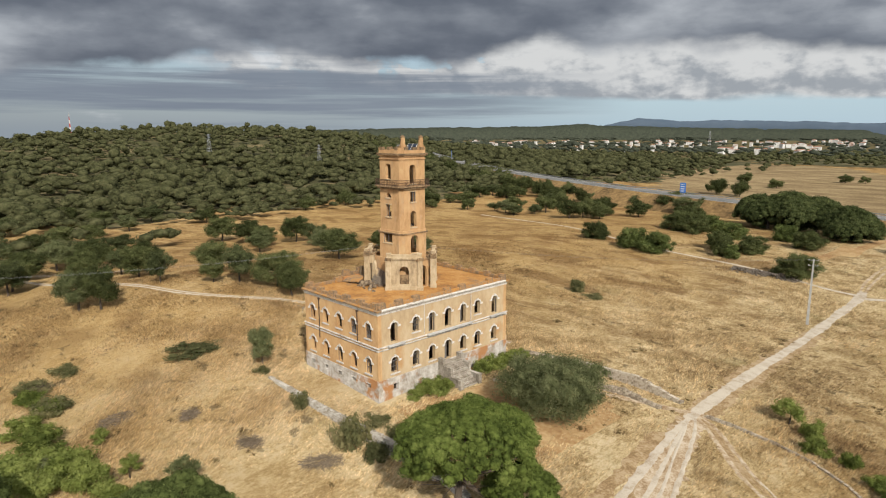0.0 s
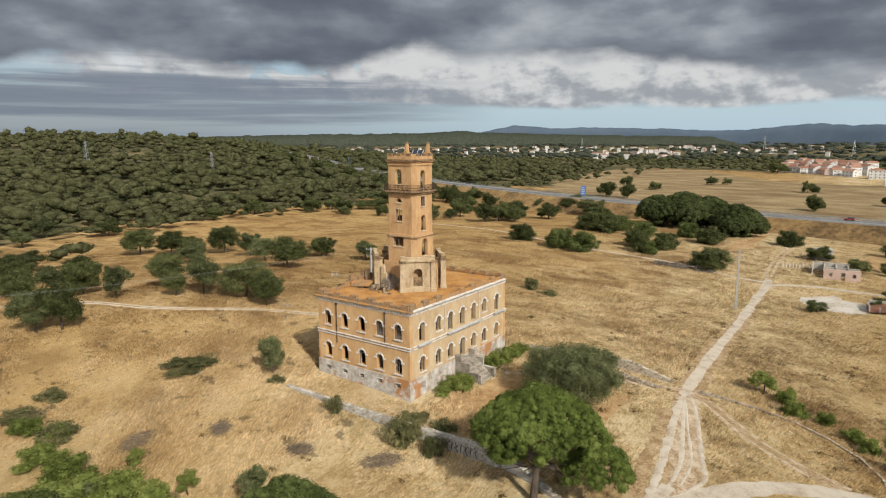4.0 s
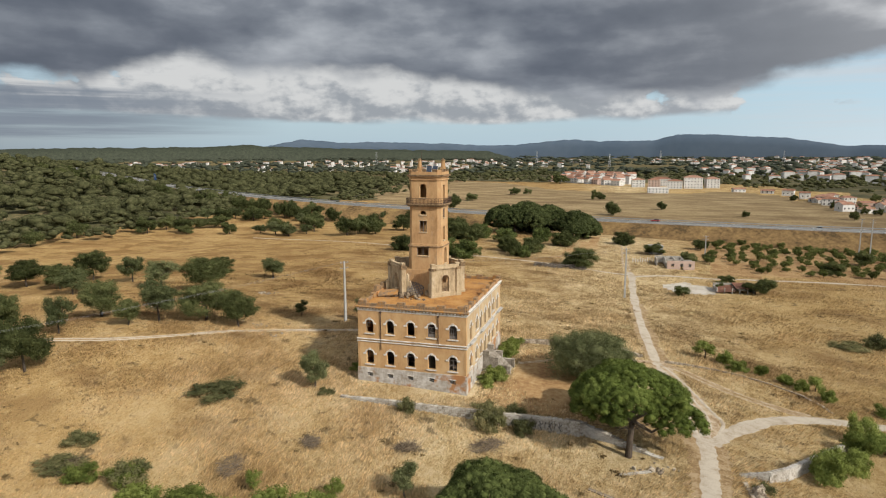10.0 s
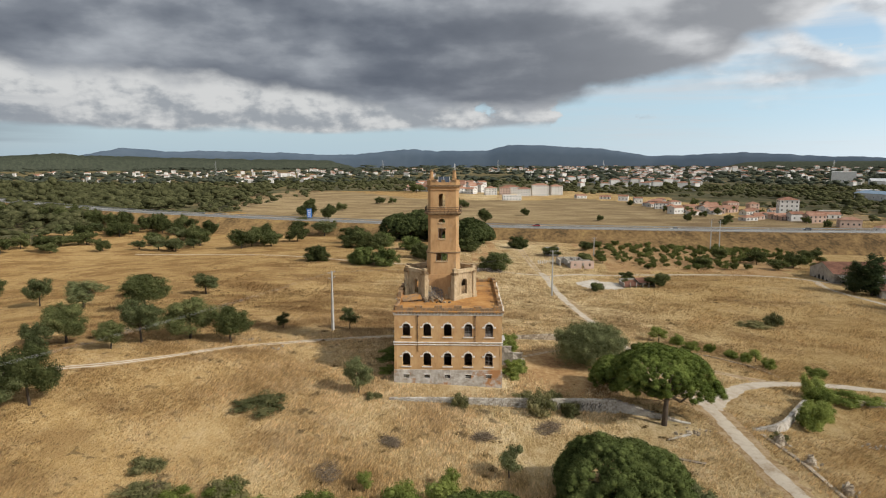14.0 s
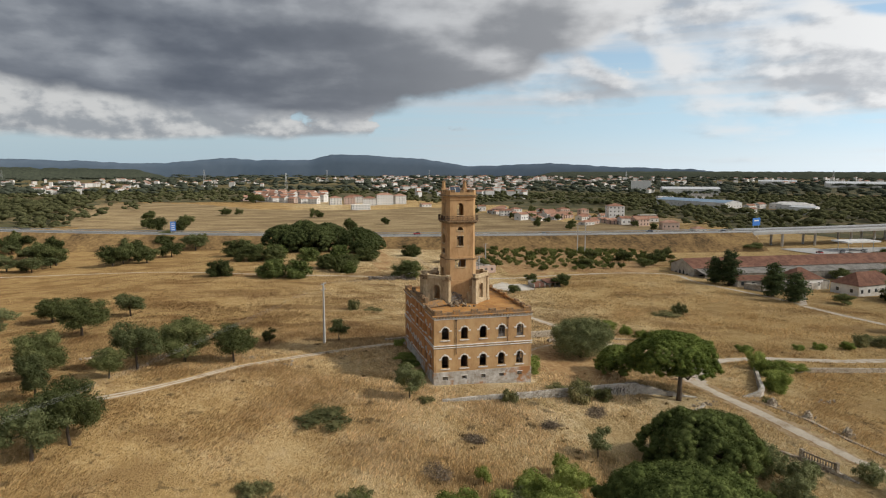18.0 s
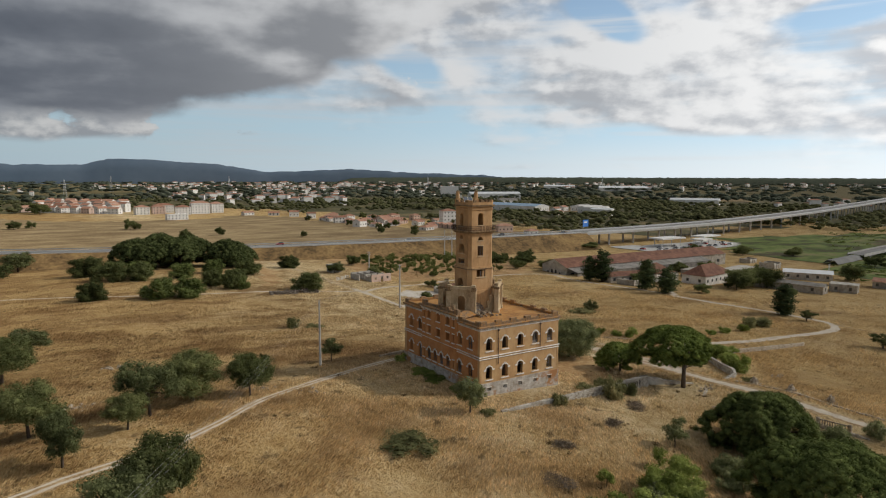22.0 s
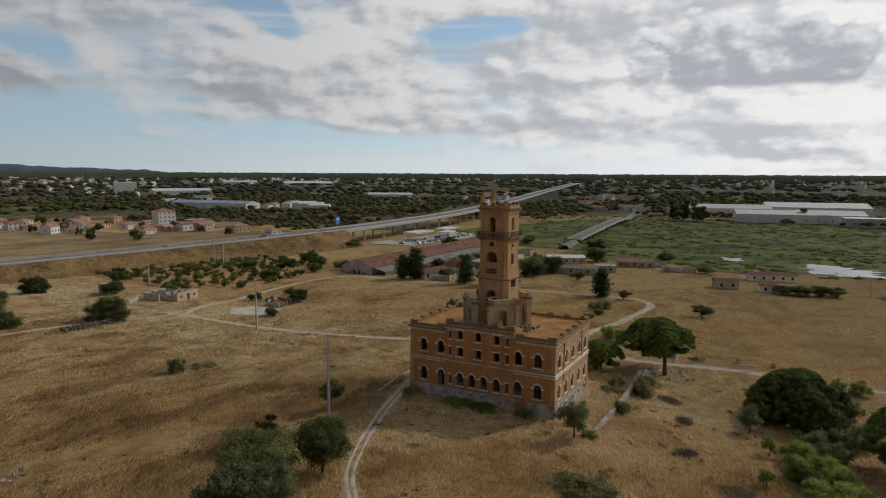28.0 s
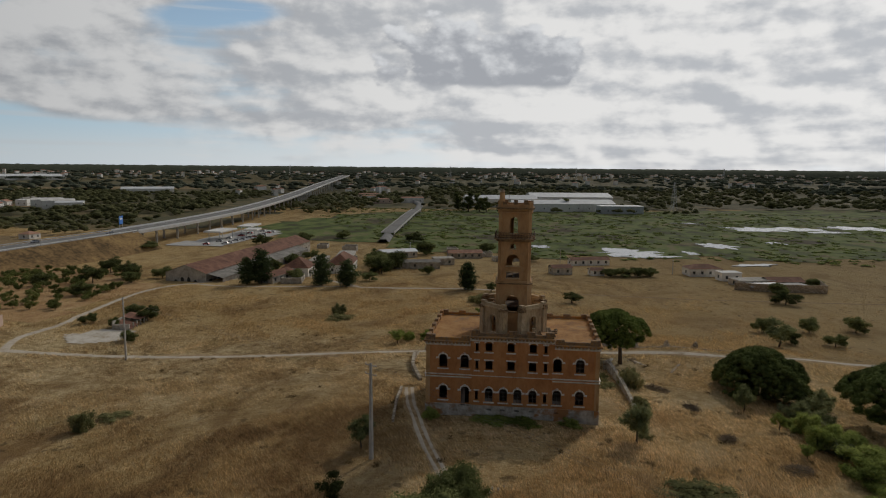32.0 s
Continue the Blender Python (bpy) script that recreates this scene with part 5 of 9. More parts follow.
# by the west edge a dark sheet gives a roof hole's shade, broken slab above
part("roof_opening", Geo().box(-7.3, -4.6, -5.6, -3.4, 11.253, 11.26), INSIDE, palace, "dark sheet for the shade in a collapsed roof hole")
part("broken_slab", Geo().box(-1.6, 1.6, -1.0, 1.0, 0, 0.16), PARAPET, palace, "tilted broken roof slab", pose(-6.3, -5.2, 11.75, 16, -6, 12))
part("broken_pier", Geo().box(-0.25, 0.25, -0.25, 0.25, 0, 1.7).box(-0.3, 0.2, -0.2, 0.25, 1.7, 2.1), CREAM, palace, "", pose(-7.2, -3.1, 11.2))


# ---- vegetation ----
def leaf_cloud(rng, puffs, per_area, size, up=0.35, ragged=0.3):
    """Arrays of small leaf quads over lobes (cx, cy, cz, rx, ry, rz), none of them deep inside another lobe."""
    quads = []
    for i, (cx, cy, cz, rx, ry, rz) in enumerate(puffs):
        n = max(6, int(per_area * 4 * math.pi * ((rx * ry) ** 1.6 / 3 + (rx * rz) ** 1.6 / 3 + (ry * rz) ** 1.6 / 3) ** (1 / 1.6)))
        d = rng.normal(size=(n, 3))
        d /= np.linalg.norm(d, axis=1)[:, None]
        r = 0.98 + ragged * rng.standard_normal((n, 1)) * (0.6 + 0.8 * (np.sin(d[:, :1] * 7 + i) * np.cos(d[:, 1:2] * 6 - i) > 0.2))
        c = np.array([cx, cy, cz]) + d * np.clip(r, 0.6, 1.55) * np.array([rx, ry, rz])
        keep = np.ones(n, bool)
        for k, (ax, ay, az, bx, by, bz) in enumerate(puffs):
            if k != i and abs(ax - cx) < bx + 1.5 * rx and abs(ay - cy) < by + 1.5 * ry and abs(az - cz) < bz + 1.5 * rz:
                keep &= (((c - np.array([ax, ay, az])) / np.array([bx, by, bz])) ** 2).sum(1) > 0.55
        c, d = c[keep], d[keep]
        n = len(c)
        if not n:
            continue
        nrm = d + rng.normal(size=(n, 3)) * 0.7 + np.array([0, 0, up])
        nrm /= np.linalg.norm(nrm, axis=1)[:, None]
        t = np.cross(nrm, rng.normal(size=(n, 3)))
        t /= np.linalg.norm(t, axis=1)[:, None]
        b = np.cross(nrm, t)
        s = size * rng.uniform(0.55, 1.5, (n, 1))
        k = rng.uniform(0.3, 0.8, (n, 1))
        quads.append(np.stack([c - t * s, c - b * s * k + nrm * s * 0.15, c + t * s, c + b * s * k + nrm * s * 0.15], 1))
    return np.concatenate(quads)


ICO = bmesh.new()
bmesh.ops.create_icosphere(ICO, subdivisions=2, radius=1)
ICO_V = np.array([v.co[:] for v in ICO.verts])
ICO_F = np.array([[v.index for v in f.verts] for f in ICO.faces])
ICO.free()
ICO = bmesh.new()
bmesh.ops.create_icosphere(ICO, subdivisions=1, radius=1)
ICO1_V = np.array([v.co[:] for v in ICO.verts])
ICO1_F = np.array([[v.index for v in f.verts] for f in ICO.faces])
ICO.free()


def fast_mesh(name, parts, material):
    """A mesh from (vertices, faces) arrays of one face size each."""
    vs, loops, starts, nv, nl = [], [], [], 0, 0
    for v, f in parts:
        vs.append(v)
        loops.append((f + nv).ravel())
        starts.append(np.arange(len(f)) * f.shape[1] + nl)
        nv += len(v)
        nl += f.size
    me = bpy.data.meshes.new(name)
    v, l, s = np.concatenate(vs), np.concatenate(loops), np.concatenate(starts)
    me.vertices.add(len(v))
    me.vertices.foreach_set("co", v.astype(np.float32).ravel())
    me.loops.add(len(l))
    me.loops.foreach_set("vertex_index", l.astype(np.int32))
    me.polygons.add(len(s))
    me.polygons.foreach_set("loop_start", s.astype(np.int32))
    me.materials.append(material)
    me.update(calc_edges=True)
    return me


def cloud_parts(rng, puffs, per_area, size, core=0.62, ico=None, up=0.35, ragged=0.3):
    q = leaf_cloud(rng, puffs, per_area, size, up, ragged)
    out = [(q.reshape(-1, 3), np.arange(len(q) * 4).reshape(-1, 4))]
    iv, jf = ico or (ICO_V, ICO_F)
    for cx, cy, cz, rx, ry, rz in puffs:
        w = iv * core * rng.uniform(0.86, 1.06, (len(iv), 1)) * np.array([rx, ry, rz]) + np.array([cx, cy, cz])
        out.append((w, jf))
    return out


def lobes(rng, n, w, h, base, r=0.34):
    """Boughs that fill a crown w wide from height base to h, each a bunch of smaller lobes round a larger one."""
    out = []
    ch = h - base
    boughs = max(4, n // 6)
    p1, p2 = rng.uniform(0, 6.28, 2)
    for i in range(boughs):
        a = i * 2.399 + rng.uniform(-0.45, 0.45)
        z = (i + 0.5) / boughs
        ring = math.sqrt(max(0.0, 1 - (1.7 * z - 0.75) ** 2)) * rng.uniform(0.75, 1.05) * (1 + 0.2 * math.sin(2 * a + p1) + 0.12 * math.sin(3 * a + p2))
        br = w * rng.uniform(0.15, 0.235) * (1.15 if boughs < 6 else 1.0)
        cx, cy = math.cos(a) * ring * (w / 2 - br * 0.9), math.sin(a) * ring * (w / 2 - br * 0.9)
        cz = base + br * 0.6 + (ch - br * 1.5) * min(1.0, z * (1 + 0.16 * math.sin(a + p2)))
        out.append((cx, cy, cz, br * 0.85, br * 0.85, br * 0.66))
        for k in range(max(2, n // boughs - 1)):
            d = rng.normal(size=3)
            d /= np.linalg.norm(d)
            d[2] = d[2] * 0.6 + 0.2
            lr = w * r * rng.uniform(0.45, 0.85)
            out.append((cx + d[0] * br, cy + d[1] * br, max(base * 0.5 + lr * 0.4, cz + d[2] * br), lr, lr * rng.uniform(0.85, 1.15), lr * rng.uniform(0.6, 0.85)))
    return out


def trunk_geo(rng, h, r, puffs, limbs=6, lean=0.0, fork=0.45):
    g = Geo()
    f = Vector((lean * h, 0, h * fork))
    g.tube([(0, 0, -0.4), (lean * h * 0.3, rng.uniform(-0.05, 0.05) * h, h * fork * 0.5), tuple(f)], [r * 1.35, r, r * 0.8], 7)
    order = sorted(range(len(puffs)), key=lambda i: -puffs[i][3])[:limbs]
    for i in order:
        p = Vector(puffs[i][:3])
        m = f.lerp(p, 0.5) + Vector((rng.uniform(-0.1, 0.1) * h, rng.uniform(-0.1, 0.1) * h, -0.04 * h))
        g.tube([tuple(f), tuple(m), tuple(p)], [r * 0.6, r * 0.36, r * 0.14], 5)
    return g


def tree_kind(name, label, category, seed, w, h, base, n, leaves, leaf_size, per_area, trunk=True, r=0.34, trunk_r=0.025, limbs=6, fork=0.42, ico=None):
    """A tree of nominal width and height, kept far below the ground as the model for its copies."""
    rng = np.random.default_rng(seed)
    rr = random.Random(seed)
    puffs = lobes(rng, n, w, h, base, r=r)
    crown_me = fast_mesh("crown", cloud_parts(rng, puffs, per_area, leaf_size, ico=ico), leaves)
    trunk_me = trunk_geo(rr, h, h * trunk_r, puffs, limbs, rr.uniform(-0.05, 0.05), fork).mesh("trunk", BARK, True) if trunk else None
    return dict(name=name, label=label, category=category, crown=crown_me, trunk=trunk_me, w=w, h=h)


TREE_RNG = random.Random(77)


def plant(kind, x, y, w, h, group="", sink=0.1, label=""):
    """Stand a tree of that kind at x, y with that crown width and height."""
    s, z = (w / kind["w"], h / kind["h"]), ground_z(x, y) - sink
    ob = thing(kind["name"], label or kind["label"], kind["category"], Matrix.LocRotScale((x, y, z), Euler((0, 0, TREE_RNG.uniform(0, 6.28))), (s[0], s[0], s[1])), group)
    part("crown", kind["crown"], None, ob)
    if kind["trunk"]:
        part("trunk", kind["trunk"], None, ob)
    return ob


OAKS = [tree_kind("oak_tree", "dark green holm oak in dry grass", "tree", s, 8, 7.5, 1.2 + 0.35 * (s % 3), 60 + 6 * (s % 4), OAK, 0.105, 46.0, r=0.145, limbs=11, ico=(ICO1_V, ICO1_F)) for s in (1, 2, 3, 4)]
OLIVES = [tree_kind("olive_tree", "grey-green olive tree with an open crown", "tree", s, 6, 6, 1.3, 54, OLIVE, 0.085, 62.0, r=0.15, limbs=9, ico=(ICO1_V, ICO1_F)) for s in (11, 12, 13)]
SMALLS = [tree_kind("small_tree", "small green tree with a thin trunk", "tree", s, 3.5, 4, 0.9, 30, m, 0.085, 60.0, r=0.19, ico=(ICO1_V, ICO1_F)) for s, m in ((21, OAK), (22, FIG), (23, OLIVE))]
BUSHES = [tree_kind("round_bush", "dense round dark green bush", "bush", s, 8, 5.6, -0.5, 66, m, 0.11, 40.0, trunk=False, r=0.17) for s, m in ((31, OAK), (32, DEEPPINE), (33, OAK))]
FIGS = [tree_kind("green_bush", "bright green leafy bush in dry grass", "bush", s, 5, 3.2, -0.3, 42, FIG, 0.10, 52.0, trunk=False, r=0.17, ico=(ICO1_V, ICO1_F)) for s in (41, 42, 43)]
SCRUBS = [tree_kind("scrub_bush", "low dusty scrub bush", "bush", s, 4, 1.8, -0.3, 30, SCRUB, 0.085, 52.0, trunk=False, r=0.17, ico=(ICO1_V, ICO1_F)) for s in (51, 52)]
ORCH = [tree_kind("orchard_tree", "small orchard tree in a row", "tree", s, 4.2, 3.2, 0.8, 20, ORCHARD, 0.14, 24.0, r=0.2, trunk_r=0.03, ico=(ICO1_V, ICO1_F)) for s in (61, 62, 63)]
FAROAK = [tree_kind("oak_tree", "dark green oak at the edge of a field", "tree", s, 10, 8, 0.9, 40, OAK, 0.19, 17.0, r=0.16, limbs=6, ico=(ICO1_V, ICO1_F)) for s in (71, 72, 73)]

# oaks and olives on the west side
for i, (x, y, w, h, k) in enumerate([(-159, 45, 11, 9.7, 0), (-145, 49, 11, 8.3, 0), (-129, 46, 9, 7.8, 0), (-131, 60, 10, 9.8, 0), (-115, 37, 9, 7.2, 1), (-113, 57, 7, 8.6, 1), (-96, 49, 10, 7.4, 1), (-75.2, 40, 11, 8.6, 0), (-71, 67, 7.4, 6.3, 1), (-67.1, -11.7, 5.5, 7.0, 1),
                                     (-97, -4, 9, 8, 0), (-82, -11, 8, 8, 0), (-70.5, 1.5, 8.6, 7.6, 0), (-59.4, -3.6, 5.4, 5.0, 0), (-56, 0.8, 7.6, 8.8, 1), (-49.5, 6, 10, 8.0, 0), (-41, 4.6, 7.2, 7, 0), (-62, -29, 8.0, 8.6, 1), (-58.6, -26, 7.6, 8.8, 0), (-91, -20, 8, 8, 0), (-89, 66, 8.2, 6.6, 0),
                                     (-111, -31, 10, 8, 0), (-126, -8, 11, 9, 0), (-104, -8, 8, 7, 1), (-104, -33, 9.3, 8.4, 1), (-126, -25, 11.7, 8.2, 0), (-138, -15, 10.6, 9.3, 1), (-142, -7, 9.4, 7.6, 1), (-168, -22, 10.4, 8.4, 1), (-189, -10, 10.7, 7.4, 0), (-196, 0, 11.5, 8.3, 0), (-202, 12, 10.8, 7.2, 0), (-159, 8, 9.6, 7.1, 1), (-250, -8, 10.2, 8.8, 1), (-268, 6, 11.0, 9.3, 1), (-277, 22, 11.0, 8.4, 0), (-255, 31, 11.6, 7.2, 0), (-226, 34, 10.2, 7.6, 1), (-247, 51, 11.2, 9.1, 1), (-76, -44, 8, 7, 1)]):
    plant((OAKS if k == 0 else OLIVES)[i % 3], x, y, w, h, "trees west of the palace")
for x, y, w, h, k in ((-35.2, 18.7, 3.0, 3.5, 0), (-21.2, 19, 3.7, 4.9, 2), (8, -38, 3.2, 4.4, 2), (1, -41, 2.3, 3.0, 1), (71, -67, 8, 7.2, 2), (45.2, 27.6, 4.0, 3.8, 1), (61.6, 17, 2.6, 2.8, 1), (132, 10, 5, 3.7, 0), (117, -18, 7, 4, 0), (-9, -41, 2.2, 2.4, 1)):
    plant(SMALLS[k], x, y, w, h)
plant(OLIVES[0], -13.5, -17.2, 4.6, 6.0, label="grey-green tree beside the stone wall")
BIGOLIVE = tree_kind("olive_tree", "large grey-green olive tree by the palace steps", "tree", 14, 14.5, 9.4, 0.9, 150, GREYOLIVE, 0.10, 46.0, r=0.095, limbs=25, trunk_r=0.032, fork=0.25, ico=(ICO1_V, ICO1_F))
plant(BIGOLIVE, 25.2, 2.2, 13.2, 8.8)
for x, y, w, h, k in ((-55, 137, 9, 6.3, 0), (-36, 129, 10.5, 6.8, 1), (-27, 128, 10, 6.5, 1), (14.8, 128, 11, 7, 0), (-45, 182, 13, 8, 0), (-36, 177, 10, 7, 2), (-15, 148, 9, 6.4, 2), (-6, 151, 9, 6, 0), (-52, 205, 14, 8.5, 0), (4, 172, 10, 6.5, 2), (28, 190, 9, 6, 0), (-21, 174, 10, 6, 1), (-7, 184, 9, 6, 1), (-35, 187, 11, 6.5, 1), (-11, 139, 6, 6.5, 2), (-7, 138, 5, 4.5, 1)):
    plant(BUSHES[k], x, y, w, h, "round bushes in the north field")
for x, y, w, h in ((48.8, 25.6, 3.0, 2.7), (50.2, 21.6, 3.3, 2.3), (54.0, 21.4, 2.3, 2.3), (57.4, 19.0, 2.9, 1.8), (59.4, 16.2, 2.6, 2.1), (62.2, 12.6, 2.8, 2.3), (70, 9.8, 3.7, 1.9), (86, 11, 2.6, 1.5), (92, 11, 3.0, 1.7), (99, 10, 3.0, 2.3), (66, -3.4, 7.5, 2.2), (54.6, -17.6, 4.6, 4.2), (58.6, -12.6, 4.2, 3.4), (61.2, -7, 4.4, 3.6), (62.6, -2.6, 3.6, 4.4), (71, -4, 5, 1.8), (-24.6, -42.9, 4, 2.2), (-8.6, -49.5, 7, 3.2), (-4, -45.5, 5.5, 3.6), (-14, -46, 6, 3), (-20, -46.5, 5, 2.6), (0.5, -45, 5, 3.8), (-3, -49, 5, 3.4), (-10, -53, 6.4, 3.4), (-30, -44, 4, 2), (3.4, -43.4, 2.6, 1.6), (41.5, -54.5, 4, 2.8)):
    plant(FIGS[TREE_RNG.randrange(3)], x, y, w, h, "green bushes on the slope")
for x, y, w, h in ((82, 53, 5, 3.4), (76, 50, 8, 1.4), (-26.5, -21.5, 9.0, 1.2), (-34.5, -42.4, 6, 1.3), (-24.7, -43, 5.5, 2.4), (111, 13, 8.8, 2.6), (105, 12, 4.6, 3.2), (-13.4, 64.8, 4.2, 3.2), (-8, 63, 6, 0.9), (2, -20.3, 3, 2.0), (13.5, -20.6, 4.6, 3.6), (18, -20.4, 3.5, 2.2), (16, -15.5, 3.2, 1.6), (12, -16, 4.5, 0.9), (-36, -38, 5, 1.4), (46, -25, 3, 1.0), (-11, -18.6, 3, 0.9)):
    plant(SCRUBS[TREE_RNG.randrange(2)], x, y, w, h)
GREYBUSH = [tree_kind("olive_bush", "grey-green olive bush on the dry slope", "bush", s, 5, 3.4, -0.2, 44, GREYOLIVE, 0.085, 56.0, trunk=False, r=0.16, ico=(ICO1_V, ICO1_F)) for s in (46, 47)]
for x, y, w, h in ((8.4, -46.4, 5.0, 3.4), (13, -50.4, 6.0, 4.2), (5.6, -49, 4.4, 3.0), (16, -53.6, 5, 3.8), (28.2, -45.5, 5.0, 4.6), (29.8, -49.2, 4.6, 4.0), (26.6, -51.6, 4.4, 3.8), (39.3, -50.8, 3.6, 3.0), (33.2, -47.2, 2.8, 2.0), (-6, -46.6, 4.2, 2.6)):
    plant(GREYBUSH[TREE_RNG.randrange(2)], x, y, w, h, "olive bushes on the slope")
# hedges of shrubs along the foot of the palace
for x, y, w, h in ((11.2, -5.8, 4.0, 2.5), (10.6, -8.0, 2.6, 1.6), (11.2, -3.6, 2.8, 1.9), (10.9, 4.8, 3.2, 2.1), (11.0, 7.4, 3.4, 2.3), (11.0, 10.0, 3.6, 2.3), (11.0, 12.6, 3.4, 2.2), (-10.0, 11.5, 2.4, 1.6), (-10.2, -8.5, 3.0, 1.2), (-10.4, -2, 5, 0.6), (-10.3, 3, 5, 0.6)):
    plant(FIGS[TREE_RNG.randrange(3)], x, y, w, h, "shrubs against the palace")


# low dark tussocks of dead grass on the slope, as one mass
TUSSOCK = leaf("dead_tussock", (0.11, 0.076, 0.038), (0.20, 0.142, 0.068), (0.33, 0.25, 0.125), 0)


def tussocks(count, seed):
    rng = np.random.default_rng(seed)
    parts = []
    while len(parts) < count * 2:
        x, y = rng.uniform(-85, 60), rng.uniform(-75, 75)
        if noise.noise(Vector((x * 0.05, y * 0.05, 12))) < 0.02 or (abs(x) < 17 and abs(y) < 16) or (34 < x < 48):
            continue
        r = rng.uniform(0.25, 0.75)
        parts += cloud_parts(rng, [(x, y, ground_z(x, y) + 0.05, r, r * rng.uniform(0.6, 1.0), r * 0.4)], 26.0, 0.11, 0.5, (ICO1_V, ICO1_F))
    return tagged(new("grass_tussocks", fast_mesh("grass_tussocks", parts, TUSSOCK)), "dark brown tussocks of dead grass", "grass", kind="stuff")


tussocks(240, 8)


def near_path(x, y, margin):
    """True where a track runs within margin of its edge."""
    hit = np.zeros(len(x), bool)
    for line, width in PATHS:
        q = line[(line[:, 0] > -170) & (line[:, 0] < 245) & (line[:, 1] > -150) & (line[:, 1] < 235)]
        for px, py in q:
            hit |= (np.abs(x - px) < width / 2 + margin) & (np.abs(y - py) < width / 2 + margin)
    return hit


def grass_stems(name, count, seed, mid, spread, size, blades, label, outside=0.0):
    """Bunches of long dry stems round mid, combed by the wind and thicker in drifts."""
    rng = np.random.default_rng(seed)
    x, y = rng.normal(mid[0], spread[0], count), rng.normal(mid[1], spread[1], count)
    wave = np.sin(x * 0.31 + 2.0 * np.sin(y * 0.17)) + np.sin(y * 0.27 + 1.7 * np.sin(x * 0.13 + 1)) + np.sin((x + y) * 0.11)
    keep = (rng.uniform(-2.6, 1.4, count) < wave) & ~((np.abs(x) < 9.5) & (np.abs(y) < 13.4)) & ~((x > 8) & (x < 14) & (np.abs(y) < 2.6)) & ~near_path(x, y, 0.15)
    # bare earth before the steps and under the pine
    keep &= (((x - 21) / 9.5) ** 2 + (y / 12.5) ** 2 > rng.uniform(0.55, 1.25, count)) & (((x - 31) / 7) ** 2 + ((y + 21) / 5.5) ** 2 > rng.uniform(0.4, 1.2, count))
    keep &= ~((x > 41) & (x < 57) & (y > 100) & (y < 113))
    keep &= ((x + 14) / 62) ** 2 + ((y + 12) / 56) ** 2 > outside * rng.uniform(0.7, 1.3, count)
    keep &= (x > -170) & (x < 245) & (y > -150) & (y < 235)
    x, y, wave = x[keep], y[keep], wave[keep]
    n = len(x)
    z = ground_np(x, y)
    blow = 0.7 + 0.9 * np.sin(x * 0.05 + 1.3) + 0.5 * np.sin(y * 0.07)
    tris = []
    for k in range(blades):
        a = rng.uniform(0, 6.283, n)
        h = rng.uniform(0.16, 0.42, n) * (1 + 0.2 * wave) * size
        half = rng.uniform(0.035, 0.095, n) * size
        ox, oy = rng.normal(0, 0.16 * size, n), rng.normal(0, 0.16 * size, n)
        lean = rng.uniform(0.5, 1.5, n) * h
        d = blow + rng.normal(0, 0.6, n)
        b0 = np.stack([x + ox - np.cos(a) * half, y + oy - np.sin(a) * half, z - 0.03], 1)
        b1 = np.stack([x + ox + np.cos(a) * half, y + oy + np.sin(a) * half, z - 0.03], 1)
        top = np.stack([x + ox + np.cos(d) * lean, y + oy + np.sin(d) * lean, z + h], 1)
        tris.append(np.stack([b0, b1, top], 1))
    q = np.concatenate(tris)
    return tagged(new(name, fast_mesh(name, [(q.reshape(-1, 3), np.arange(len(q) * 3).reshape(-1, 3))], STRAW)), label, "grass", kind="stuff")


grass_stems("dry_grass", 220000, 3, (-14, -12), (46, 40), 1.0, 3, "long straw-coloured grass combed by the wind")
grass_stems("field_grass", 110000, 4, (50, 40), (75, 75), 1.15, 3, "dry grass of the wide fields round the palace", 1.3)


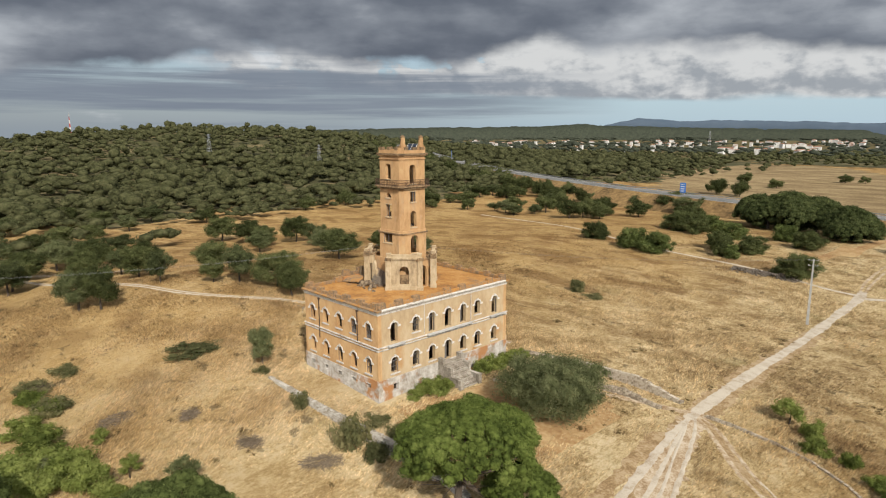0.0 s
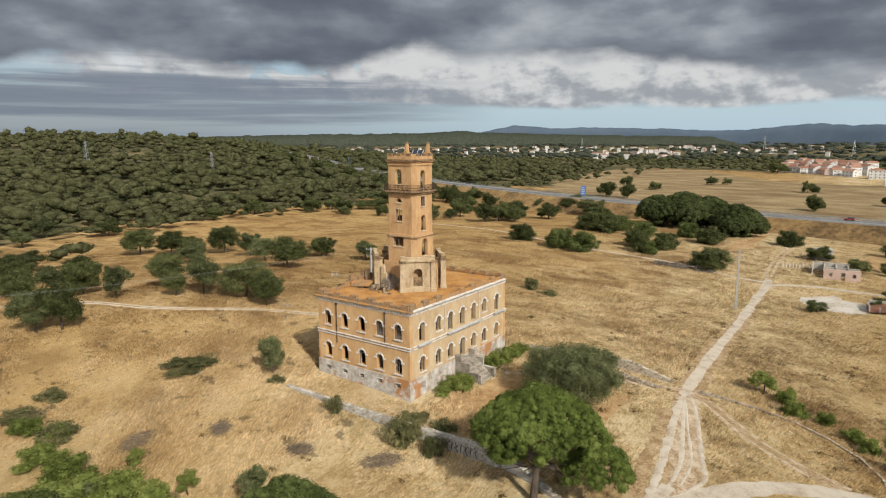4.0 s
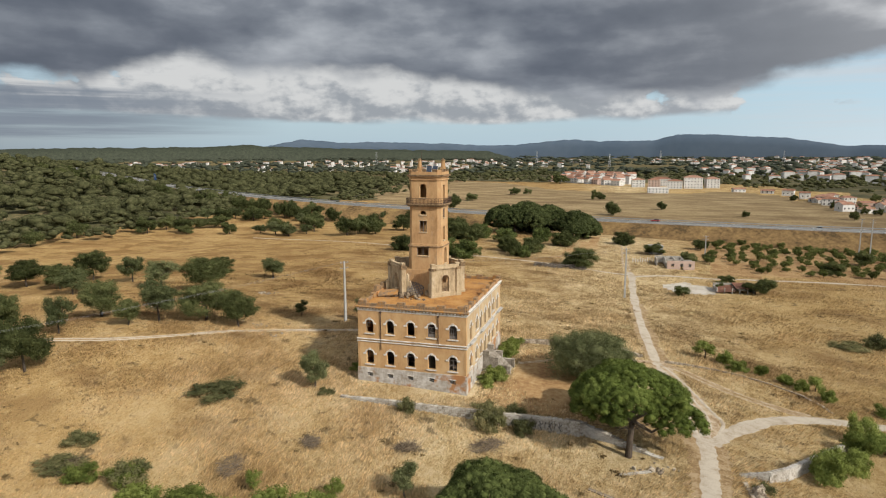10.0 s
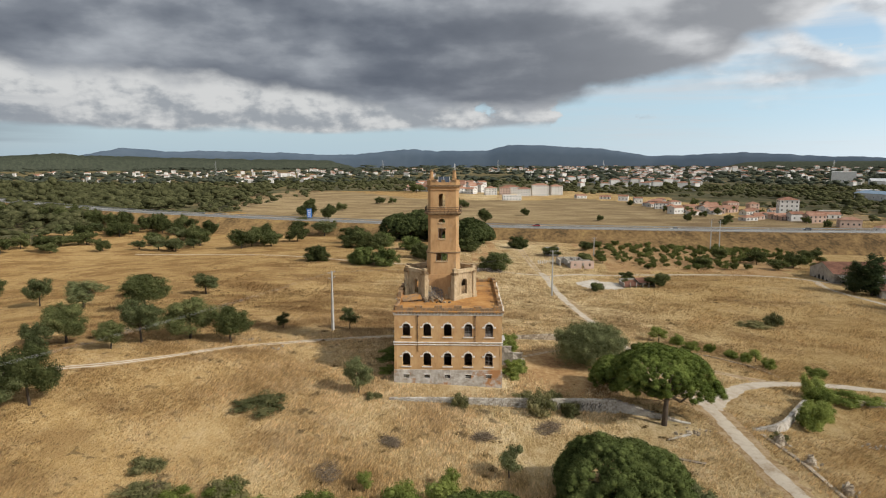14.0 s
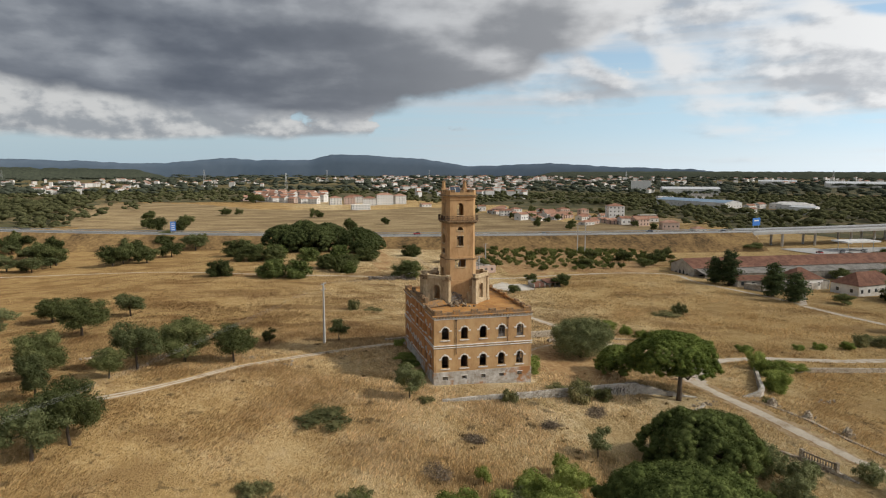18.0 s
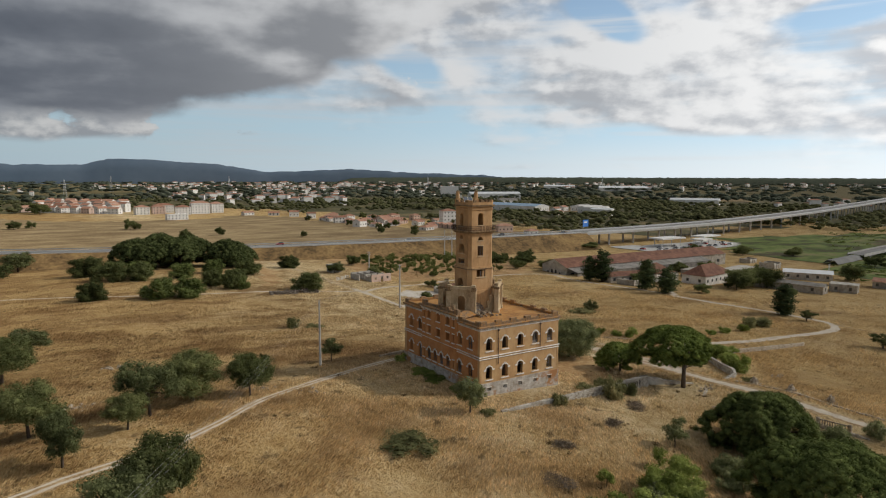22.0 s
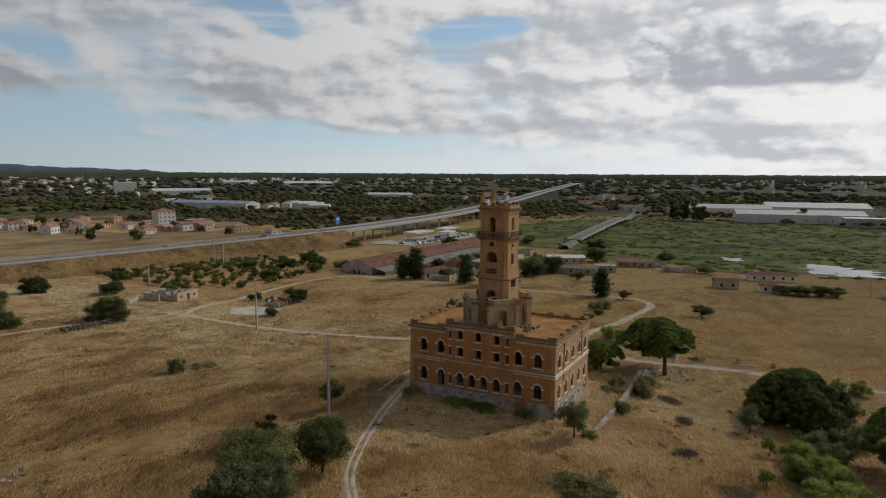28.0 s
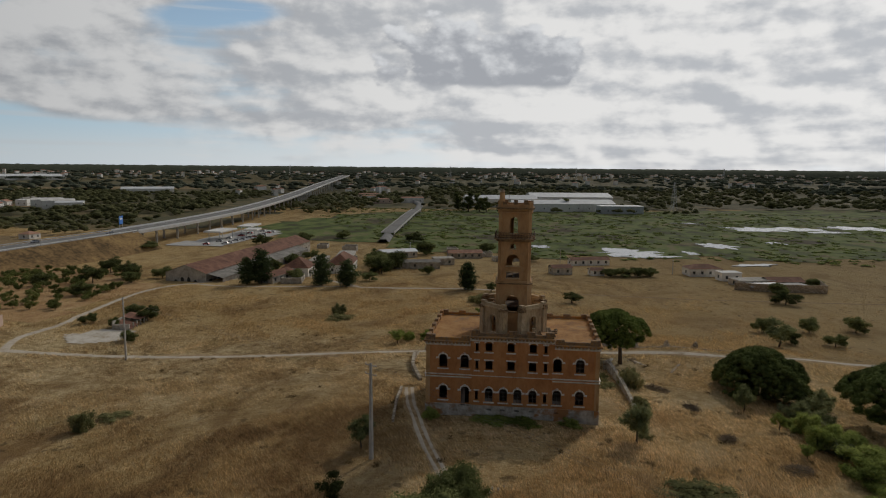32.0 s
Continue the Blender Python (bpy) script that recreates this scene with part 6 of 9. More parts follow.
# stone pines: umbrella crowns on bare forked trunks
def umbrella(seed, w, h, crown, second=(), n=34, leaves=None, off=(0, 0)):
    """A dome of small dense tufts that gather into boughs, flat or ragged underneath."""
    rng = np.random.default_rng(seed)
    rr = random.Random(seed)
    puffs = []

    def dome(cx, cy, z0, wide, tall, count, phase):
        for i in range(count):
            q = math.sqrt((i + 0.5) / count)
            a = i * 2.39996 + rng.uniform(-0.12, 0.12)
            edge = 1 + 0.10 * math.sin(3 * a + phase) + 0.07 * math.sin(5 * a + 2 * phase) + 0.05 * math.sin(9 * a)
            r = wide * rng.uniform(0.62, 1.0) / math.sqrt(count)
            x, y = math.cos(a) * q * (wide / 2 - r * 0.6) * edge, math.sin(a) * q * (wide / 2 - r * 0.6) * edge
            swell = noise.noise(Vector((x * 0.42 + seed, y * 0.42, phase))) * 0.16 * tall
            z = z0 + tall * 0.86 * math.sqrt(max(0.0, 1 - q * q * 0.94)) + swell - r * 0.3
            puffs.append((cx + x, cy + y, z, r, r, r * 0.8))

    dome(off[0], off[1], h - crown, w, crown, n, 1.3)
    for i in range(n // 4):
        a, q = i * 2.1, rng.uniform(0.35, 0.98)
        r = w * 0.85 / math.sqrt(n)
        puffs.append((off[0] + math.cos(a) * q * (w / 2 - r), off[1] + math.sin(a) * q * (w / 2 - r), h - crown + rng.uniform(-0.2, 0.35) * (1.0 - q) * crown - r * 0.1, r, r, r * 0.55))
    for k, (dx, dy, dz, s) in enumerate(second):
        dome(dx, dy, dz, w * s, crown * 0.62 * (0.6 + s), max(8, int(n * s * s * 1.15)), 2.0 + k)
    crown_me = fast_mesh("crown", cloud_parts(rng, puffs, 52.0 if not leaves else 12.0, 0.085 if not leaves else 0.2, 0.86, ico=(ICO1_V, ICO1_F), up=0.5, ragged=0.12), leaves or PINE)
    g = Geo()
    f = Vector((0.3, 0.2, h * 0.42))
    g.tube([(0, 0, -0.5), (0.15, 0.1, h * 0.2), tuple(f)], [w * 0.034, w * 0.027, w * 0.024], 8)
    for i in range(9):
        p = Vector(puffs[int(i * (n - 1) / 8)][:3])
        m = f.lerp(p, 0.55) - Vector((0, 0, 0.05 * h))
        g.tube([tuple(f), tuple(m), tuple(p)], [w * 0.016, w * 0.010, w * 0.004], 5)
    for dx, dy, dz, s in second:
        g.tube([tuple(f), (dx * 0.5, dy * 0.5, dz), (dx, dy, dz + 1)], [w * 0.018, w * 0.012, w * 0.006], 6)
    for i in range(14):
        a = rr.uniform(0, 6.28)
        g.tube([(f.x * 0.6, f.y * 0.6, h * rr.uniform(0.28, 0.45)), (math.cos(a) * w * rr.uniform(0.2, 0.36), math.sin(a) * w * rr.uniform(0.2, 0.36), h * rr.uniform(0.35, 0.5))], [0.06, 0.015], 4)
    return crown_me, g.mesh("trunk", BARK, True)


def pine(x, y, label, crown_me, trunk_me, s=1.0, rz=0.0):
    ob = thing("stone_pine", label, "tree", Matrix.LocRotScale((x, y, ground_z(x, y) - 0.1), Euler((0, 0, rz)), (s, s, s)))
    part("crown", crown_me, None, ob)
    part("trunk", trunk_me, None, ob)
    return ob


pine(31.4, -21.5, "umbrella-shaped stone pine with a forked bare trunk", *umbrella(101, 13.8, 11.6, 5.6, ((5.4, 3.2, 3.0, 0.56), (-4.6, 0.6, 4.6, 0.4)), 340, off=(-0.4, 1.8)))
pine(27.2, -10.0, "smaller stone pine beside an umbrella-shaped one", *umbrella(105, 8.6, 6.6, 4.6, ((-2.2, 1.6, 1.0, 0.5),), 150))
LOWPINE = umbrella(102, 15.6, 9.4, 8.2, ((4.5, 2.5, 0.6, 0.55), (-4.0, -3.5, 0.4, 0.5)), 360)
LOWPINE[0].materials[0] = DEEPPINE
pine(19.6, -44.1, "broad low stone pine with a dense crown", *LOWPINE)
SLOPEPINE = umbrella(103, 15, 10.0, 6.0, (), 340)
SLOPEPINE[0].materials[0] = MIDPINE
pine(6.3, -60.6, "green stone pine crown on the slope", *SLOPEPINE, 1.18)
FARPINE = umbrella(104, 20, 13, 10.5, (), 170, DARKPINE)
for x, y, s in ((-31, 226, 1.12), (-20, 230, 1.26), (-9, 226, 1.16), (-25, 219, 1.0), (-14, 218, 1.04), (6, 213, 1.02), (11, 207, 0.8), (7, 202, 0.62)):
    pine(x, y, "dark stone pine in a dense clump", *FARPINE, s, x)


def cypress(seed, w, h):
    rng = np.random.default_rng(seed)
    puffs = []
    for i in range(15):
        z = (i + 0.6) / 15
        r = w * 0.5 * (0.35 + 0.65 * math.sin(math.pi * min(1, z * 0.8 + 0.18))) * rng.uniform(0.65, 0.95)
        a = i * 2.4
        puffs.append((math.cos(a) * r * 0.45, math.sin(a) * r * 0.45, h * (0.08 + 0.86 * z), r * 0.75, r * 0.75, h * 0.085))
    return fast_mesh("crown", cloud_parts(rng, puffs, 9.0, 0.26), DARKCY), Geo().tube([(0, 0, -0.3), (0, 0, h * 0.5)], [w * 0.04, w * 0.02], 6).mesh("trunk", BARK)


CYP = [cypress(i, 7, 13) for i in (5, 6)]
for i, (x, y, w, h) in enumerate(((136, 99.6, 10, 14), (133, 104, 8, 11), (135, 75, 9, 12.5), (134.8, 65, 9.5, 10.5), (134.5, 19, 8.4, 10.5))):
    ob = thing("cypress_tree", "tall dark cypress at the field's edge", "tree", Matrix.LocRotScale((x, y, ground_z(x, y) - 0.1), Euler((0, 0, i)), (w / 7, w / 7, h / 13)))
    part("crown", CYP[i % 2][0], None, ob)
    part("trunk", CYP[i % 2][1], None, ob)

# olive grove, orchard and scattered field trees
for i in range(74):
    u, v = TREE_RNG.random(), TREE_RNG.random()
    x, y = -95 - 150 * u + 35 * v, 165 + 150 * v + 30 * u
    if noise.noise(Vector((x * 0.02, y * 0.02, 7))) < -0.18:
        continue
    w = TREE_RNG.uniform(7, 13)
    plant((FAROAK + OLIVES[:1])[i % 4], x, y, w, w * TREE_RNG.uniform(0.65, 0.85), "trees of the grove")
for r in range(14):
    for c in range(18):
        x, y = 57 + c * 5.4 + r * 1.2 + TREE_RNG.uniform(-1.6, 1.6), 136 + r * 7.2 + c * 0.9 + TREE_RNG.uniform(-1.8, 1.8)
        if TREE_RNG.random() < 0.16 or (x > 118 and y < 165) or (x < 70 and y < 150) or y > 226:
            continue
        w = TREE_RNG.uniform(2.6, 4.4)
        plant(ORCH[(r + c) % 3], x, y, w, w * TREE_RNG.uniform(0.66, 0.84), "orchard trees")
for x, y, w, h in ((19, 380, 13, 10.5), (-1, 532, 10, 10), (-68, 845, 25, 15), (-88, 580, 13, 8), (-104, 392, 14, 12), (-121, 395, 14, 12.5), (5, 530, 7, 6.8), (30, 250, 2.6, 7), (-201, 260, 14, 9), (-202, 195, 12, 9), (-220, 202, 10, 8), (-219, 186, 12, 9), (-240, 160, 12, 9), (-236, 130, 11, 8), (-228, 70, 10, 8), (60, 190, 8, 5), (40, 165, 8, 5), (52, 150, 7, 4.5), (100, 148, 8, 5), (128, 165, 9, 7), (140, 158, 10, 7), (118, 178, 8, 6), (158, 178, 10, 7), (67, 104, 7, 4.5), (58, 108, 3.4, 3.2), (46, 96, 5, 3), (72, 111, 6, 4), (61, 118, 5, 3), (-75, 590, 9, 7), (55, 440, 9, 7), (110, 395, 6, 5), (-110, 480, 12, 8), (-150, 520, 14, 9), (-135, 430, 12, 9), (150, 60, 7, 4), (148, 90, 8, 5)):
    plant(FAROAK[TREE_RNG.randrange(3)], x, y, w, h)

# woods: thousands of far trees as one mass each
FOREST = leaf("woodland_leaves", (0.052, 0.056, 0.028), (0.125, 0.130, 0.060), (0.225, 0.220, 0.112), 0, 0.9, space="World", speckle=0.45, speckle_scale=0.32)
# far leaves are greyer and paler: distance haze is in their colour
FARWOOD = leaf("haze_paled_woodland", (0.061, 0.073, 0.055), (0.105, 0.121, 0.088), (0.165, 0.176, 0.123), 0, space="World", speckle=0.4, speckle_scale=0.08)


def woods(name, spots, leaf_n, material, label, seed, leaf_w=0.075, lumps=3):
    """spots: x, y, width, height rows. Each tree is lobes of leaf quads round low-poly cores."""
    rng = np.random.default_rng(seed)
    quads, cv, cf, n = [], [], [], 0
    for x, y, w, h in spots:
        z = ground_z(x, y)
        for k in range(lumps):
            a = rng.uniform(0, 6.28)
            o = w * 0.24 * (k > 0)
            c = np.array([x + o * math.cos(a + k * 2.1), y + o * math.sin(a + k * 2.1), z + h * (0.66 if k == 0 else rng.uniform(0.42, 0.6))])
            rad = np.array([w, w, h * 0.62]) * (0.36 if k == 0 else rng.uniform(0.22, 0.32))
            cv.append(ICO1_V * rad * rng.uniform(0.75, 1.0, (12 if len(ICO1_V) == 12 else len(ICO1_V), 1)) + c)
            cf.append(ICO1_F + n)
            n += len(ICO1_V)
            d = rng.normal(size=(leaf_n, 3))
            d[:, 2] = np.abs(d[:, 2]) * 0.9 - 0.2
            d /= np.linalg.norm(d, axis=1)[:, None]
            p = c + d * rad * rng.uniform(0.9, 1.15, (leaf_n, 1))
            t = np.cross(d + rng.normal(size=(leaf_n, 3)) * 0.5, rng.normal(size=(leaf_n, 3)))
            t /= np.linalg.norm(t, axis=1)[:, None]
            b = np.cross(d, t)
            s = w * leaf_w * rng.uniform(0.6, 1.3, (leaf_n, 1))
            quads.append(np.stack([p - t * s, p - b * s * 0.7, p + t * s, p + b * s * 0.7], 1))
    q = np.concatenate(quads)
    me = fast_mesh(name, [(q.reshape(-1, 3), np.arange(len(q) * 4).reshape(-1, 4)), (np.concatenate(cv), np.concatenate(cf))], material)
    return tagged(new(name, me), label, "woodland", kind="stuff")


WR = random.Random(9)


spots = []
while len(spots) < 8000:
    d = 250 + 780 * WR.random() ** 1.35
    x, y = -d, WR.uniform(-420, 760)
    edge = -262 + 22 * noise.noise(Vector((y * 0.02, 3, 0))) + (60 if y < -60 else 0)
    if x > edge or (noise.noise(Vector((x * 0.014, y * 0.014, 1))) < -0.48):
        continue
    w = WR.choice((WR.uniform(5, 9), WR.uniform(9, 16), WR.uniform(11, 17)))
    spots.append((x, y, w * (1.35 if WR.random() < 0.2 else 1.0), w * WR.uniform(0.5, 0.95) * (1.6 if WR.random() < 0.06 else 1.0)))
for _ in range(150):
    x, y = WR.uniform(-262, -125), WR.uniform(-170, 30)
    if noise.noise(Vector((x * 0.03, y * 0.03, 2))) > -0.15 and x + y < -130:
        w = WR.uniform(7, 12)
        spots.append((x, y, w, w * WR.uniform(0.65, 0.9)))
for _ in range(150):
    y = WR.uniform(-70, 330)
    x = WR.uniform(-280, -222) - 0.04 * max(0, y - 150)
    w = WR.uniform(6, 11)
    spots.append((x, y, w, w * WR.uniform(0.65, 0.9)))
woods("west_woods", [q for q in spots if q[0] > -440], 40, FOREST, "dense green woodland of pines and oaks", 1, 0.038)
woods("hill_woods", [q for q in spots if q[0] <= -440], 9, FOREST, "wooded hill of pines and oaks", 4, 0.06, 2)
spots = []


def scatter(count, x0, x1, y0, y1, wide, test):
    """Add that many trees inside a box where test allows them."""
    left, tries = count, 0
    while left and tries < count * 30:
        tries += 1
        x, y = WR.uniform(x0, x1), WR.uniform(y0, y1)
        if test(x, y):
            w = WR.uniform(*wide)
            spots.append((x, y, w, w * WR.uniform(0.6, 0.82)))
            left -= 1


def gap(x, y, s, k, low):
    return noise.noise(Vector((x * s, y * s, k))) < low


scatter(900, -700, -165, 380, 1100, (8, 14), lambda x, y: x < -165 - 0.25 * (y - 330) and not gap(x, y, 0.009, 8, -0.35))
scatter(70, -285, -190, 440, 860, (7, 13), lambda x, y: x < -168 - 0.06 * (y - 420) and not gap(x, y, 0.02, 6, -0.1))
scatter(170, 150, 430, 690, 900, (7, 13), lambda x, y: x + 0.45 * (y - 700) > 195 and not gap(x, y, 0.012, 9, -0.2))
scatter(900, -400, 420, 865, 1400, (9, 16), lambda x, y: not gap(x, y, 0.008, 8, -0.25))
scatter(1500, 310, 980, 270, 1000, (8, 15), lambda x, y: y > 262 + 0.19 * (x - 250) + 16 and not (480 < x < 590 and 460 < y < 700) and not (x < 380 and y > 440) and not gap(x, y, 0.010, 4, -0.22) and not (700 < x < 830 and y > 960))
scatter(350, 430, 1000, 150, 300, (7, 13), lambda x, y: y < 262 + 0.19 * (x - 250) - 22 and y > 190 - 0.05 * (x - 430) and x > 520)
scatter(1500, 640, 1400, -950, 200, (9, 17), lambda x, y: not gap(x, y, 0.007, 5, -0.3) and not (x < 870 and -140 < y < 70) and x > 690 - 0.3 * min(0, y + 100) * 0.2)
scatter(60, 590, 700, -200, 120, (7, 12), lambda x, y: not (605 < x < 690 and -125 < y < 15))
scatter(320, 300, 560, 275, 560, (5, 11), lambda x, y: y > 262 + 0.19 * (x - 250) + 20 and not (480 < x < 590 and 460 < y < 560) and not gap(x, y, 0.02, 14, -0.15))
# dry fields and yards left open between the valley's woods
OPEN_GROUND = ((985, 885, 150, 110), (1090, 780, 170, 120), (310, 440, 40, 60), (600, 800, 130, 40), (560, 585, 85, 36))
spots = [q for q in spots if all(((q[0] - cx) / rx) ** 2 + ((q[1] - cy) / ry) ** 2 > 1 + 0.5 * noise.noise(Vector((q[0] * 0.02, q[1] * 0.02, 5))) for cx, cy, rx, ry in OPEN_GROUND) or WR.random() < 0.12]
woods("valley_woods", spots, 8, FOREST, "dark woodland across the valley", 2)
spots = []
for i in range(6500):
    r = 1150 * math.exp(1.42 * WR.random())
    a = WR.uniform(-math.radians(125), math.radians(125))
    x, y = r * math.sin(a), r * math.cos(a)
    if noise.noise(Vector((x * 0.0022, y * 0.0022, 6))) < -0.22:
        continue
    w = r * WR.uniform(0.012, 0.026)
    spots.append((x, y, w, WR.uniform(9, 15) * (1 + r / 9000)))
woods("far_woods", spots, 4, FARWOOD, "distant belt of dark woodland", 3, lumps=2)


# ---- land cover: sheets a little above the ground ----
def patch(name, outline, material, label, lift=0.12, step=14.0, category="field"):
    """A sheet over the ground inside an outline, with a ragged edge."""
    xs, ys = [p[0] for p in outline], [p[1] for p in outline]
    nx, ny = int((max(xs) - min(xs)) / step) + 2, int((max(ys) - min(ys)) / step) + 2
    n = len(outline)

    def inside(x, y):
        c = False
        for i in range(n):
            (xa, ya), (xb, yb) = outline[i], outline[(i + 1) % n]
            if (ya > y) != (yb > y) and x < (xb - xa) * (y - ya) / (yb - ya) + xa:
                c = not c
        return c

    g, idx = Geo(), {}
    for i in range(nx):
        for j in range(ny):
            x, y = min(xs) + i * step, min(ys) + j * step
            w = noise.noise(Vector((x * 0.03, y * 0.03, 2))) * step * 1.2
            if not inside(x + step / 2 + w, y + step / 2 - w):
                continue
            q = []
            for a, b in ((i, j), (i + 1, j), (i + 1, j + 1), (i, j + 1)):
                if (a, b) not in idx:
                    px, py = min(xs) + a * step, min(ys) + b * step
                    px += noise.noise(Vector((px * 0.05, py * 0.05, 9))) * step * 0.6
                    py += noise.noise(Vector((px * 0.05, py * 0.05, 19))) * step * 0.6
                    idx[(a, b)] = len(g.v)
                    g.v.append((px, py, ground_z(px, py) + lift))
                q.append(idx[(a, b)])
            g.f.append(tuple(q))
    return tagged(part(name, g, material, smooth=True), label, category, kind="structure")


MEADOW = mat("wet_green_meadow", [(0.26, (0.062, 0.062, 0.028)), (0.38, (0.078, 0.100, 0.030)), (0.50, (0.118, 0.155, 0.042)), (0.62, (0.155, 0.182, 0.057)), (0.76, (0.20, 0.17, 0.085))], 0.02, 0.95, 0.3, space="World", speckle=0.8, speckle_scale=0.06, vary=0, stain=((0.075, 0.062, 0.036), 0.55, 0.62), stain_scale=0.02, stretch=(0.75, 1.0, 1), spec=0.08)
SCRUBLAND = mat("woodland_floor", [(0.28, (0.060, 0.062, 0.031)), (0.52, (0.105, 0.098, 0.050)), (0.70, (0.23, 0.175, 0.090))], 0.02, 0.95, 0.6, space="World", speckle=0.4, speckle_scale=0.25, vary=0, spec=0.1)
PLOUGH = mat("brown_stubble_field", [(0.3, (0.165, 0.112, 0.058)), (0.45, (0.235, 0.168, 0.088)), (0.58, (0.31, 0.232, 0.125)), (0.74, (0.40, 0.31, 0.175))], 0.03, 0.95, 0.4, space="World", speckle=0.4, speckle_scale=0.5, vary=0, stretch=(1, 1.6, 1), spec=0.1)
REDSOIL = mat("bare_reddish_soil", [(0.3, (0.26, 0.15, 0.07)), (0.5, (0.38, 0.24, 0.115)), (0.7, (0.50, 0.36, 0.19))], 0.12, 0.95, 0.6, space="World", speckle=0.4, speckle_scale=1.2, vary=0, spec=0.1)
WATER = mat("marsh_water", [(0.3, (0.05, 0.06, 0.06)), (0.7, (0.08, 0.09, 0.085))], 0.2, 0.14, 0.05, space="World", vary=0, spec=0.5)
patch("meadow", [(248, 40), (262, -60), (275, -330), (560, -420), (760, -420), (660, -150), (640, 40), (560, 160), (420, 215), (330, 195), (300, 120)], MEADOW, "flat green marsh meadow beside the river", 0.2)
patch("woodland_floor", [(-262, -130), (-255, 60), (-262, 180), (-232, 250), (-262, 340), (-220, 420), (-170, 470), (-250, 900), (-900, 1000), (-1150, 500), (-1150, -300), (-700, -600), (-300, -420)], SCRUBLAND, "dark scrubby woodland floor", 0.15, 22.0)
patch("valley_scrub", [(330, 260), (420, 250), (640, 300), (1500, 560), (1700, 1900), (200, 2000), (-500, 1500), (-260, 900), (-60, 880), (180, 880), (260, 640), (330, 520)], SCRUBLAND, "dark scrub and woodland floor across the valley", 0.15, 40.0)
patch("far_bank", [(640, -420), (690, -150), (668, 40), (620, 170), (640, 300), (1500, 560), (2300, 300), (2300, -1300), (900, -1300), (560, -430)], SCRUBLAND, "dark woodland floor beyond the meadow", 0.15, 40.0)
patch("stubble_field", [(-150, 330), (-60, 300), (20, 285), (140, 262), (235, 262), (300, 330), (255, 400), (205, 470), (190, 620), (150, 690), (30, 640), (-60, 690), (-160, 850), (-262, 870), (-268, 700), (-236, 540), (-190, 440)], PLOUGH, "brown and straw-coloured stubble field", 0.3)
for cx, cy, rx, ry in OPEN_GROUND:
    ring = [(cx + rx * 0.95 * math.cos(a * 0.45) * (1 + 0.2 * math.sin(a * 1.7 + cx)), cy + ry * 0.95 * math.sin(a * 0.45) * (1 + 0.2 * math.sin(a * 2.3 + cy))) for a in range(14)]
    patch("dry_field", ring, PLOUGH, "dry tan field between the valley's woods", 0.45, 20.0)
patch("palace_yard", [(12, -11), (16, -14), (24, -13), (30, -4), (30, 8), (26, 14), (14, 12), (13.5, 4)], REDSOIL, "trodden bare earth before the palace steps", 0.05, 2.0)
patch("orchard_soil", [(60, 130), (125, 140), (165, 175), (170, 236), (60, 245), (52, 180)], REDSOIL, "bare brown soil of the orchard", 0.06, 6.0)
for i, (x, y, a, b, r) in enumerate(((280, -60, 19, 15, 0.2), (266, -72, 12, 5, 0.1), (301, -11, 5.5, 9, 0.3), (286, -98, 3.5, 9, 0.3), (325, -124, 8, 11, 0.3), (452, -190, 26, 17, -0.1), (458, -225, 22, 13, -0.2), (436, -238, 13, 8, 0.2), (474, -282, 26, 17, -0.1), (243, -120, 10, 4, 0.3), (348, -168, 6, 7, 0.2), (500, -150, 14, 4, 0.0))):
    o = []
    for k in range(90):
        t = k * math.tau / 90
        q = 1 + 0.75 * noise.noise(Vector((math.cos(t) * 1.6 + i * 7, math.sin(t) * 1.6, 0))) + 0.6 * noise.noise(Vector((math.cos(t) * 4.5 + i * 7, math.sin(t) * 4.5, 3)))
        u, v = a * q * math.cos(t), b * q * math.sin(t)
        o.append((x + v * math.cos(r) - u * math.sin(r), y + v * math.sin(r) + u * math.cos(r)))
    zz = ground_z(x, y) + 0.32
    tagged(part("pool", Geo().slab(o, zz - 0.6, zz), WATER), "shallow pool reflecting the bright sky", "water", kind="structure")

# reeds and hummocks over the marsh, thicker along its ditches
REED = leaf("marsh_reeds", (0.10, 0.125, 0.036), (0.155, 0.195, 0.055), (0.235, 0.25, 0.095), 0, space="World", speckle=0.5, speckle_scale=0.05)
reeds = []
while len(reeds) < 2600:
    x, y = WR.uniform(250, 640), WR.uniform(-400, 200)
    if abs(noise.noise(Vector((x * 0.012, y * 0.012, 5)))) > 0.13 and WR.random() < 0.72:
        continue
    if any((x - px) ** 2 + (y - py) ** 2 < 22 ** 2 for px, py in ((280, -60), (325, -124), (452, -190), (458, -225), (474, -282))) or y > 60 + (x - 250) * 0.55:
        continue
    w = WR.uniform(2.5, 8.0)
    reeds.append((x, y, w, WR.uniform(0.35, 0.9)))
woods("marsh_reeds", reeds, 5, REED, "green reeds and hummocks over the marsh", 6, 0.09, 2)

# ---- garden walls of rough stone ----
BRNG = random.Random(31)
WHITEWASH = mat("worn_whitewashed_masonry", [(0.28, (0.26, 0.22, 0.17)), (0.44, (0.45, 0.41, 0.35)), (0.64, (0.62, 0.59, 0.54))], 0.7, 0.95, 0.8, speckle=0.5, speckle_scale=4.5, vary=0.3, dist=0.12, stain=((0.25, 0.20, 0.14), 0.56, 0.70), stain_scale=0.5)


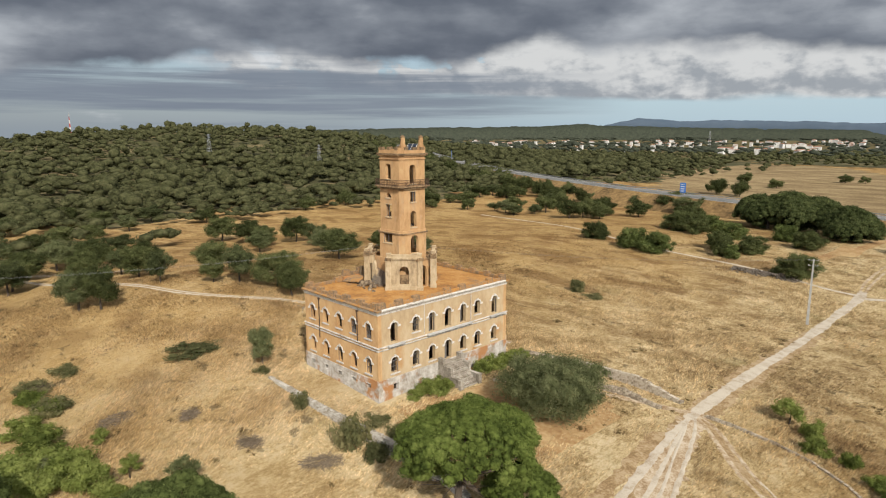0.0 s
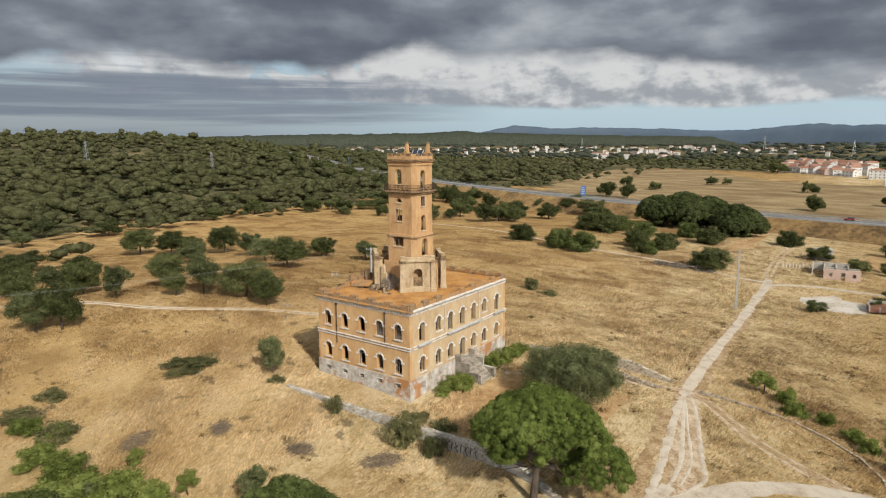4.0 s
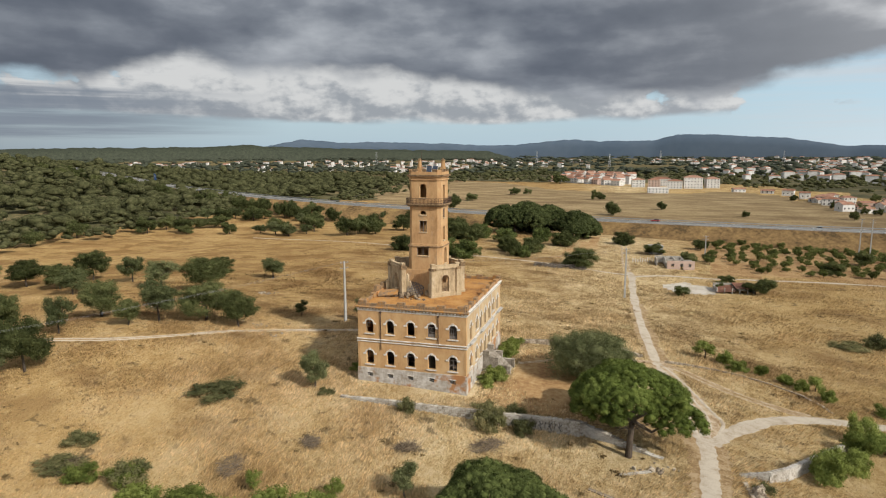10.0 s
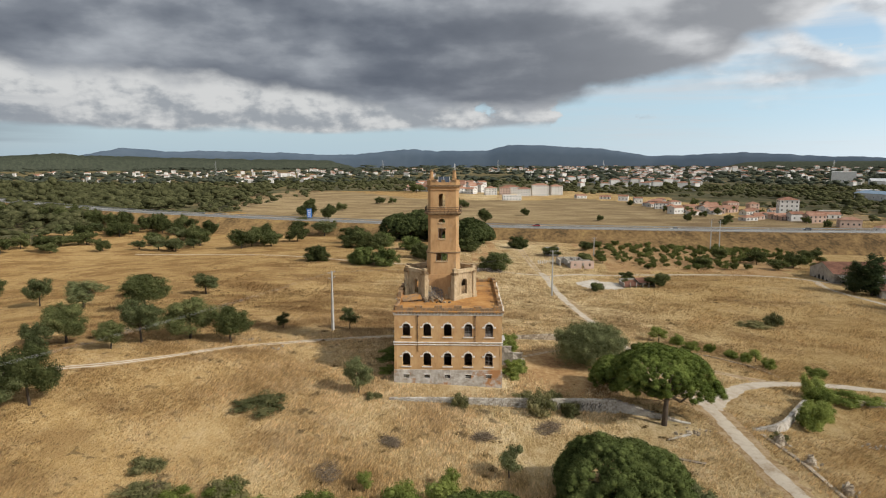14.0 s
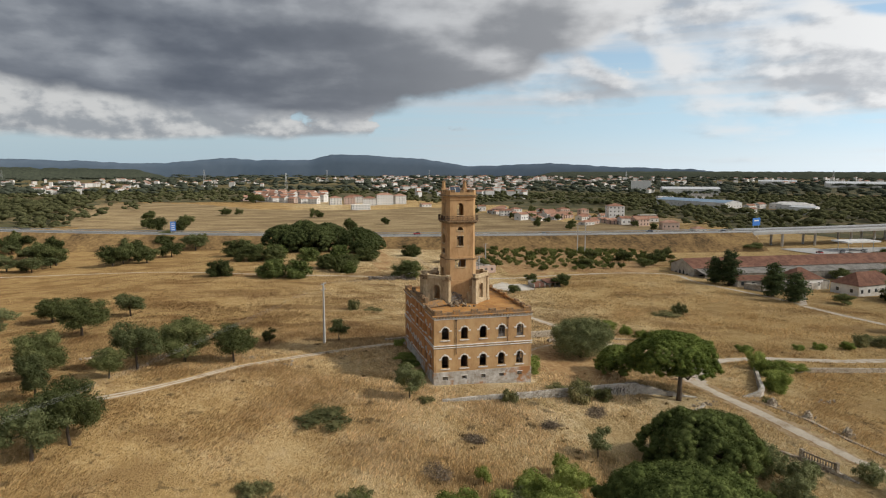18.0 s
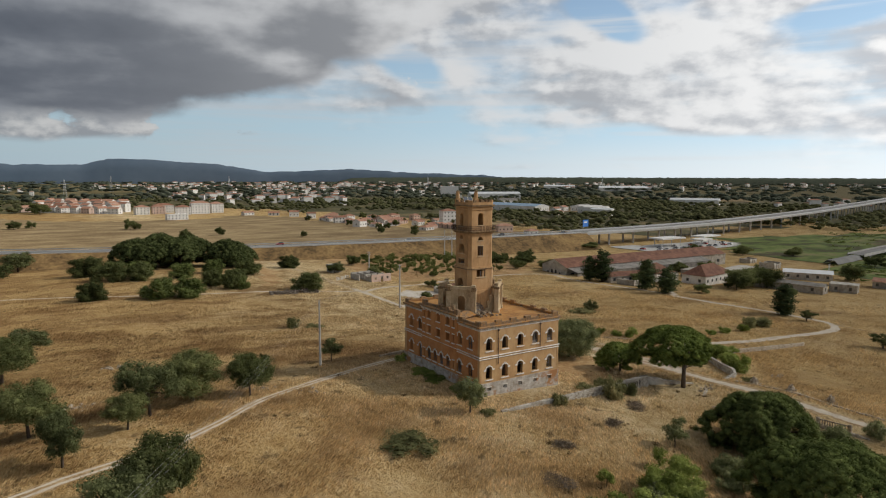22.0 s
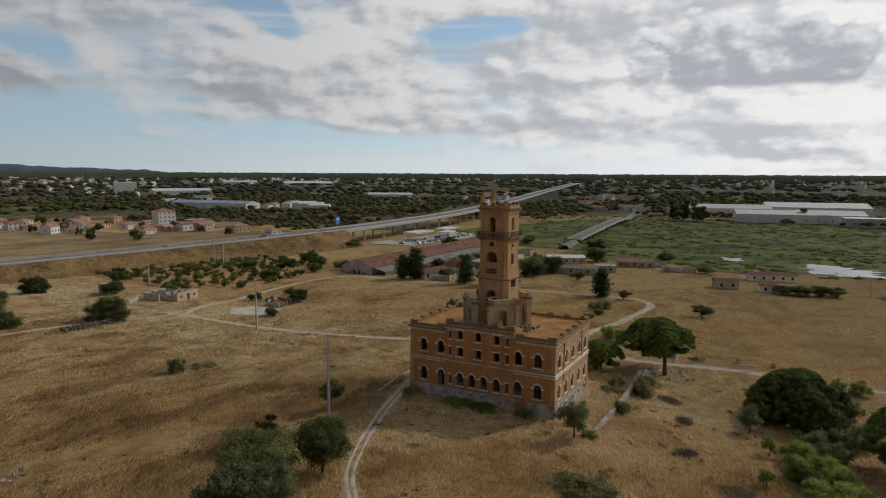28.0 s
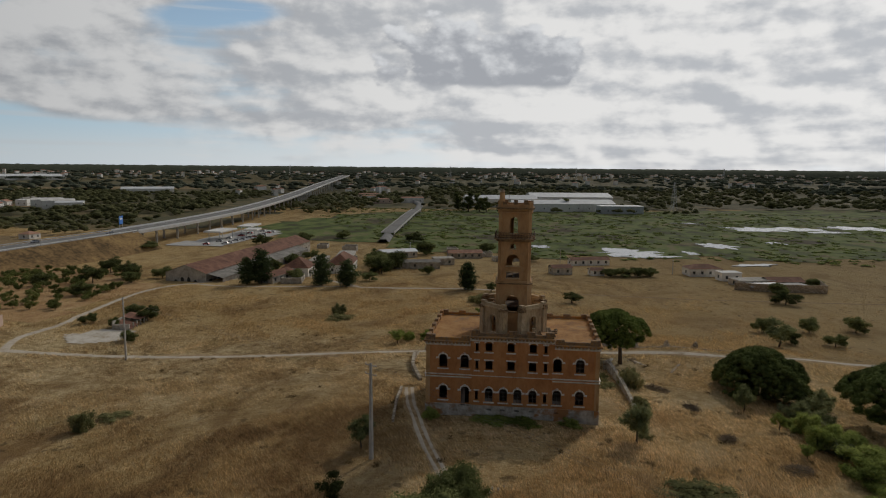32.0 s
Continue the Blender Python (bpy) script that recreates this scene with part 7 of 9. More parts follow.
def stone_block(rng, a, b, c):
    """A rough block a long, b deep, c high, with uneven corners."""
    return Geo().add([((i - 0.5) * a * rng.uniform(0.86, 1.0), (j - 0.5) * b * rng.uniform(0.9, 1.0), k * c * rng.uniform(0.86, 1.0)) for k in (0, 1) for j in (0, 1) for i in (0, 1)], [(0, 2, 3, 1), (4, 5, 7, 6), (0, 1, 5, 4), (2, 6, 7, 3), (0, 4, 6, 2), (1, 3, 7, 5)])


BLOCKS = [stone_block(BRNG, 0.64, 0.62, 0.36).mesh("stone", WHITEWASH) for _ in range(9)]
RBLOCKS = [stone_block(BRNG, 0.64, 0.62, 0.36).mesh("stone", STONE) for _ in range(9)]


def stone_wall(name, points, tops, label, blocks=BLOCKS, thick=0.55, foot=None, category="wall"):
    """A wall along points with its top at the heights tops; a mortared core with rough stones a little proud of it."""
    w = thing(name, label, category)
    line = [Vector((*p, z)) for p, z in zip(points, tops)]
    for p, q in zip(line, line[1:]):
        d = Vector((q.x - p.x, q.y - p.y, 0))
        ang = math.atan2(d.y, d.x)
        s = Vector((-d.y, d.x, 0)).normalized() * (thick / 2)
        g, k = Geo(), max(2, int(d.length / 0.45))
        for i in range(k + 1):
            c = p.lerp(q, i / k)
            lo = ground_z(c.x, c.y) - 0.8
            top = max(lo + 0.9, c.z - 0.03 - (0.16 * BRNG.random() ** 3 if 0 < i < k else 0))
            g.v += [(*(c + s * (j + BRNG.uniform(-0.04, 0.04))).xy, z) for j, z in ((-1, lo), (-1, (lo + top) / 2), (-0.94, top), (0.94, top), (1, (lo + top) / 2), (1, lo))]
        g.f = [(6 * i + j, 6 * i + 6 + j, 6 * i + 7 + j, 6 * i + j + 1) for i in range(k) for j in range(5)] + [(5, 4, 3, 2, 1, 0), tuple(6 * k + j for j in range(6))]
        part("core", g, STONE if blocks is RBLOCKS else WHITEWASH, w)
        n = max(1, int(d.length / 0.62))
        for i in range(n):
            c = p.lerp(q, (i + 0.5) / n)
            rows = max(1, int((c.z - ground_z(c.x, c.y) + 0.3 - (foot or 0)) / 0.34))
            for r in range(rows):
                if BRNG.random() < (0.3 if r < rows - 1 else 0.15):
                    continue
                sh = (0.31 if r % 2 else 0) + BRNG.uniform(-0.08, 0.08)
                ob = new("stone", BRNG.choice(blocks))
                ob.parent = w
                ob.matrix_basis = Matrix.LocRotScale((c.x + math.cos(ang) * sh, c.y + math.sin(ang) * sh, c.z - (rows - r) * 0.34 - 0.02), Euler((BRNG.uniform(-0.05, 0.05), BRNG.uniform(-0.05, 0.05), ang + BRNG.uniform(-0.05, 0.05))), (BRNG.uniform(0.75, 1.12), thick / 0.56 * BRNG.uniform(0.95, 1.06), BRNG.uniform(0.75, 1.02)))
    return w


garden_wall = stone_wall("garden_wall", [(-8.6, -18.7), (-4, -19.0), (4, -19.2), (13, -19.0), (20, -18.6), (25.3, -18.2)], [-0.55, -0.35, -0.3, -0.35, -0.45, -0.6], "whitewashed rubble garden wall with scrawled paint")
stone_wall("ruined_wall", [(25.2, -17.6), (29, -18.2), (35.6, -20.4)], [-0.9, -2.0, -3.5], "sloping ruined rubble wall", BLOCKS, 0.7)
stone_wall("terrace_wall", [(9.2, 16.2), (19, 19.3), (27, 20.4), (33.5, 20.7)], [-0.7, -1.0, -1.2, -3.1], "long grey stone terrace wall", RBLOCKS)
stone_wall("lower_terrace_wall", [(23.5, 14.6), (27.2, 16.0), (32.4, 16.4)], [-1.6, -1.7, -2.9], "lower grey stone terrace wall", RBLOCKS)
stone_wall("kerb_wall", [(37.6, 19.6), (41, 20.0), (46.4, 19.8), (50.8, 18.8), (55, 16.6), (58.6, 13.4), (60.8, 9.8), (61.6, 7)], [-3.45, -3.8, -4.35, -4.7, -5.1, -5.35, -5.5, -5.6], "thin grey stone edging of a garden slope", RBLOCKS, 0.3)
stone_wall("curved_wall", [(44.1, -21.3), (47.2, -21.5), (49.6, -19.6), (52.8, -15.2), (57, -9.6), (61, -4.4), (63.6, 0)], [-3.7, -2.9, -3.0, -3.6, -4.3, -5.0, -5.5], "curved rubble retaining wall in dry grass", BLOCKS)
stone_wall("track_kerb", [(44.4, -23.6), (44.7, -29), (44.9, -35.6), (45.6, -41), (47.3, -45.4), (50.5, -52)], [-3.41, -2.99, -2.61, -3.14, -3.69, -4.88], "low broken stone kerb beside the dirt track", RBLOCKS, 0.5)
stone_wall("balustrade_wall", [(33.9, -41.4), (34.9, -43.9), (36.7, -48.2), (37.8, -50.4)], [-3.44, -3.31, -3.66, -4.23], "low rubble wall under a stone balustrade", RBLOCKS, 0.5)
stone_wall("field_wall", [(69, -4.8), (80, -5.6), (99, -7.0)], [-5.5, -6.1, -7.2], "low grey field wall", RBLOCKS)
stone_wall("broken_wall", [(27.2, -30.5), (33, -33.5)], [-3.4, -3.9], "broken low stone wall", RBLOCKS)
stone_wall("wall_stump", [(30.5, -26.6), (34, -24.6)], [-3.3, -3.4], "stump of a fallen whitewashed wall", BLOCKS)
stone_wall("track_wall", [(3.5, 18.5), (-3.5, 18.0), (-12, 16.8)], [-0.2, 0.2, 0.2], "low overgrown stone edging of a path", RBLOCKS, 0.35)
# scrawled paint on the garden wall: plain strokes
PAINT = mat("black_spray_paint", [(0.3, (0.03, 0.03, 0.035)), (0.7, (0.06, 0.06, 0.065))], 2.0, 0.7, 0, vary=0)
for i in range(16):
    x = 16.6 + i * 0.42
    z0, z1 = -2.2 + 0.25 * (i % 3), -1.0 - 0.2 * (i % 2)
    part("paint_stroke", Geo().tube([(x, -19.32 + 0.02 * (i % 2) + 0.066 * max(0, x - 14) * 0.9, z0), (x + 0.25 * ((i % 3) - 1), -19.34 + 0.066 * max(0, x - 14) * 0.9, (z0 + z1) / 2), (x + 0.1, -19.32 + 0.066 * max(0, x - 14) * 0.9, z1)], 0.05, 4), PAINT, garden_wall)

# balustrade, pedestals, stone heaps and brush piles
bal = thing("balustrade", "weathered stone balustrade on a low rubble wall", "balustrade")
BAL_A, BAL_B = Vector((34.95, -44.0, ground_z(34.95, -44.0) + 0.5)), Vector((36.65, -48.0, ground_z(36.65, -48.0) + 0.5))
for i in range(12):
    b = new("baluster", shared(("stone_baluster",), lambda: Geo().tube([(0, 0, 0), (0, 0, 0.12), (0, 0, 0.3), (0, 0, 0.5), (0, 0, 0.7), (0, 0, 0.8)], [0.1, 0.09, 0.13, 0.07, 0.09, 0.11], 8), STONE))
    b.parent, b.matrix_basis = bal, pose(*BAL_A.lerp(BAL_B, (i + 0.8) / 12.6))
part("handrail", Geo().tube([tuple(BAL_A + Vector((0, 0, 0.86))), tuple(BAL_A.lerp(BAL_B, 0.55) + Vector((0, 0, 0.84))), tuple(BAL_B + Vector((0, 0, 0.86)))], 0.13, 4), STONE, bal)
part("base_rail", Geo().tube([tuple(BAL_A + Vector((0, 0, 0.02))), tuple(BAL_B + Vector((0, 0, 0.02)))], 0.16, 4), STONE, bal)
for p in (BAL_A, BAL_B):
    part("end_post", Geo().box(p.x - 0.22, p.x + 0.22, p.y - 0.22, p.y + 0.22, p.z - 0.5, p.z + 1.12), STONE, bal)
for k, (x, y) in enumerate(((45.3, -26.8), (45.8, -33.6), (46.6, -40.0))):
    p = thing("stone_pedestal", "broken rubble pedestal on the kerb of the track", "pedestal", pose(x, y, ground_z(x, y), 0, 0, 10 + 9 * k))
    for i in range(26):
        z = 0.12 + 1.15 * (i / 26)
        w = 0.62 - 0.38 * z * (0.7 + 0.3 * (k % 2))
        q = BRNG.uniform(0.55, 0.95)
        o = new("stone", BRNG.choice(ROCKS))
        o.parent, o.matrix_basis = p, Matrix.LocRotScale((BRNG.uniform(-w, w), BRNG.uniform(-w, w), z - 0.12), Euler((BRNG.uniform(0, 6), BRNG.uniform(0, 6), 0)), (q, q, q * 0.7))
    part("core", Geo().tube([(0, 0, -0.3), (0.05, 0, 0.5), (0.12, 0.05, 1.05)], [0.78, 0.6, 0.3], 7), STONE, p, "mortared rubble core")
    for i in range(7):
        a, q = i * 0.95 + k, BRNG.uniform(0.35, 0.7)
        o = new("stone", BRNG.choice(ROCKS))
        o.parent, o.matrix_basis = p, Matrix.LocRotScale((BRNG.uniform(0.8, 1.5) * math.cos(a), BRNG.uniform(0.8, 1.5) * math.sin(a), 0.03), Euler((i, k, 0)), (q, q, q * 0.7))
# dark heap of rubble along the north path
g = Geo()
for i in range(420):
    x = BRNG.uniform(-1, 16.5)
    y = 124.6 + BRNG.gauss(0, 1.0) + 0.5 * math.sin(x * 0.8)
    z = max(0.0, 1.3 - abs(y - 124.6) * 0.7) * BRNG.uniform(0.1, 1.0)
    q, a, l = BRNG.uniform(0.12, 0.42), BRNG.uniform(0, 6.28), BRNG.uniform(0.5, 1.2)
    c = Vector((x, y, ground_z(x, y) + z))
    d = Vector((math.cos(a), math.sin(a), BRNG.uniform(-0.5, 0.6))) * q * l
    g.tube([tuple(c - d), tuple(c + d)], [q, q * 0.7], 5)
tagged(part("rubble_bank", g, DARKRUBBLE), "long low heap of dark rubble and earth", "rubble", kind="stuff")
for x, y, n, s, lab in ((-32.4, 1.8, 14, 0.5, "small heap of pale stones in the grass"), (-65, 12.5, 34, 0.7, "low heap of pale building rubble"), (-38.5, 6.5, 26, 0.5, "scattered stones beside a path"), (34, -24, 16, 0.7, "fallen masonry below a wall"), (-58, 40, 22, 0.7, "low heap of stones in bare soil"), (60, -22, 14, 0.6, "stones beside a dirt track")):
    h = thing("stone_heap", lab, "stones", pose(x, y, ground_z(x, y)))
    for k in range(n):
        a, r = BRNG.uniform(0, 6.28), abs(BRNG.gauss(0, 1.3))
        q = s * BRNG.uniform(0.5, 1.3)
        o = new("stone", BRNG.choice(ROCKS))
        o.parent, o.matrix_basis = h, Matrix.LocRotScale((r * math.cos(a) * 1.6, r * math.sin(a), 0.12 * q), Euler((BRNG.uniform(0, 6), BRNG.uniform(0, 6), 0)), (q, q, q * 0.8))
for x, y, w, lab in ((14.3, -25.2, 4.5, 0), (-14, -37.3, 5.5, 0), (-33.5, -42, 4.5, 0), (5, -29, 3.0, 0), (-7, -31, 3.0, 0)):
    g = Geo()
    for k in range(260):
        a, r = BRNG.uniform(0, 6.28), w / 2 * math.sqrt(BRNG.random())
        c = Vector((r * math.cos(a), r * math.sin(a) * 0.6, BRNG.uniform(0, 0.9) * (1 - r / w * 1.6)))
        d = Vector((BRNG.gauss(0, 1), BRNG.gauss(0, 1), BRNG.gauss(0, 0.3))).normalized() * BRNG.uniform(0.4, 1.1)
        g.tube([tuple(c - d), tuple(c + d)], [0.03, 0.012], 3)
    tagged(part("brush_pile", g, TWIG, m=pose(x, y, ground_z(x, y), 0, 0, BRNG.uniform(0, 180))), "pile of grey dead branches in dry grass", "brush", kind="stuff")

# ---- poles and wires ----
WIRE = mat("grey_wire", [(0.3, (0.25, 0.25, 0.26)), (0.7, (0.35, 0.35, 0.36))], 2.0, 0.5, 0, metal=0.5)


def utility_pole(x, y, top, label, ang=0.0):
    z = ground_z(x, y)
    h = top - z
    p = thing("utility_pole", label, "pole", pose(x, y, z, 0, 0, ang))
    g = Geo()
    g.add([(sx * r, sy * r * 0.75, zz) for r, zz in ((0.26, -0.3), (0.13, h)) for sy in (-1, 1) for sx in (-1, 1)], [(0, 2, 3, 1), (4, 5, 7, 6), (0, 1, 5, 4), (2, 6, 7, 3), (0, 4, 6, 2), (1, 3, 7, 5)])
    k = 0.6
    while k < h - 0.6:
        r = 0.26 + (0.13 - 0.26) * k / h
        g.box(-r - 0.012, r + 0.012, -r * 0.4, r * 0.4, k, k + 0.25)
        k += 0.62
    part("shaft", g, CONCRETE, p)
    for zz in (h - 0.35, h - 1.5):
        a = part("crossarm", Geo().box(-0.95, 0.95, -0.05, 0.05, zz, zz + 0.1), WIRE, p)
        for u in (-0.85, 0.0, 0.85):
            part("insulator", Geo().tube([(u, 0, zz + 0.1), (u, 0, zz + 0.2), (u, 0, zz + 0.32)], [0.05, 0.08, 0.04], 6), TRIM, a)
    return p


utility_pole(-24.35, 17.0, 12.4, "tall grey concrete power pole in a field", 60)
utility_pole(30, 86.3, 7.2, "grey concrete power pole beside a dirt track", 20)
utility_pole(-80, -62, 8.0, "grey concrete power pole on the slope", 60)
utility_pole(125.2, 209.8, 5.8, "one of two slim power poles by the orchard")
utility_pole(128.6, 207.5, 5.8, "one of two slim power poles by the orchard")
for x, y, t in ((230, -20, -5.0), (243, 60, -4.5), (60, 172, 1.0), (205, -70, -5.5)):
    utility_pole(x, y, t, "thin wooden-looking power pole far across the field")


def wire(name, a, b, sag, label):
    pts = []
    for i in range(17):
        u = i / 16
        p = Vector(a).lerp(Vector(b), u)
        pts.append((p.x, p.y, p.z - sag * 4 * u * (1 - u)))
    return tagged(part(name, Geo().tube(pts, 0.007, 3), WIRE), label, "wire")


for k in (-0.8, 0.0, 0.8):
    wire("power_line", (-24.35 + 0.4 * k, 17 - 0.7 * k, 12.3), (-80 + 0.4 * k, -62 - 0.7 * k, 7.9), 1.6, "thin overhead power line across the slope")
    wire("power_line", (-24.35 + 0.4 * k, 17 - 0.7 * k, 12.3), (30 + 0.4 * k, 86.3 - 0.7 * k, 7.1), 1.4, "thin overhead power line across the field")

# ---- motorway on its bank, viaduct and the lower bridge ----
WHITELINE = mat("white_road_paint", [(0.3, (0.6, 0.6, 0.58)), (0.7, (0.75, 0.75, 0.73))], 1.0, 0.8, 0)
RAILM = mat("galvanised_rail", [(0.3, (0.42, 0.43, 0.44)), (0.7, (0.58, 0.59, 0.6))], 1.0, 0.5, 0, metal=0.6)
HWY = [(-700, 520, 25), (-500, 445, 12), (-380, 395, 4), (-260, 345, 0), (-158, 303, -1.0), (-64, 272, -1.6), (10, 252.5, -2.0), (75, 243, -2.2), (140, 236.5, -2.4), (203, 233, -2.5), (249, 231, -2.6)]
DECK = [(249, 231, -2.6), (330, 234, -2.5), (450, 246, -2.0), (617, 276, -0.8), (800, 312, 2.0), (1000, 352, 5.5), (1230, 395, 9.5), (1447, 436, 13.0)]


def road_line(points, width, step=8.0):
    line = spline(points, step)
    out = []
    for i, p in enumerate(line):
        d = (line[min(i + 1, len(line) - 1)] - line[max(i - 1, 0)])
        s = Vector((-d.y, d.x, 0)).normalized()
        out.append((p, s * width / 2))
    return out


def strip(line, a, b, za, zb=None):
    """Quads along a line between the offsets a and b (in half widths), at heights above it."""
    g = Geo()
    zb = za if zb is None else zb
    for p, s in line:
        g.v += [tuple(p + s * a + Vector((0, 0, za))), tuple(p + s * b + Vector((0, 0, zb)))]
    g.f = [(2 * i, 2 * i + 1, 2 * i + 3, 2 * i + 2) for i in range(len(line) - 1)]
    return g


hw = road_line(HWY, 16)
tagged(part("motorway", strip(hw, 1, -1, 0.0), ASPHALT), "grey asphalt motorway on an embankment", "road", kind="structure")
for o in (-0.86, 0.86):
    tagged(part("lane_line", strip(hw, o + 0.02, o - 0.02, 0.03), WHITELINE), "white edge line of the motorway", "road marking", kind="structure")
g = Geo()
for p, s in hw:
    for k in (-1, 1):
        drop = max(0.5, p.z - ground_z(p.x + s.x * k * 2, p.y + s.y * k * 2))
        e = p + s * k * (1 + drop * 1.7 / 8)
        g.v += [tuple(p + s * k - Vector((0, 0, 0.02))), (e.x, e.y, ground_z(e.x, e.y) - 0.3)]
n = len(hw)
g.f = [(4 * i + a, 4 * i + b, 4 * i + 4 + b, 4 * i + 4 + a) for i in range(n - 1) for a, b in ((1, 0), (2, 3))]
BANK = mat("dry_grass_bank", [(0.28, (0.10, 0.07, 0.035)), (0.5, (0.25, 0.16, 0.075)), (0.72, (0.38, 0.26, 0.11))], 0.08, 0.95, 0.6, space="World", speckle=0.4, speckle_scale=0.6, vary=0, spec=0.1)
tagged(part("embankment", g, BANK), "dry grassy bank of the motorway", "embankment", kind="structure")


def guard_rail(line, side, label):
    ob = thing("guard_rail", label, "guard rail")
    part("beam", strip(line, side * 0.97, side * 0.965, 0.45, 0.85), RAILM, ob)
    g = Geo()
    for p, s in line:
        c = p + s * side * 0.975
        g.box(c.x - 0.08, c.x + 0.08, c.y - 0.08, c.y + 0.08, c.z - 0.2, c.z + 0.8)
    part("posts", g, RAILM, ob)["kind"] = "stuff"


guard_rail(hw, 1, "galvanised guard rail along the motorway")
guard_rail(hw, -1, "galvanised guard rail along the motorway")
dk = road_line(DECK, 17, 12.0)
via = thing("viaduct", "long pale concrete motorway viaduct on round piers", "bridge")
part("deck", strip(dk, 1, -1, 0.0), ASPHALT, via, "asphalt carriageway")
for k in (-1, 1):
    part("edge_beam", strip(dk, k, k * 1.0001, -1.5, 0.0) if k > 0 else strip(dk, k * 1.0001, k, -1.5, 0.0), CONCRETE, via, "pale concrete edge of the deck")
    part("barrier", strip(dk, k * 0.99, k * 0.985, 0.0, 1.0), RAILM, via)
    part("lane_line", strip(dk, k * 0.86, k * 0.82, 0.03), WHITELINE, via)
part("median", strip(dk, 0.02, -0.02, 0.4), CONCRETE, via)
part("underside", strip(dk, -1, 1, -1.5), CONCRETE, via)
for i, (p, s) in enumerate(dk):
    if i % 2 == 0 and i > 0 and p.x < 1200:
        for k in (-0.55, 0.55):
            c = p + s * k
            gz = ground_z(c.x, c.y) - 0.5
            if p.z - 1.5 - gz > 1:
                part("pier", Geo().tube([(c.x, c.y, gz), (c.x, c.y, p.z - 1.5)], 0.75, 8), CONCRETE, via)
part("abutment", Geo().box(244, 251, 222.5, 239.5, -13, -2.75), CONCRETE, via)
BR = [(338, 93, -9.6), (420, 99, -8.0), (500, 106, -7.6), (577, 113, -8.8)]
bl = road_line(BR, 9, 12.0)
low = thing("low_bridge", "low grey road bridge over the marsh", "bridge")
part("deck", strip(bl, 1, -1, 0.0), ASPHALT, low)
for k in (-1, 1):
    part("parapet", strip(bl, k, k * 0.97, -0.9, 0.8) if k > 0 else strip(bl, k * 0.97, k, -0.9, 0.8), CONCRETE, low)
    part("parapet", strip(bl, k * 1.02, k, -0.9, 0.9) if k < 0 else strip(bl, k, k * 1.02, 0.9, -0.9), CONCRETE, low)
for i, (p, s) in enumerate(bl):
    if i % 2:
        for k in (-0.6, 0.6):
            c = p + s * k
            part("pier", Geo().tube([(c.x, c.y, -13), (c.x, c.y, p.z)], 0.45, 6), CONCRETE, low)
ribbon("bridge_road", [(300, 88), (338, 93)], 8, ASPHALT, "grey road leading to the bridge", 2.6, 0.0, 6, "road")
ribbon("town_road", [(577, 113), (640, 122), (720, 135), (900, 190)], 8, ASPHALT, "grey road into the town", 3.2, 0.0, 10, "road")
ribbon("field_lane", [(134, 60), (134.6, 40), (135, 10), (136.6, -17), (140, -60), (145, -95), (149, -131), (152, -170)], 1.3, FAINT, "faint lane along the far edge of the field", 0.06, 0.5, 2.0)
ribbon("farm_road", [(134, 60), (133, 75), (128, 108), (132, 126)], 2.0, DIRT, "dusty farm lane")

# oaks that hide the foot of the western stretch
for i, (p, q) in enumerate(hw):
    if p.x < -165 and p.x > -640:
        for back in (17, 30):
            o = -q.normalized() * (back + TREE_RNG.uniform(-4, 8)) if q.y > 0 else q.normalized() * (back + TREE_RNG.uniform(-4, 8))
            if TREE_RNG.random() < 0.5:
                w = TREE_RNG.uniform(8, 12)
                plant(FAROAK[i % 3], p.x + o.x, p.y + o.y, w, TREE_RNG.uniform(9, 12.5), "trees below the motorway")
# blue motorway sign
SIGNBLUE = mat("blue_sign", [(0.3, (0.03, 0.14, 0.45)), (0.7, (0.04, 0.17, 0.52))], 1.0, 0.5, 0)
sg = thing("road_sign", "tall blue motorway sign with white rows", "sign", pose(-93, 283, -1.2, 0, 0, 15))
part("panel", Geo().box(-1.5, 1.5, -0.08, 0.08, 0.9, 6.4), SIGNBLUE, sg)
for u in (-1.1, 1.1):
    part("post", Geo().tube([(u, 0.12, -4.5), (u, 0.12, 6.3)], 0.09, 6), RAILM, sg)
for z in (1.6, 2.8, 4.0, 5.2):
    part("writing_bar", Geo().box(-1.1, 0.9, -0.1, -0.085, z, z + 0.45), TRIM, sg)
for x, y, z, w, h in ((274, 250, -2, 9, 5), (-395, 402, 6, 22, 7)):
    s2 = thing("road_sign", "wide blue motorway sign on posts", "sign", pose(x, y, z, 0, 0, 20 if x > 0 else -45))
    part("panel", Geo().box(-w / 2, w / 2, -0.1, 0.1, 1.0, 1.0 + h), SIGNBLUE, s2)
    part("writing_bar", Geo().box(-w * 0.3, w * 0.3, -0.12, -0.11, 1 + h * 0.55, 1 + h * 0.75), TRIM, s2)
    for u in (-w * 0.35, w * 0.35):
        part("post", Geo().tube([(u, 0.15, -8), (u, 0.15, h)], 0.14, 6), RAILM, s2)


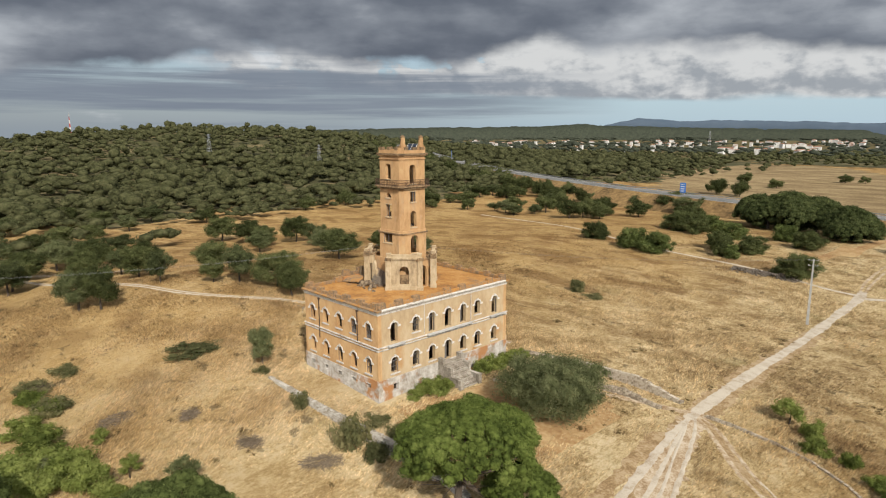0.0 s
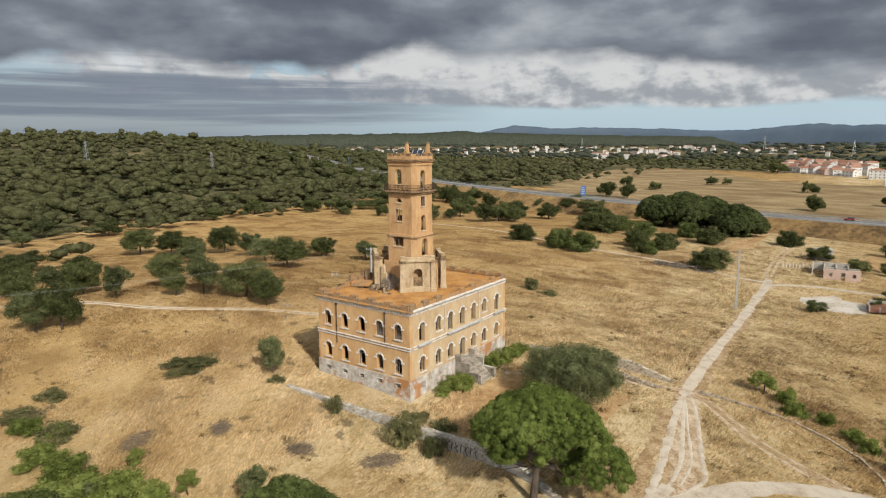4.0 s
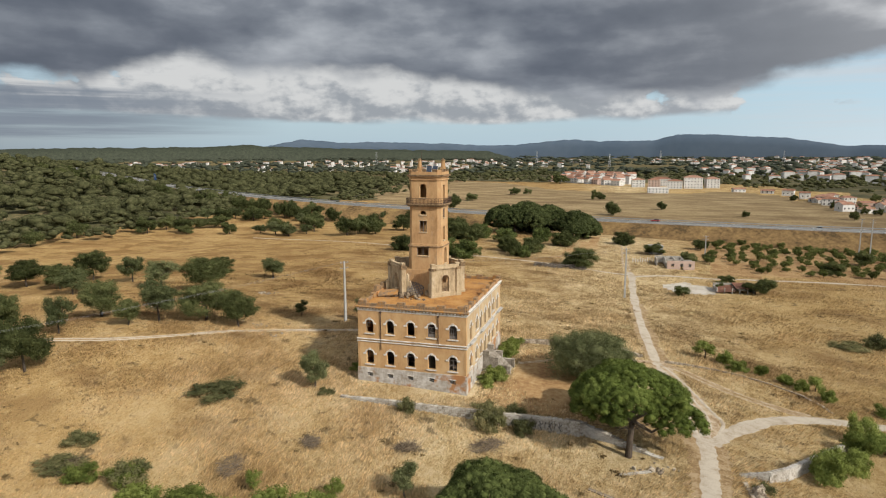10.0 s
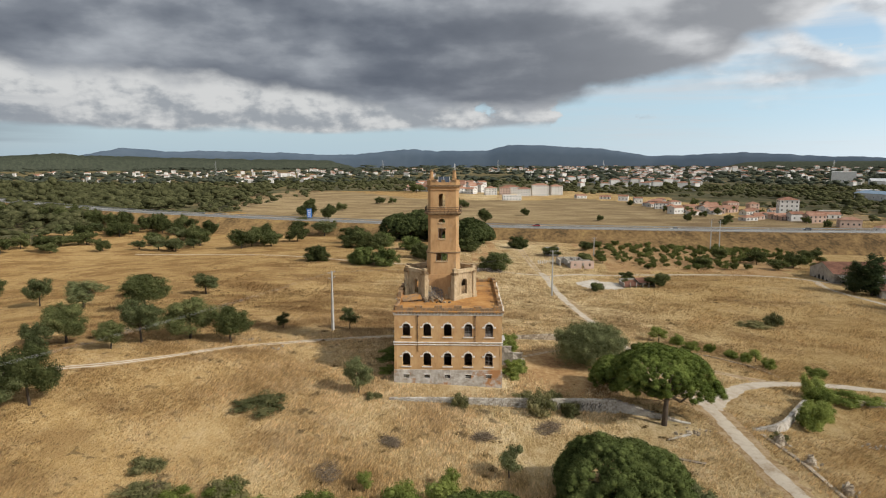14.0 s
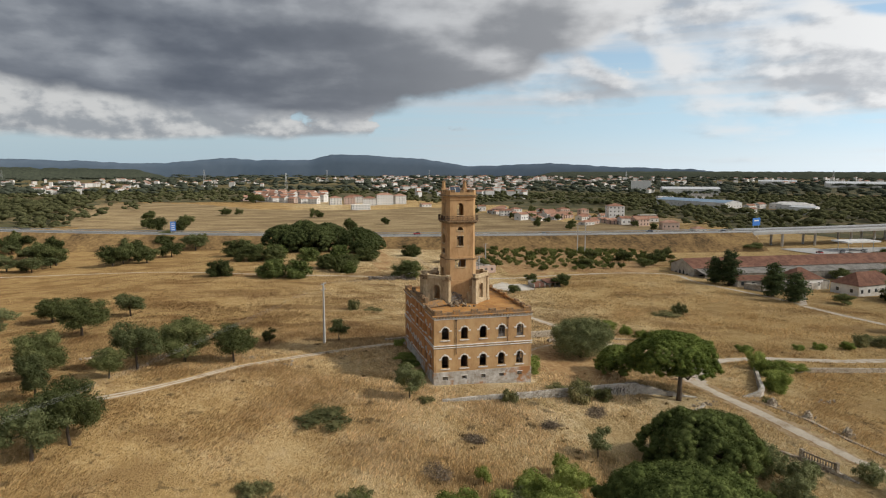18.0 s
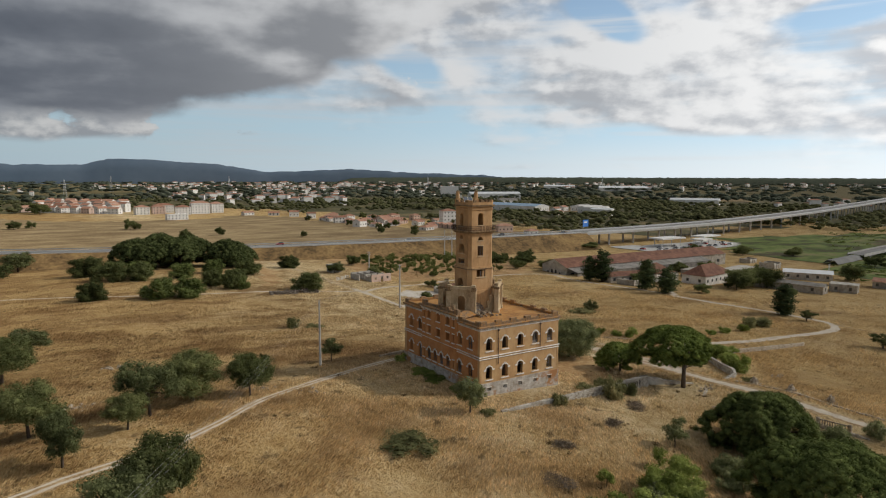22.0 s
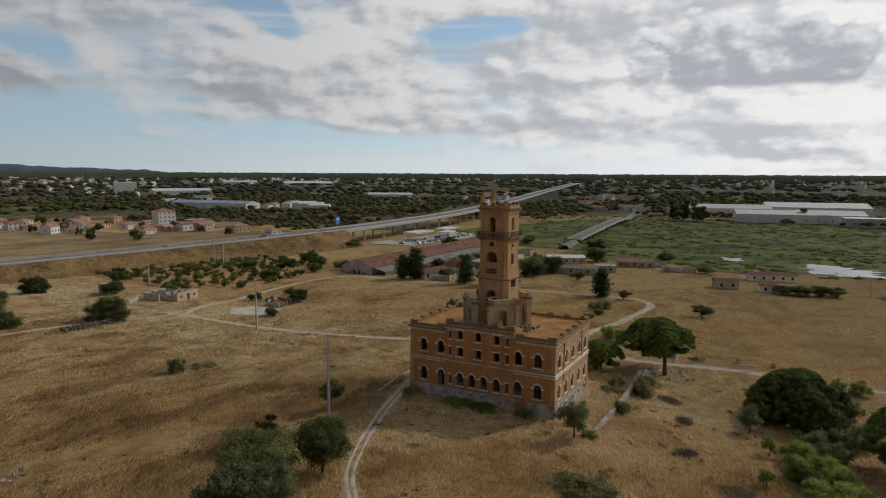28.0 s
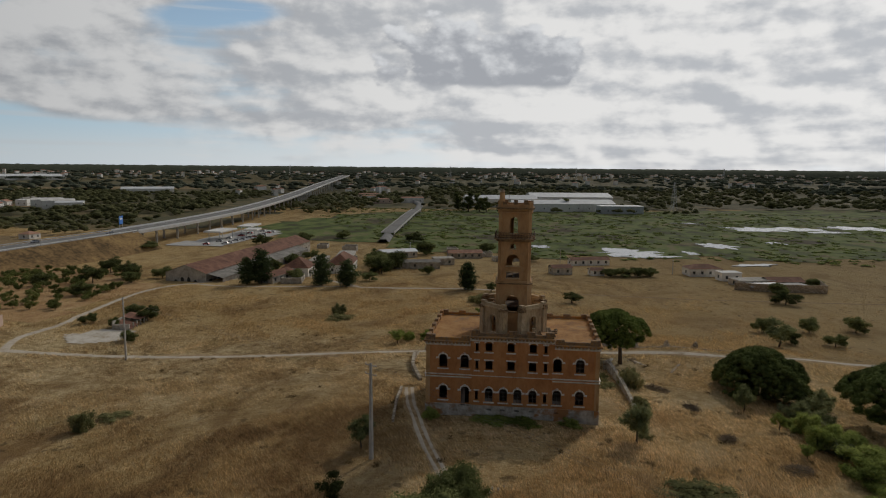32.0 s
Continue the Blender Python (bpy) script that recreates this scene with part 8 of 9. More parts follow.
# ---- houses, sheds and halls ----
TILE = mat("terracotta_tiles", [(0.3, (0.25, 0.125, 0.08)), (0.5, (0.37, 0.19, 0.125)), (0.72, (0.46, 0.28, 0.20))], 0.4, 0.9, 0.4, speckle=0.35, speckle_scale=2.0, vary=0.3)
OLDTILE = mat("old_brown_tiles", [(0.3, (0.12, 0.060, 0.042)), (0.5, (0.21, 0.098, 0.064)), (0.72, (0.29, 0.15, 0.098))], 0.25, 0.95, 0.5, speckle=0.4, speckle_scale=1.2, vary=0.1)
WHITE = mat("white_render", [(0.3, (0.62, 0.60, 0.57)), (0.5, (0.78, 0.77, 0.74)), (0.75, (0.84, 0.83, 0.81))], 0.25, 0.9, 0.1, speckle=0.2, speckle_scale=1.0, vary=0.25)
PINKISH = mat("pale_pink_render", [(0.3, (0.55, 0.40, 0.33)), (0.7, (0.68, 0.54, 0.46))], 0.25, 0.9, 0.1, vary=0.2)
DULLWALL = mat("old_grey_plaster", [(0.3, (0.26, 0.23, 0.19)), (0.5, (0.42, 0.39, 0.34)), (0.7, (0.56, 0.53, 0.48))], 0.5, 0.95, 0.3, speckle=0.35, speckle_scale=1.5, vary=0.2)
GLASSD = mat("dark_window", [(0.3, (0.03, 0.035, 0.04)), (0.7, (0.07, 0.075, 0.08))], 1.0, 0.2, 0, spec=0.5)
METAL = mat("pale_sheet_roof", [(0.3, (0.40, 0.42, 0.44)), (0.7, (0.58, 0.60, 0.62))], 0.2, 0.6, 0.1, vary=0.3)
ASBESTOS = mat("grey_cement_sheets", [(0.3, (0.13, 0.12, 0.105)), (0.5, (0.22, 0.205, 0.185)), (0.7, (0.32, 0.30, 0.27))], 0.3, 0.9, 0.3, speckle=0.4, speckle_scale=1.6, vary=0.2)
BLUEROOF = mat("blue_sheet_roof", [(0.3, (0.16, 0.24, 0.34)), (0.7, (0.24, 0.34, 0.45))], 0.2, 0.6, 0.1)


def hip_roof(l, w, z, h, over=0.4, hip=True):
    a, b = l / 2 + over, w / 2 + over
    r = max(0.0, l / 2 - (w / 2 if hip else -over))
    v = [(-a, -b, z), (a, -b, z), (a, b, z), (-a, b, z), (-r, 0, z + h), (r, 0, z + h)]
    g = Geo().add(v, [(0, 1, 5, 4), (2, 3, 4, 5), (1, 2, 5), (3, 0, 4), (3, 2, 1, 0)])
    if not hip:
        g = Geo().add(v[:4] + [(-a, 0, z + h), (a, 0, z + h)], [(0, 1, 5, 4), (2, 3, 4, 5), (3, 2, 1, 0)])
    return g


def house(x, y, l, w, h, ang, roof="hip", wall=None, tiles=None, storeys=1, label="", name="house", bays=None, roof_h=None, z=None, doors=True, back=True):
    """A house of walls, roof and windows, its long side l along ang."""
    gz = ground_z(x, y) if z is None else z
    ob = thing(name, label or "white house with a terracotta roof", "house" if name == "house" else "building", pose(x, y, gz, 0, 0, ang))
    wall, tiles = wall or WHITE, tiles or TILE
    part("wall", Geo().box(-l / 2, l / 2, -w / 2, w / 2, -1.0, h), wall, ob)
    rh = roof_h or w * 0.22
    if roof == "flat":
        part("roof", Geo().box(-l / 2 - 0.15, l / 2 + 0.15, -w / 2 - 0.15, w / 2 + 0.15, h, h + 0.5), wall, ob)
    else:
        part("roof", hip_roof(l, w, h, rh, 0.4, roof == "hip"), tiles, ob)
        if roof == "gable":
            for s in (-1, 1):
                part("gable", Geo().add([(s * (l / 2), yy, zz) for yy, zz in ((-w / 2, h), (w / 2, h), (0, h + rh * 0.92))], [(0, 1, 2)]), wall, ob)
    nb = bays or max(2, int(l / 3.4))
    for st in range(storeys):
        z0 = h * st / storeys + h / storeys * 0.35
        for i in range(nb):
            u = -l / 2 + l * (i + 0.5) / nb
            for s in ((-1, 1) if back else (-1,)):
                q = new("window", shared(("window", "plain"), lambda: Geo().box(-0.55, 0.55, -0.04, 0.04, 0, 1.3), GLASSD))
                q.parent, q.matrix_basis = ob, pose(u, s * (w / 2 + 0.01), z0)
        for i in range(max(1, int(w / 5))):
            u = -w / 2 + w * (i + 0.5) / max(1, int(w / 5))
            for s in (-1, 1):
                q = new("window", shared(("window", "side"), lambda: Geo().box(-0.04, 0.04, -0.55, 0.55, 0, 1.3), GLASSD))
                q.parent, q.matrix_basis = ob, pose(s * (l / 2 + 0.01), u, z0)
    return ob


# the long tiled shed and the old farm
def shed(x0, y0, x1, y1, w, eave, ridge, label):
    d = Vector((x1 - x0, y1 - y0, 0))
    ang = math.degrees(math.atan2(d.y, d.x))
    ob = thing("long_shed", label, "shed", pose(x0, y0, 0, 0, 0, ang))
    L = d.length
    gz = min(ground_z(x0, y0), ground_z(x1, y1)) - 0.5
    part("side_wall", Geo().box(0, L, -w / 2, -w / 2 + 0.4, gz, eave), DULLWALL, ob)
    part("side_wall", Geo().box(0, L, w / 2 - 0.4, w / 2, gz, eave), DULLWALL, ob)
    for u in (0.0, L - 0.4):
        part("gable_wall", Geo().add([(u + k, yy, zz) for k in (0, 0.4) for yy, zz in ((-w / 2 + 0.4, gz), (w / 2 - 0.4, gz), (w / 2 - 0.4, eave), (0, ridge - 0.1), (-w / 2 + 0.4, eave))], [(4, 3, 2, 1, 0), (5, 6, 7, 8, 9), (0, 5, 9, 4), (1, 2, 7, 6), (2, 3, 8, 7), (3, 4, 9, 8)]), DULLWALL, ob, "pale gable wall with arched openings")
    for s in (-1, 1):
        n = int(L / 9)
        for i in range(n):
            part("roof_slope", Geo().add([(L * i / n - 0.3, s * (w / 2 + 0.5), eave - 0.2), (L * (i + 1) / n - 0.3, s * (w / 2 + 0.5), eave - 0.2), (L * (i + 1) / n - 0.3, 0, ridge + 0.12 * noise.noise(Vector((i, s, 0)))), (L * i / n - 0.3, 0, ridge + 0.12 * noise.noise(Vector((i - 1, s, 0))))], [(0, 1, 2, 3)]), OLDTILE, ob)
    part("lean_to_roof", Geo().add([(1, -w / 2 - 7, eave - 1.9), (L * 0.82, -w / 2 - 7, eave - 1.9), (L * 0.82, -w / 2 - 0.05, eave - 0.45), (1, -w / 2 - 0.05, eave - 0.45)], [(0, 1, 2, 3)]).add([(1, -w / 2 - 6.8, gz), (L * 0.82, -w / 2 - 6.8, gz), (L * 0.82, -w / 2 - 6.8, eave - 1.95), (1, -w / 2 - 6.8, eave - 1.95)], [(0, 1, 2, 3)]), ASBESTOS, ob, "grey lean-to along the shed")
    for u, hh in ((-4.2, 2.4), (-1.4, 3.4), (1.4, 3.4), (4.2, 2.4)):
        part("window", Geo().add([(-0.03, u + a, gz + 1.6 + b) for a, b in ((-0.7, 0), (0.7, 0), (0.7, hh - 0.6), (0, hh), (-0.7, hh - 0.6))], [(4, 3, 2, 1, 0)]), GLASSD, ob)
    for i in range(int(L / 7)):
        part("window", Geo().box(3 + i * 7, 5 + i * 7, -w / 2 - 0.03, -w / 2, gz + 2.2, gz + 3.8), GLASSD, ob)
    return ob


shed(137, 131.5, 252, 128, 17, -6.0, -2.9, "long old shed with a brown tiled roof")
house(163, 94, 13, 11, 4.0, 5, "hip", WHITE, OLDTILE, 1, "low white farmhouse with a brown hipped roof", roof_h=4)
house(180, 80, 22, 11, 4.2, 8, "hip", WHITE, OLDTILE, 1, "long low white farmhouse with a hipped roof", roof_h=4.2)
house(145, 97, 16, 7, 3.0, -12, "gable", DULLWALL, OLDTILE, 1, "old grey farm shed with a brown roof", name="farm_shed")
house(194, 53, 31, 6, 3.2, -79, "gable", DULLWALL, ASBESTOS, 1, "long low shed with a grey sheet roof", name="farm_shed", roof_h=1.0, bays=4)
stone_wall("farm_wall", [(168, -86), (166, -100), (168, -121), (182, -124)], [-8.6, -8.7, -8.9, -9.0], "long grey yard wall of a farm", RBLOCKS, 0.35)
house(214, 88, 26, 8, 3.4, 10, "flat", DULLWALL, None, 1, "ruined flat-roofed shed of grey plaster", name="farm_shed")
house(196, 96, 18, 7, 3.2, 6, "flat", DULLWALL, None, 1, "ruined flat-roofed shed of grey plaster", name="farm_shed")
house(236, 66, 20, 9, 3.4, -60, "gable", DULLWALL, METAL, 1, "grey shed at the meadow's edge", name="farm_shed", roof_h=1.2)
for x, y, l, w, h, a, rf, wl, tl, lab in ((191, -18, 9, 6, 3.2, -70, "gable", DULLWALL, OLDTILE, "small old house with a brown roof"), (228, -34, 20, 6, 2.8, -72, "gable", WHITE, OLDTILE, "row of low white outbuildings"), (241, 30, 18, 7, 3, -75, "gable", DULLWALL, TILE, "low farm building at the meadow's edge"), (205, -83, 15, 9, 3.6, -80, "hip", WHITE, OLDTILE, "white farmhouse with a brown tiled roof"), (193, -91, 9, 6, 3.4, -78, "flat", WHITE, None, "small white flat-roofed annex"), (192, -34, 6, 5, 2.6, -75, "gable", WHITE, OLDTILE, "tiny white hut beside a hedge"), (182, -97, 16, 8, 2.2, -74, "flat", DULLWALL, None, "low flat shed of grey plaster"), (171, -97, 12, 6, 1.8, -74, "gable", DULLWALL, METAL, "low shed with a pale sheet roof"), (184, -110, 15, 8, 2.2, -80, "gable", DULLWALL, OLDTILE, "low farm shed with a brown roof"), (173, -110, 11, 7, 1.9, -74, "flat", CONCRETE, None, "low flat concrete farm building"), (212, 38, 10, 7, 3, -70, "flat", DULLWALL, None, "small ruined building of grey plaster")):
    house(x, y, l, w, h, a, rf, wl, tl, 1, lab, name="farm_building", roof_h=w * 0.2)
# roofless ruins round the old farm
for x, y, l, w, h, a in [(271, 118, 9, 6, 2.4, 8), (259, 98, 9, 8, 3.2, 8), (204, 115, 12, 8, 2.4, -78), (145, 90, 15, 8, 2.4, 14), (166, 92, 15, 7, 3.2, 8), (203, 64, 15, 7, 3.2, 8), (263, 39, 9, 6, 2.8, 14), (248, 22, 12, 7, 2.8, -70), (233, 7, 15, 6, 2.4, -70), (215, 87, 9, 6, 2.8, -70)]:
    r = thing("ruined_house", "roofless ruin of stained plaster walls at the farm", "ruin", pose(x, y, ground_z(x, y), 0, 0, a), "ruins of the old farm")
    for u in (-l / 2, -l / 6, l / 6, l / 2 - 0.35):
        part("cross_wall", Geo().box(u, u + 0.35, -w / 2 + 0.35, w / 2 - 0.35, -0.6, h * (0.75 if abs(u) < l / 3 else 1.0)), DULLWALL, r)
    for v in (-w / 2, w / 2 - 0.35):
        for k in range(3):
            part("wall_piece", Geo().box(-l / 2 + l * k / 3 + 0.002, -l / 2 + l * (k + 0.72) / 3, v, v + 0.35, -0.6, h * (1.0, 0.8, 0.92)[k]), DULLWALL, r)
            part("lintel", Geo().box(-l / 2 + l * (k + 0.72) / 3, -l / 2 + l * (k + 1) / 3 - 0.002, v + 0.02, v + 0.33, h * 0.62, h * 0.76), DULLWALL, r)
# ruins near the orchard
shell = thing("roofless_house", "small roofless house of pink and white walls", "ruin", pose(48.5, 136.5, ground_z(48.5, 136.5), 0, 0, 6))
part("front_wall", wall_geo(9.2, -0.6, 3.0, 0.35, [(0.3, 1.1, 0.0, 2.2, 0), (-2.8, 0.9, 0.9, 2.0, 0), (3.0, 0.9, 0.9, 2.0, 0)]), PINKISH, shell, "flaking pink and white front wall")
part("rear_wall", wall_geo(9.2, -0.6, 2.6, 0.35, [(1.5, 1.0, 0.8, 2.0, 0)]), DULLWALL, shell, "", pose(0, 5.6, 0))
for u in (-4.55, 4.2):
    part("side_wall", Geo().add([(u + k, y, z) for k in (0, 0.35) for y, z in ((0.37, -0.6), (5.58, -0.6), (5.58, 2.5), (3, 1.7), (0.37, 2.9))], [(4, 3, 2, 1, 0), (5, 6, 7, 8, 9)] + [(i, (i + 1) % 5, (i + 1) % 5 + 5, i + 5) for i in range(5)]), DULLWALL, shell)
r = thing("ruined_house", "roofless ruin of white walls", "ruin", pose(45.5, 141, ground_z(45.5, 141), 0, 0, 4))
for u in (-5, -2, 1, 4):
    part("cross_wall", Geo().box(u, u + 0.3, 0, 7, -0.5, 2.6), DULLWALL, r)
part("rear_wall", Geo().box(-5, 4.3, 7, 7.3, -0.5, 2.8), DULLWALL, r)
for k in range(9):
    part("post", Geo().box(-13 + k * 0.9, -12.75 + k * 0.9, 4 + k * 0.5, 4.25 + k * 0.5, -0.4, 2.0 - 0.25 * (k % 3)), WHITE, r, "leaning white post")
open_shed = thing("open_shed", "low open-fronted shed with a sagging brown roof", "shed", Matrix.LocRotScale((61.4, 105.6, ground_z(61.4, 105.6) - 0.05), Euler((0, 0, 0.15)), (0.70, 0.8, 0.9)))
part("roof", Geo().add([(-8, -3.2, 0.5), (-0.3, -3.2, 0.9), (-0.3, 3.2, 2.2), (-8, 3.2, 1.7), (-0.2, -3.2, 1.95), (8, -3.2, 1.85), (8, 3.2, 2.9), (-0.2, 3.2, 2.85)], [(0, 1, 2, 3), (4, 5, 6, 7)]), OLDTILE, open_shed, "sagging brown tiled roof")
part("rear_wall", Geo().box(-7.8, 7.8, 2.8, 3.1, -0.6, 2.7), DULLWALL, open_shed)
for u in (-7.8, 7.5):
    part("side_wall", Geo().box(u, u + 0.3, -2.6, 2.8, -0.6, 1.9), DULLWALL, open_shed)
for u in (-4.7, -1.6, 1.5, 4.6):
    part("post", Geo().box(u - 0.22, u + 0.22, -2.9, -2.5, -0.6, 1.9), DULLWALL, open_shed)
house(41, 168, 5, 4, 3.0, 10, "flat", CONCRETE, None, 1, "small grey block building", name="pump_house", bays=1)
patch("concrete_yard", [(40.2, 109), (42.5, 104), (44.6, 99.6), (50, 99), (55.6, 101), (57.4, 106), (54.6, 111.8), (50.6, 112.2), (48, 116.6), (44.8, 114)], YARD, "pale worn concrete yard overgrown at its edges", 0.09, 1.2, "yard")
patch("bare_bank", [(1.7, 142), (6, 147), (11, 154), (17.4, 177), (18.6, 226), (14.6, 214), (9, 172), (4, 156)], REDSOIL, "bare earth bank beside dark pines", 0.06, 4.0, "earth")
# petrol station roofs and parked cars by the viaduct
for x, y, l, w, z, a in ((300, 197, 24, 12, -6.8, 0), (338, 194, 22, 10, -6.8, 5), (318, 183, 14, 9, -7.5, 10)):
    c = thing("station_canopy", "white flat canopy on thin posts", "canopy", pose(x, y, 0, 0, 0, a))
    part("roof", Geo().box(-l / 2, l / 2, -w / 2, w / 2, z, z + 0.9), WHITE, c)
    for sx in (-0.38, 0.38):
        for sy in (-0.3, 0.3):
            part("post", Geo().tube([(l * sx, w * sy, -13), (l * sx, w * sy, z)], 0.2, 6), METAL, c)
patch("station_yard", [(262, 178), (360, 172), (366, 206), (262, 214)], CONCRETE, "pale paved station yard", 0.4, 6.0, "yard")
CARP = [mat("car_paint", [(0.3, c), (0.7, c)], 1.0, 0.35, 0, vary=0, spec=0.5) for c in ((0.7, 0.7, 0.7), (0.12, 0.13, 0.15), (0.4, 0.41, 0.43), (0.35, 0.05, 0.05))]
RUBBER = mat("black_rubber", [(0.3, (0.02, 0.02, 0.02)), (0.7, (0.04, 0.04, 0.04))], 2.0, 0.9, 0)


def car(x, y, z, ang, k):
    names = ("white", "dark", "silver", "red")
    c = thing("car", f"small {names[k]} car on the paved surface", "car", pose(x, y, z, 0, 0, ang))
    part("body", Geo().add([(u, s * 0.85, zz) for s in (-1, 1) for u, zz in ((-2.1, 0.35), (2.1, 0.35), (2.1, 0.75), (1.0, 0.95), (-1.9, 1.0), (-2.1, 0.8))], [(0, 1, 2, 3, 4, 5), (11, 10, 9, 8, 7, 6)] + [(i, i + 6, (i + 1) % 6 + 6, (i + 1) % 6) for i in range(6)]), CARP[k], c)
    part("cabin", Geo().add([(u, s * w, zz) for s in (-1, 1) for u, w, zz in ((-1.8, 0.82, 0.98), (0.9, 0.82, 0.95), (0.3, 0.68, 1.45), (-1.4, 0.68, 1.45))], [(0, 1, 2, 3), (7, 6, 5, 4), (0, 4, 5, 1), (1, 5, 6, 2), (2, 6, 7, 3), (3, 7, 4, 0)]), GLASSD, c)
    for u in (-1.3, 1.3):
        for s in (-1, 1):
            part("wheel", Geo().tube([(u, s * 0.7, 0.32), (u, s * 0.9, 0.32)], 0.32, 10), RUBBER, c)


CR = random.Random(4)
for i in range(16):
    x, y = 268 + i * 5.6, 180 + 3 * CR.random() + (10 if i % 3 == 0 else 0)
    car(x, y, ground_z(x, y) + 0.42, 90 + CR.uniform(-8, 8), CR.randrange(4))
for u, o in ((40, 3.5), (118, -3.5), (186, 3.5), (230, -3.5), (-30, 3.5)):
    best = min(hw, key=lambda q: abs(q[0].x - u))
    p = best[0] + best[1].normalized() * o
    car(p.x, p.y, p.z + 0.02, 172, CR.randrange(4))

# apartment blocks and villas to the north
for x, y, l, w, h, a, st, m in ((40, 784, 16, 14, 9.6, 5, 3, WHITE), (60, 790, 15, 14, 9.6, 0, 3, PINKISH), (84, 760, 18, 14, 9.6, -5, 3, WHITE), (106, 768, 22, 13, 14, 0, 4, WHITE), (130, 785, 16, 12, 12, 10, 4, WHITE), (70, 815, 24, 12, 10, 0, 3, WHITE)):
    house(x, y, l, w, h, a, "hip", m, TILE, st, "white apartment block with a terracotta roof" if m is WHITE else "pale pink apartment block with a tiled roof", name="apartment_block", roof_h=2.6)
VR = random.Random(21)
for row in range(4):
    for i in range(8 - row % 2):
        u = (i + 0.5 * (row % 2)) / 8
        x, y = -84 + 112 * u + 7 * row + VR.uniform(-2, 2), 915 - 118 * u + 24 * row + VR.uniform(-3, 3)
        house(x, y, VR.uniform(12, 15), 9, 6.4 + 2.6 * row + VR.uniform(-0.8, 0.8), VR.uniform(-62, -30) + (90 if i % 3 == 0 else 0), "gable", VR.choice((WHITE, WHITE, WHITE, PINKISH)), TILE, 2, "white terraced house with a terracotta gable roof", bays=3, roof_h=2.6, back=False)
house(60, 660, 22, 10, 6, 3, "flat", WHITE, None, 2, "white flat-roofed villa at the field's edge")
# workshops and small houses between the halls of the valley
for x, y, l, w, h, a, wl, tl, rf in ((533, 570, 16, 9, 5, 20, WHITE, TILE, "gable"), (556, 580, 14, 10, 6, 20, WHITE, TILE, "gable"), (574, 572, 12, 12, 7, 20, WHITE, None, "flat"), (600, 590, 20, 12, 6, 15, WHITE, ASBESTOS, "gable"), (622, 602, 14, 10, 6, 15, WHITE, ASBESTOS, "gable"), (640, 594, 18, 9, 4, 15, DULLWALL, None, "flat"), (512, 636, 30, 14, 6, -20, DULLWALL, ASBESTOS, "gable"), (545, 622, 22, 12, 6, -20, WHITE, ASBESTOS, "gable"), (492, 520, 14, 9, 4, 10, WHITE, TILE, "gable"), (318, 452, 18, 10, 4, -10, DULLWALL, None, "flat"), (300, 418, 12, 9, 4, -10, WHITE, TILE, "gable"), (640, 815, 34, 16, 7, -15, WHITE, ASBESTOS, "gable"), (560, 795, 24, 14, 7, -15, WHITE, None, "flat")):
    house(x, y, l, w, h, a, rf, wl, tl, 1, "small white workshop among the valley's woods" if wl is WHITE else "dull grey workshop among the valley's woods", name="workshop", bays=3, back=False)
TR = random.Random(12)
VILLAS = [(177, 688), (190, 650), (196, 609), (200, 560), (204, 520), (206, 480), (228, 470), (250, 457), (254, 435), (258, 417), (262, 399), (279, 401), (270, 386), (275, 350), (279, 318), (232, 495), (248, 490), (264, 480), (282, 470), (222, 520), (240, 515), (258, 508), (150, 705), (215, 590)] + [(190 + 95 * TR.random(), 395 + 190 * TR.random()) for _ in range(26)]
for i, (x, y) in enumerate(VILLAS):
    house(x, y, TR.uniform(9, 15), TR.uniform(7, 9), TR.choice((3.0, 3.4, 5.8)), TR.uniform(-30, 30), TR.choice(("hip", "gable")), TR.choice((WHITE, WHITE, PINKISH)), TILE, 1 if i % 3 else 2, "white village house with a terracotta roof")
house(280, 448, 15, 14, 14, -15, "hip", WHITE, TILE, 4, "tall white apartment house with a tiled roof", name="apartment_block", roof_h=2.5)
for _ in range(22):
    plant(FAROAK[TR.randrange(3)], TR.uniform(175, 300), TR.uniform(330, 600), TR.uniform(5, 9), TR.uniform(5, 8), "trees among the village houses")
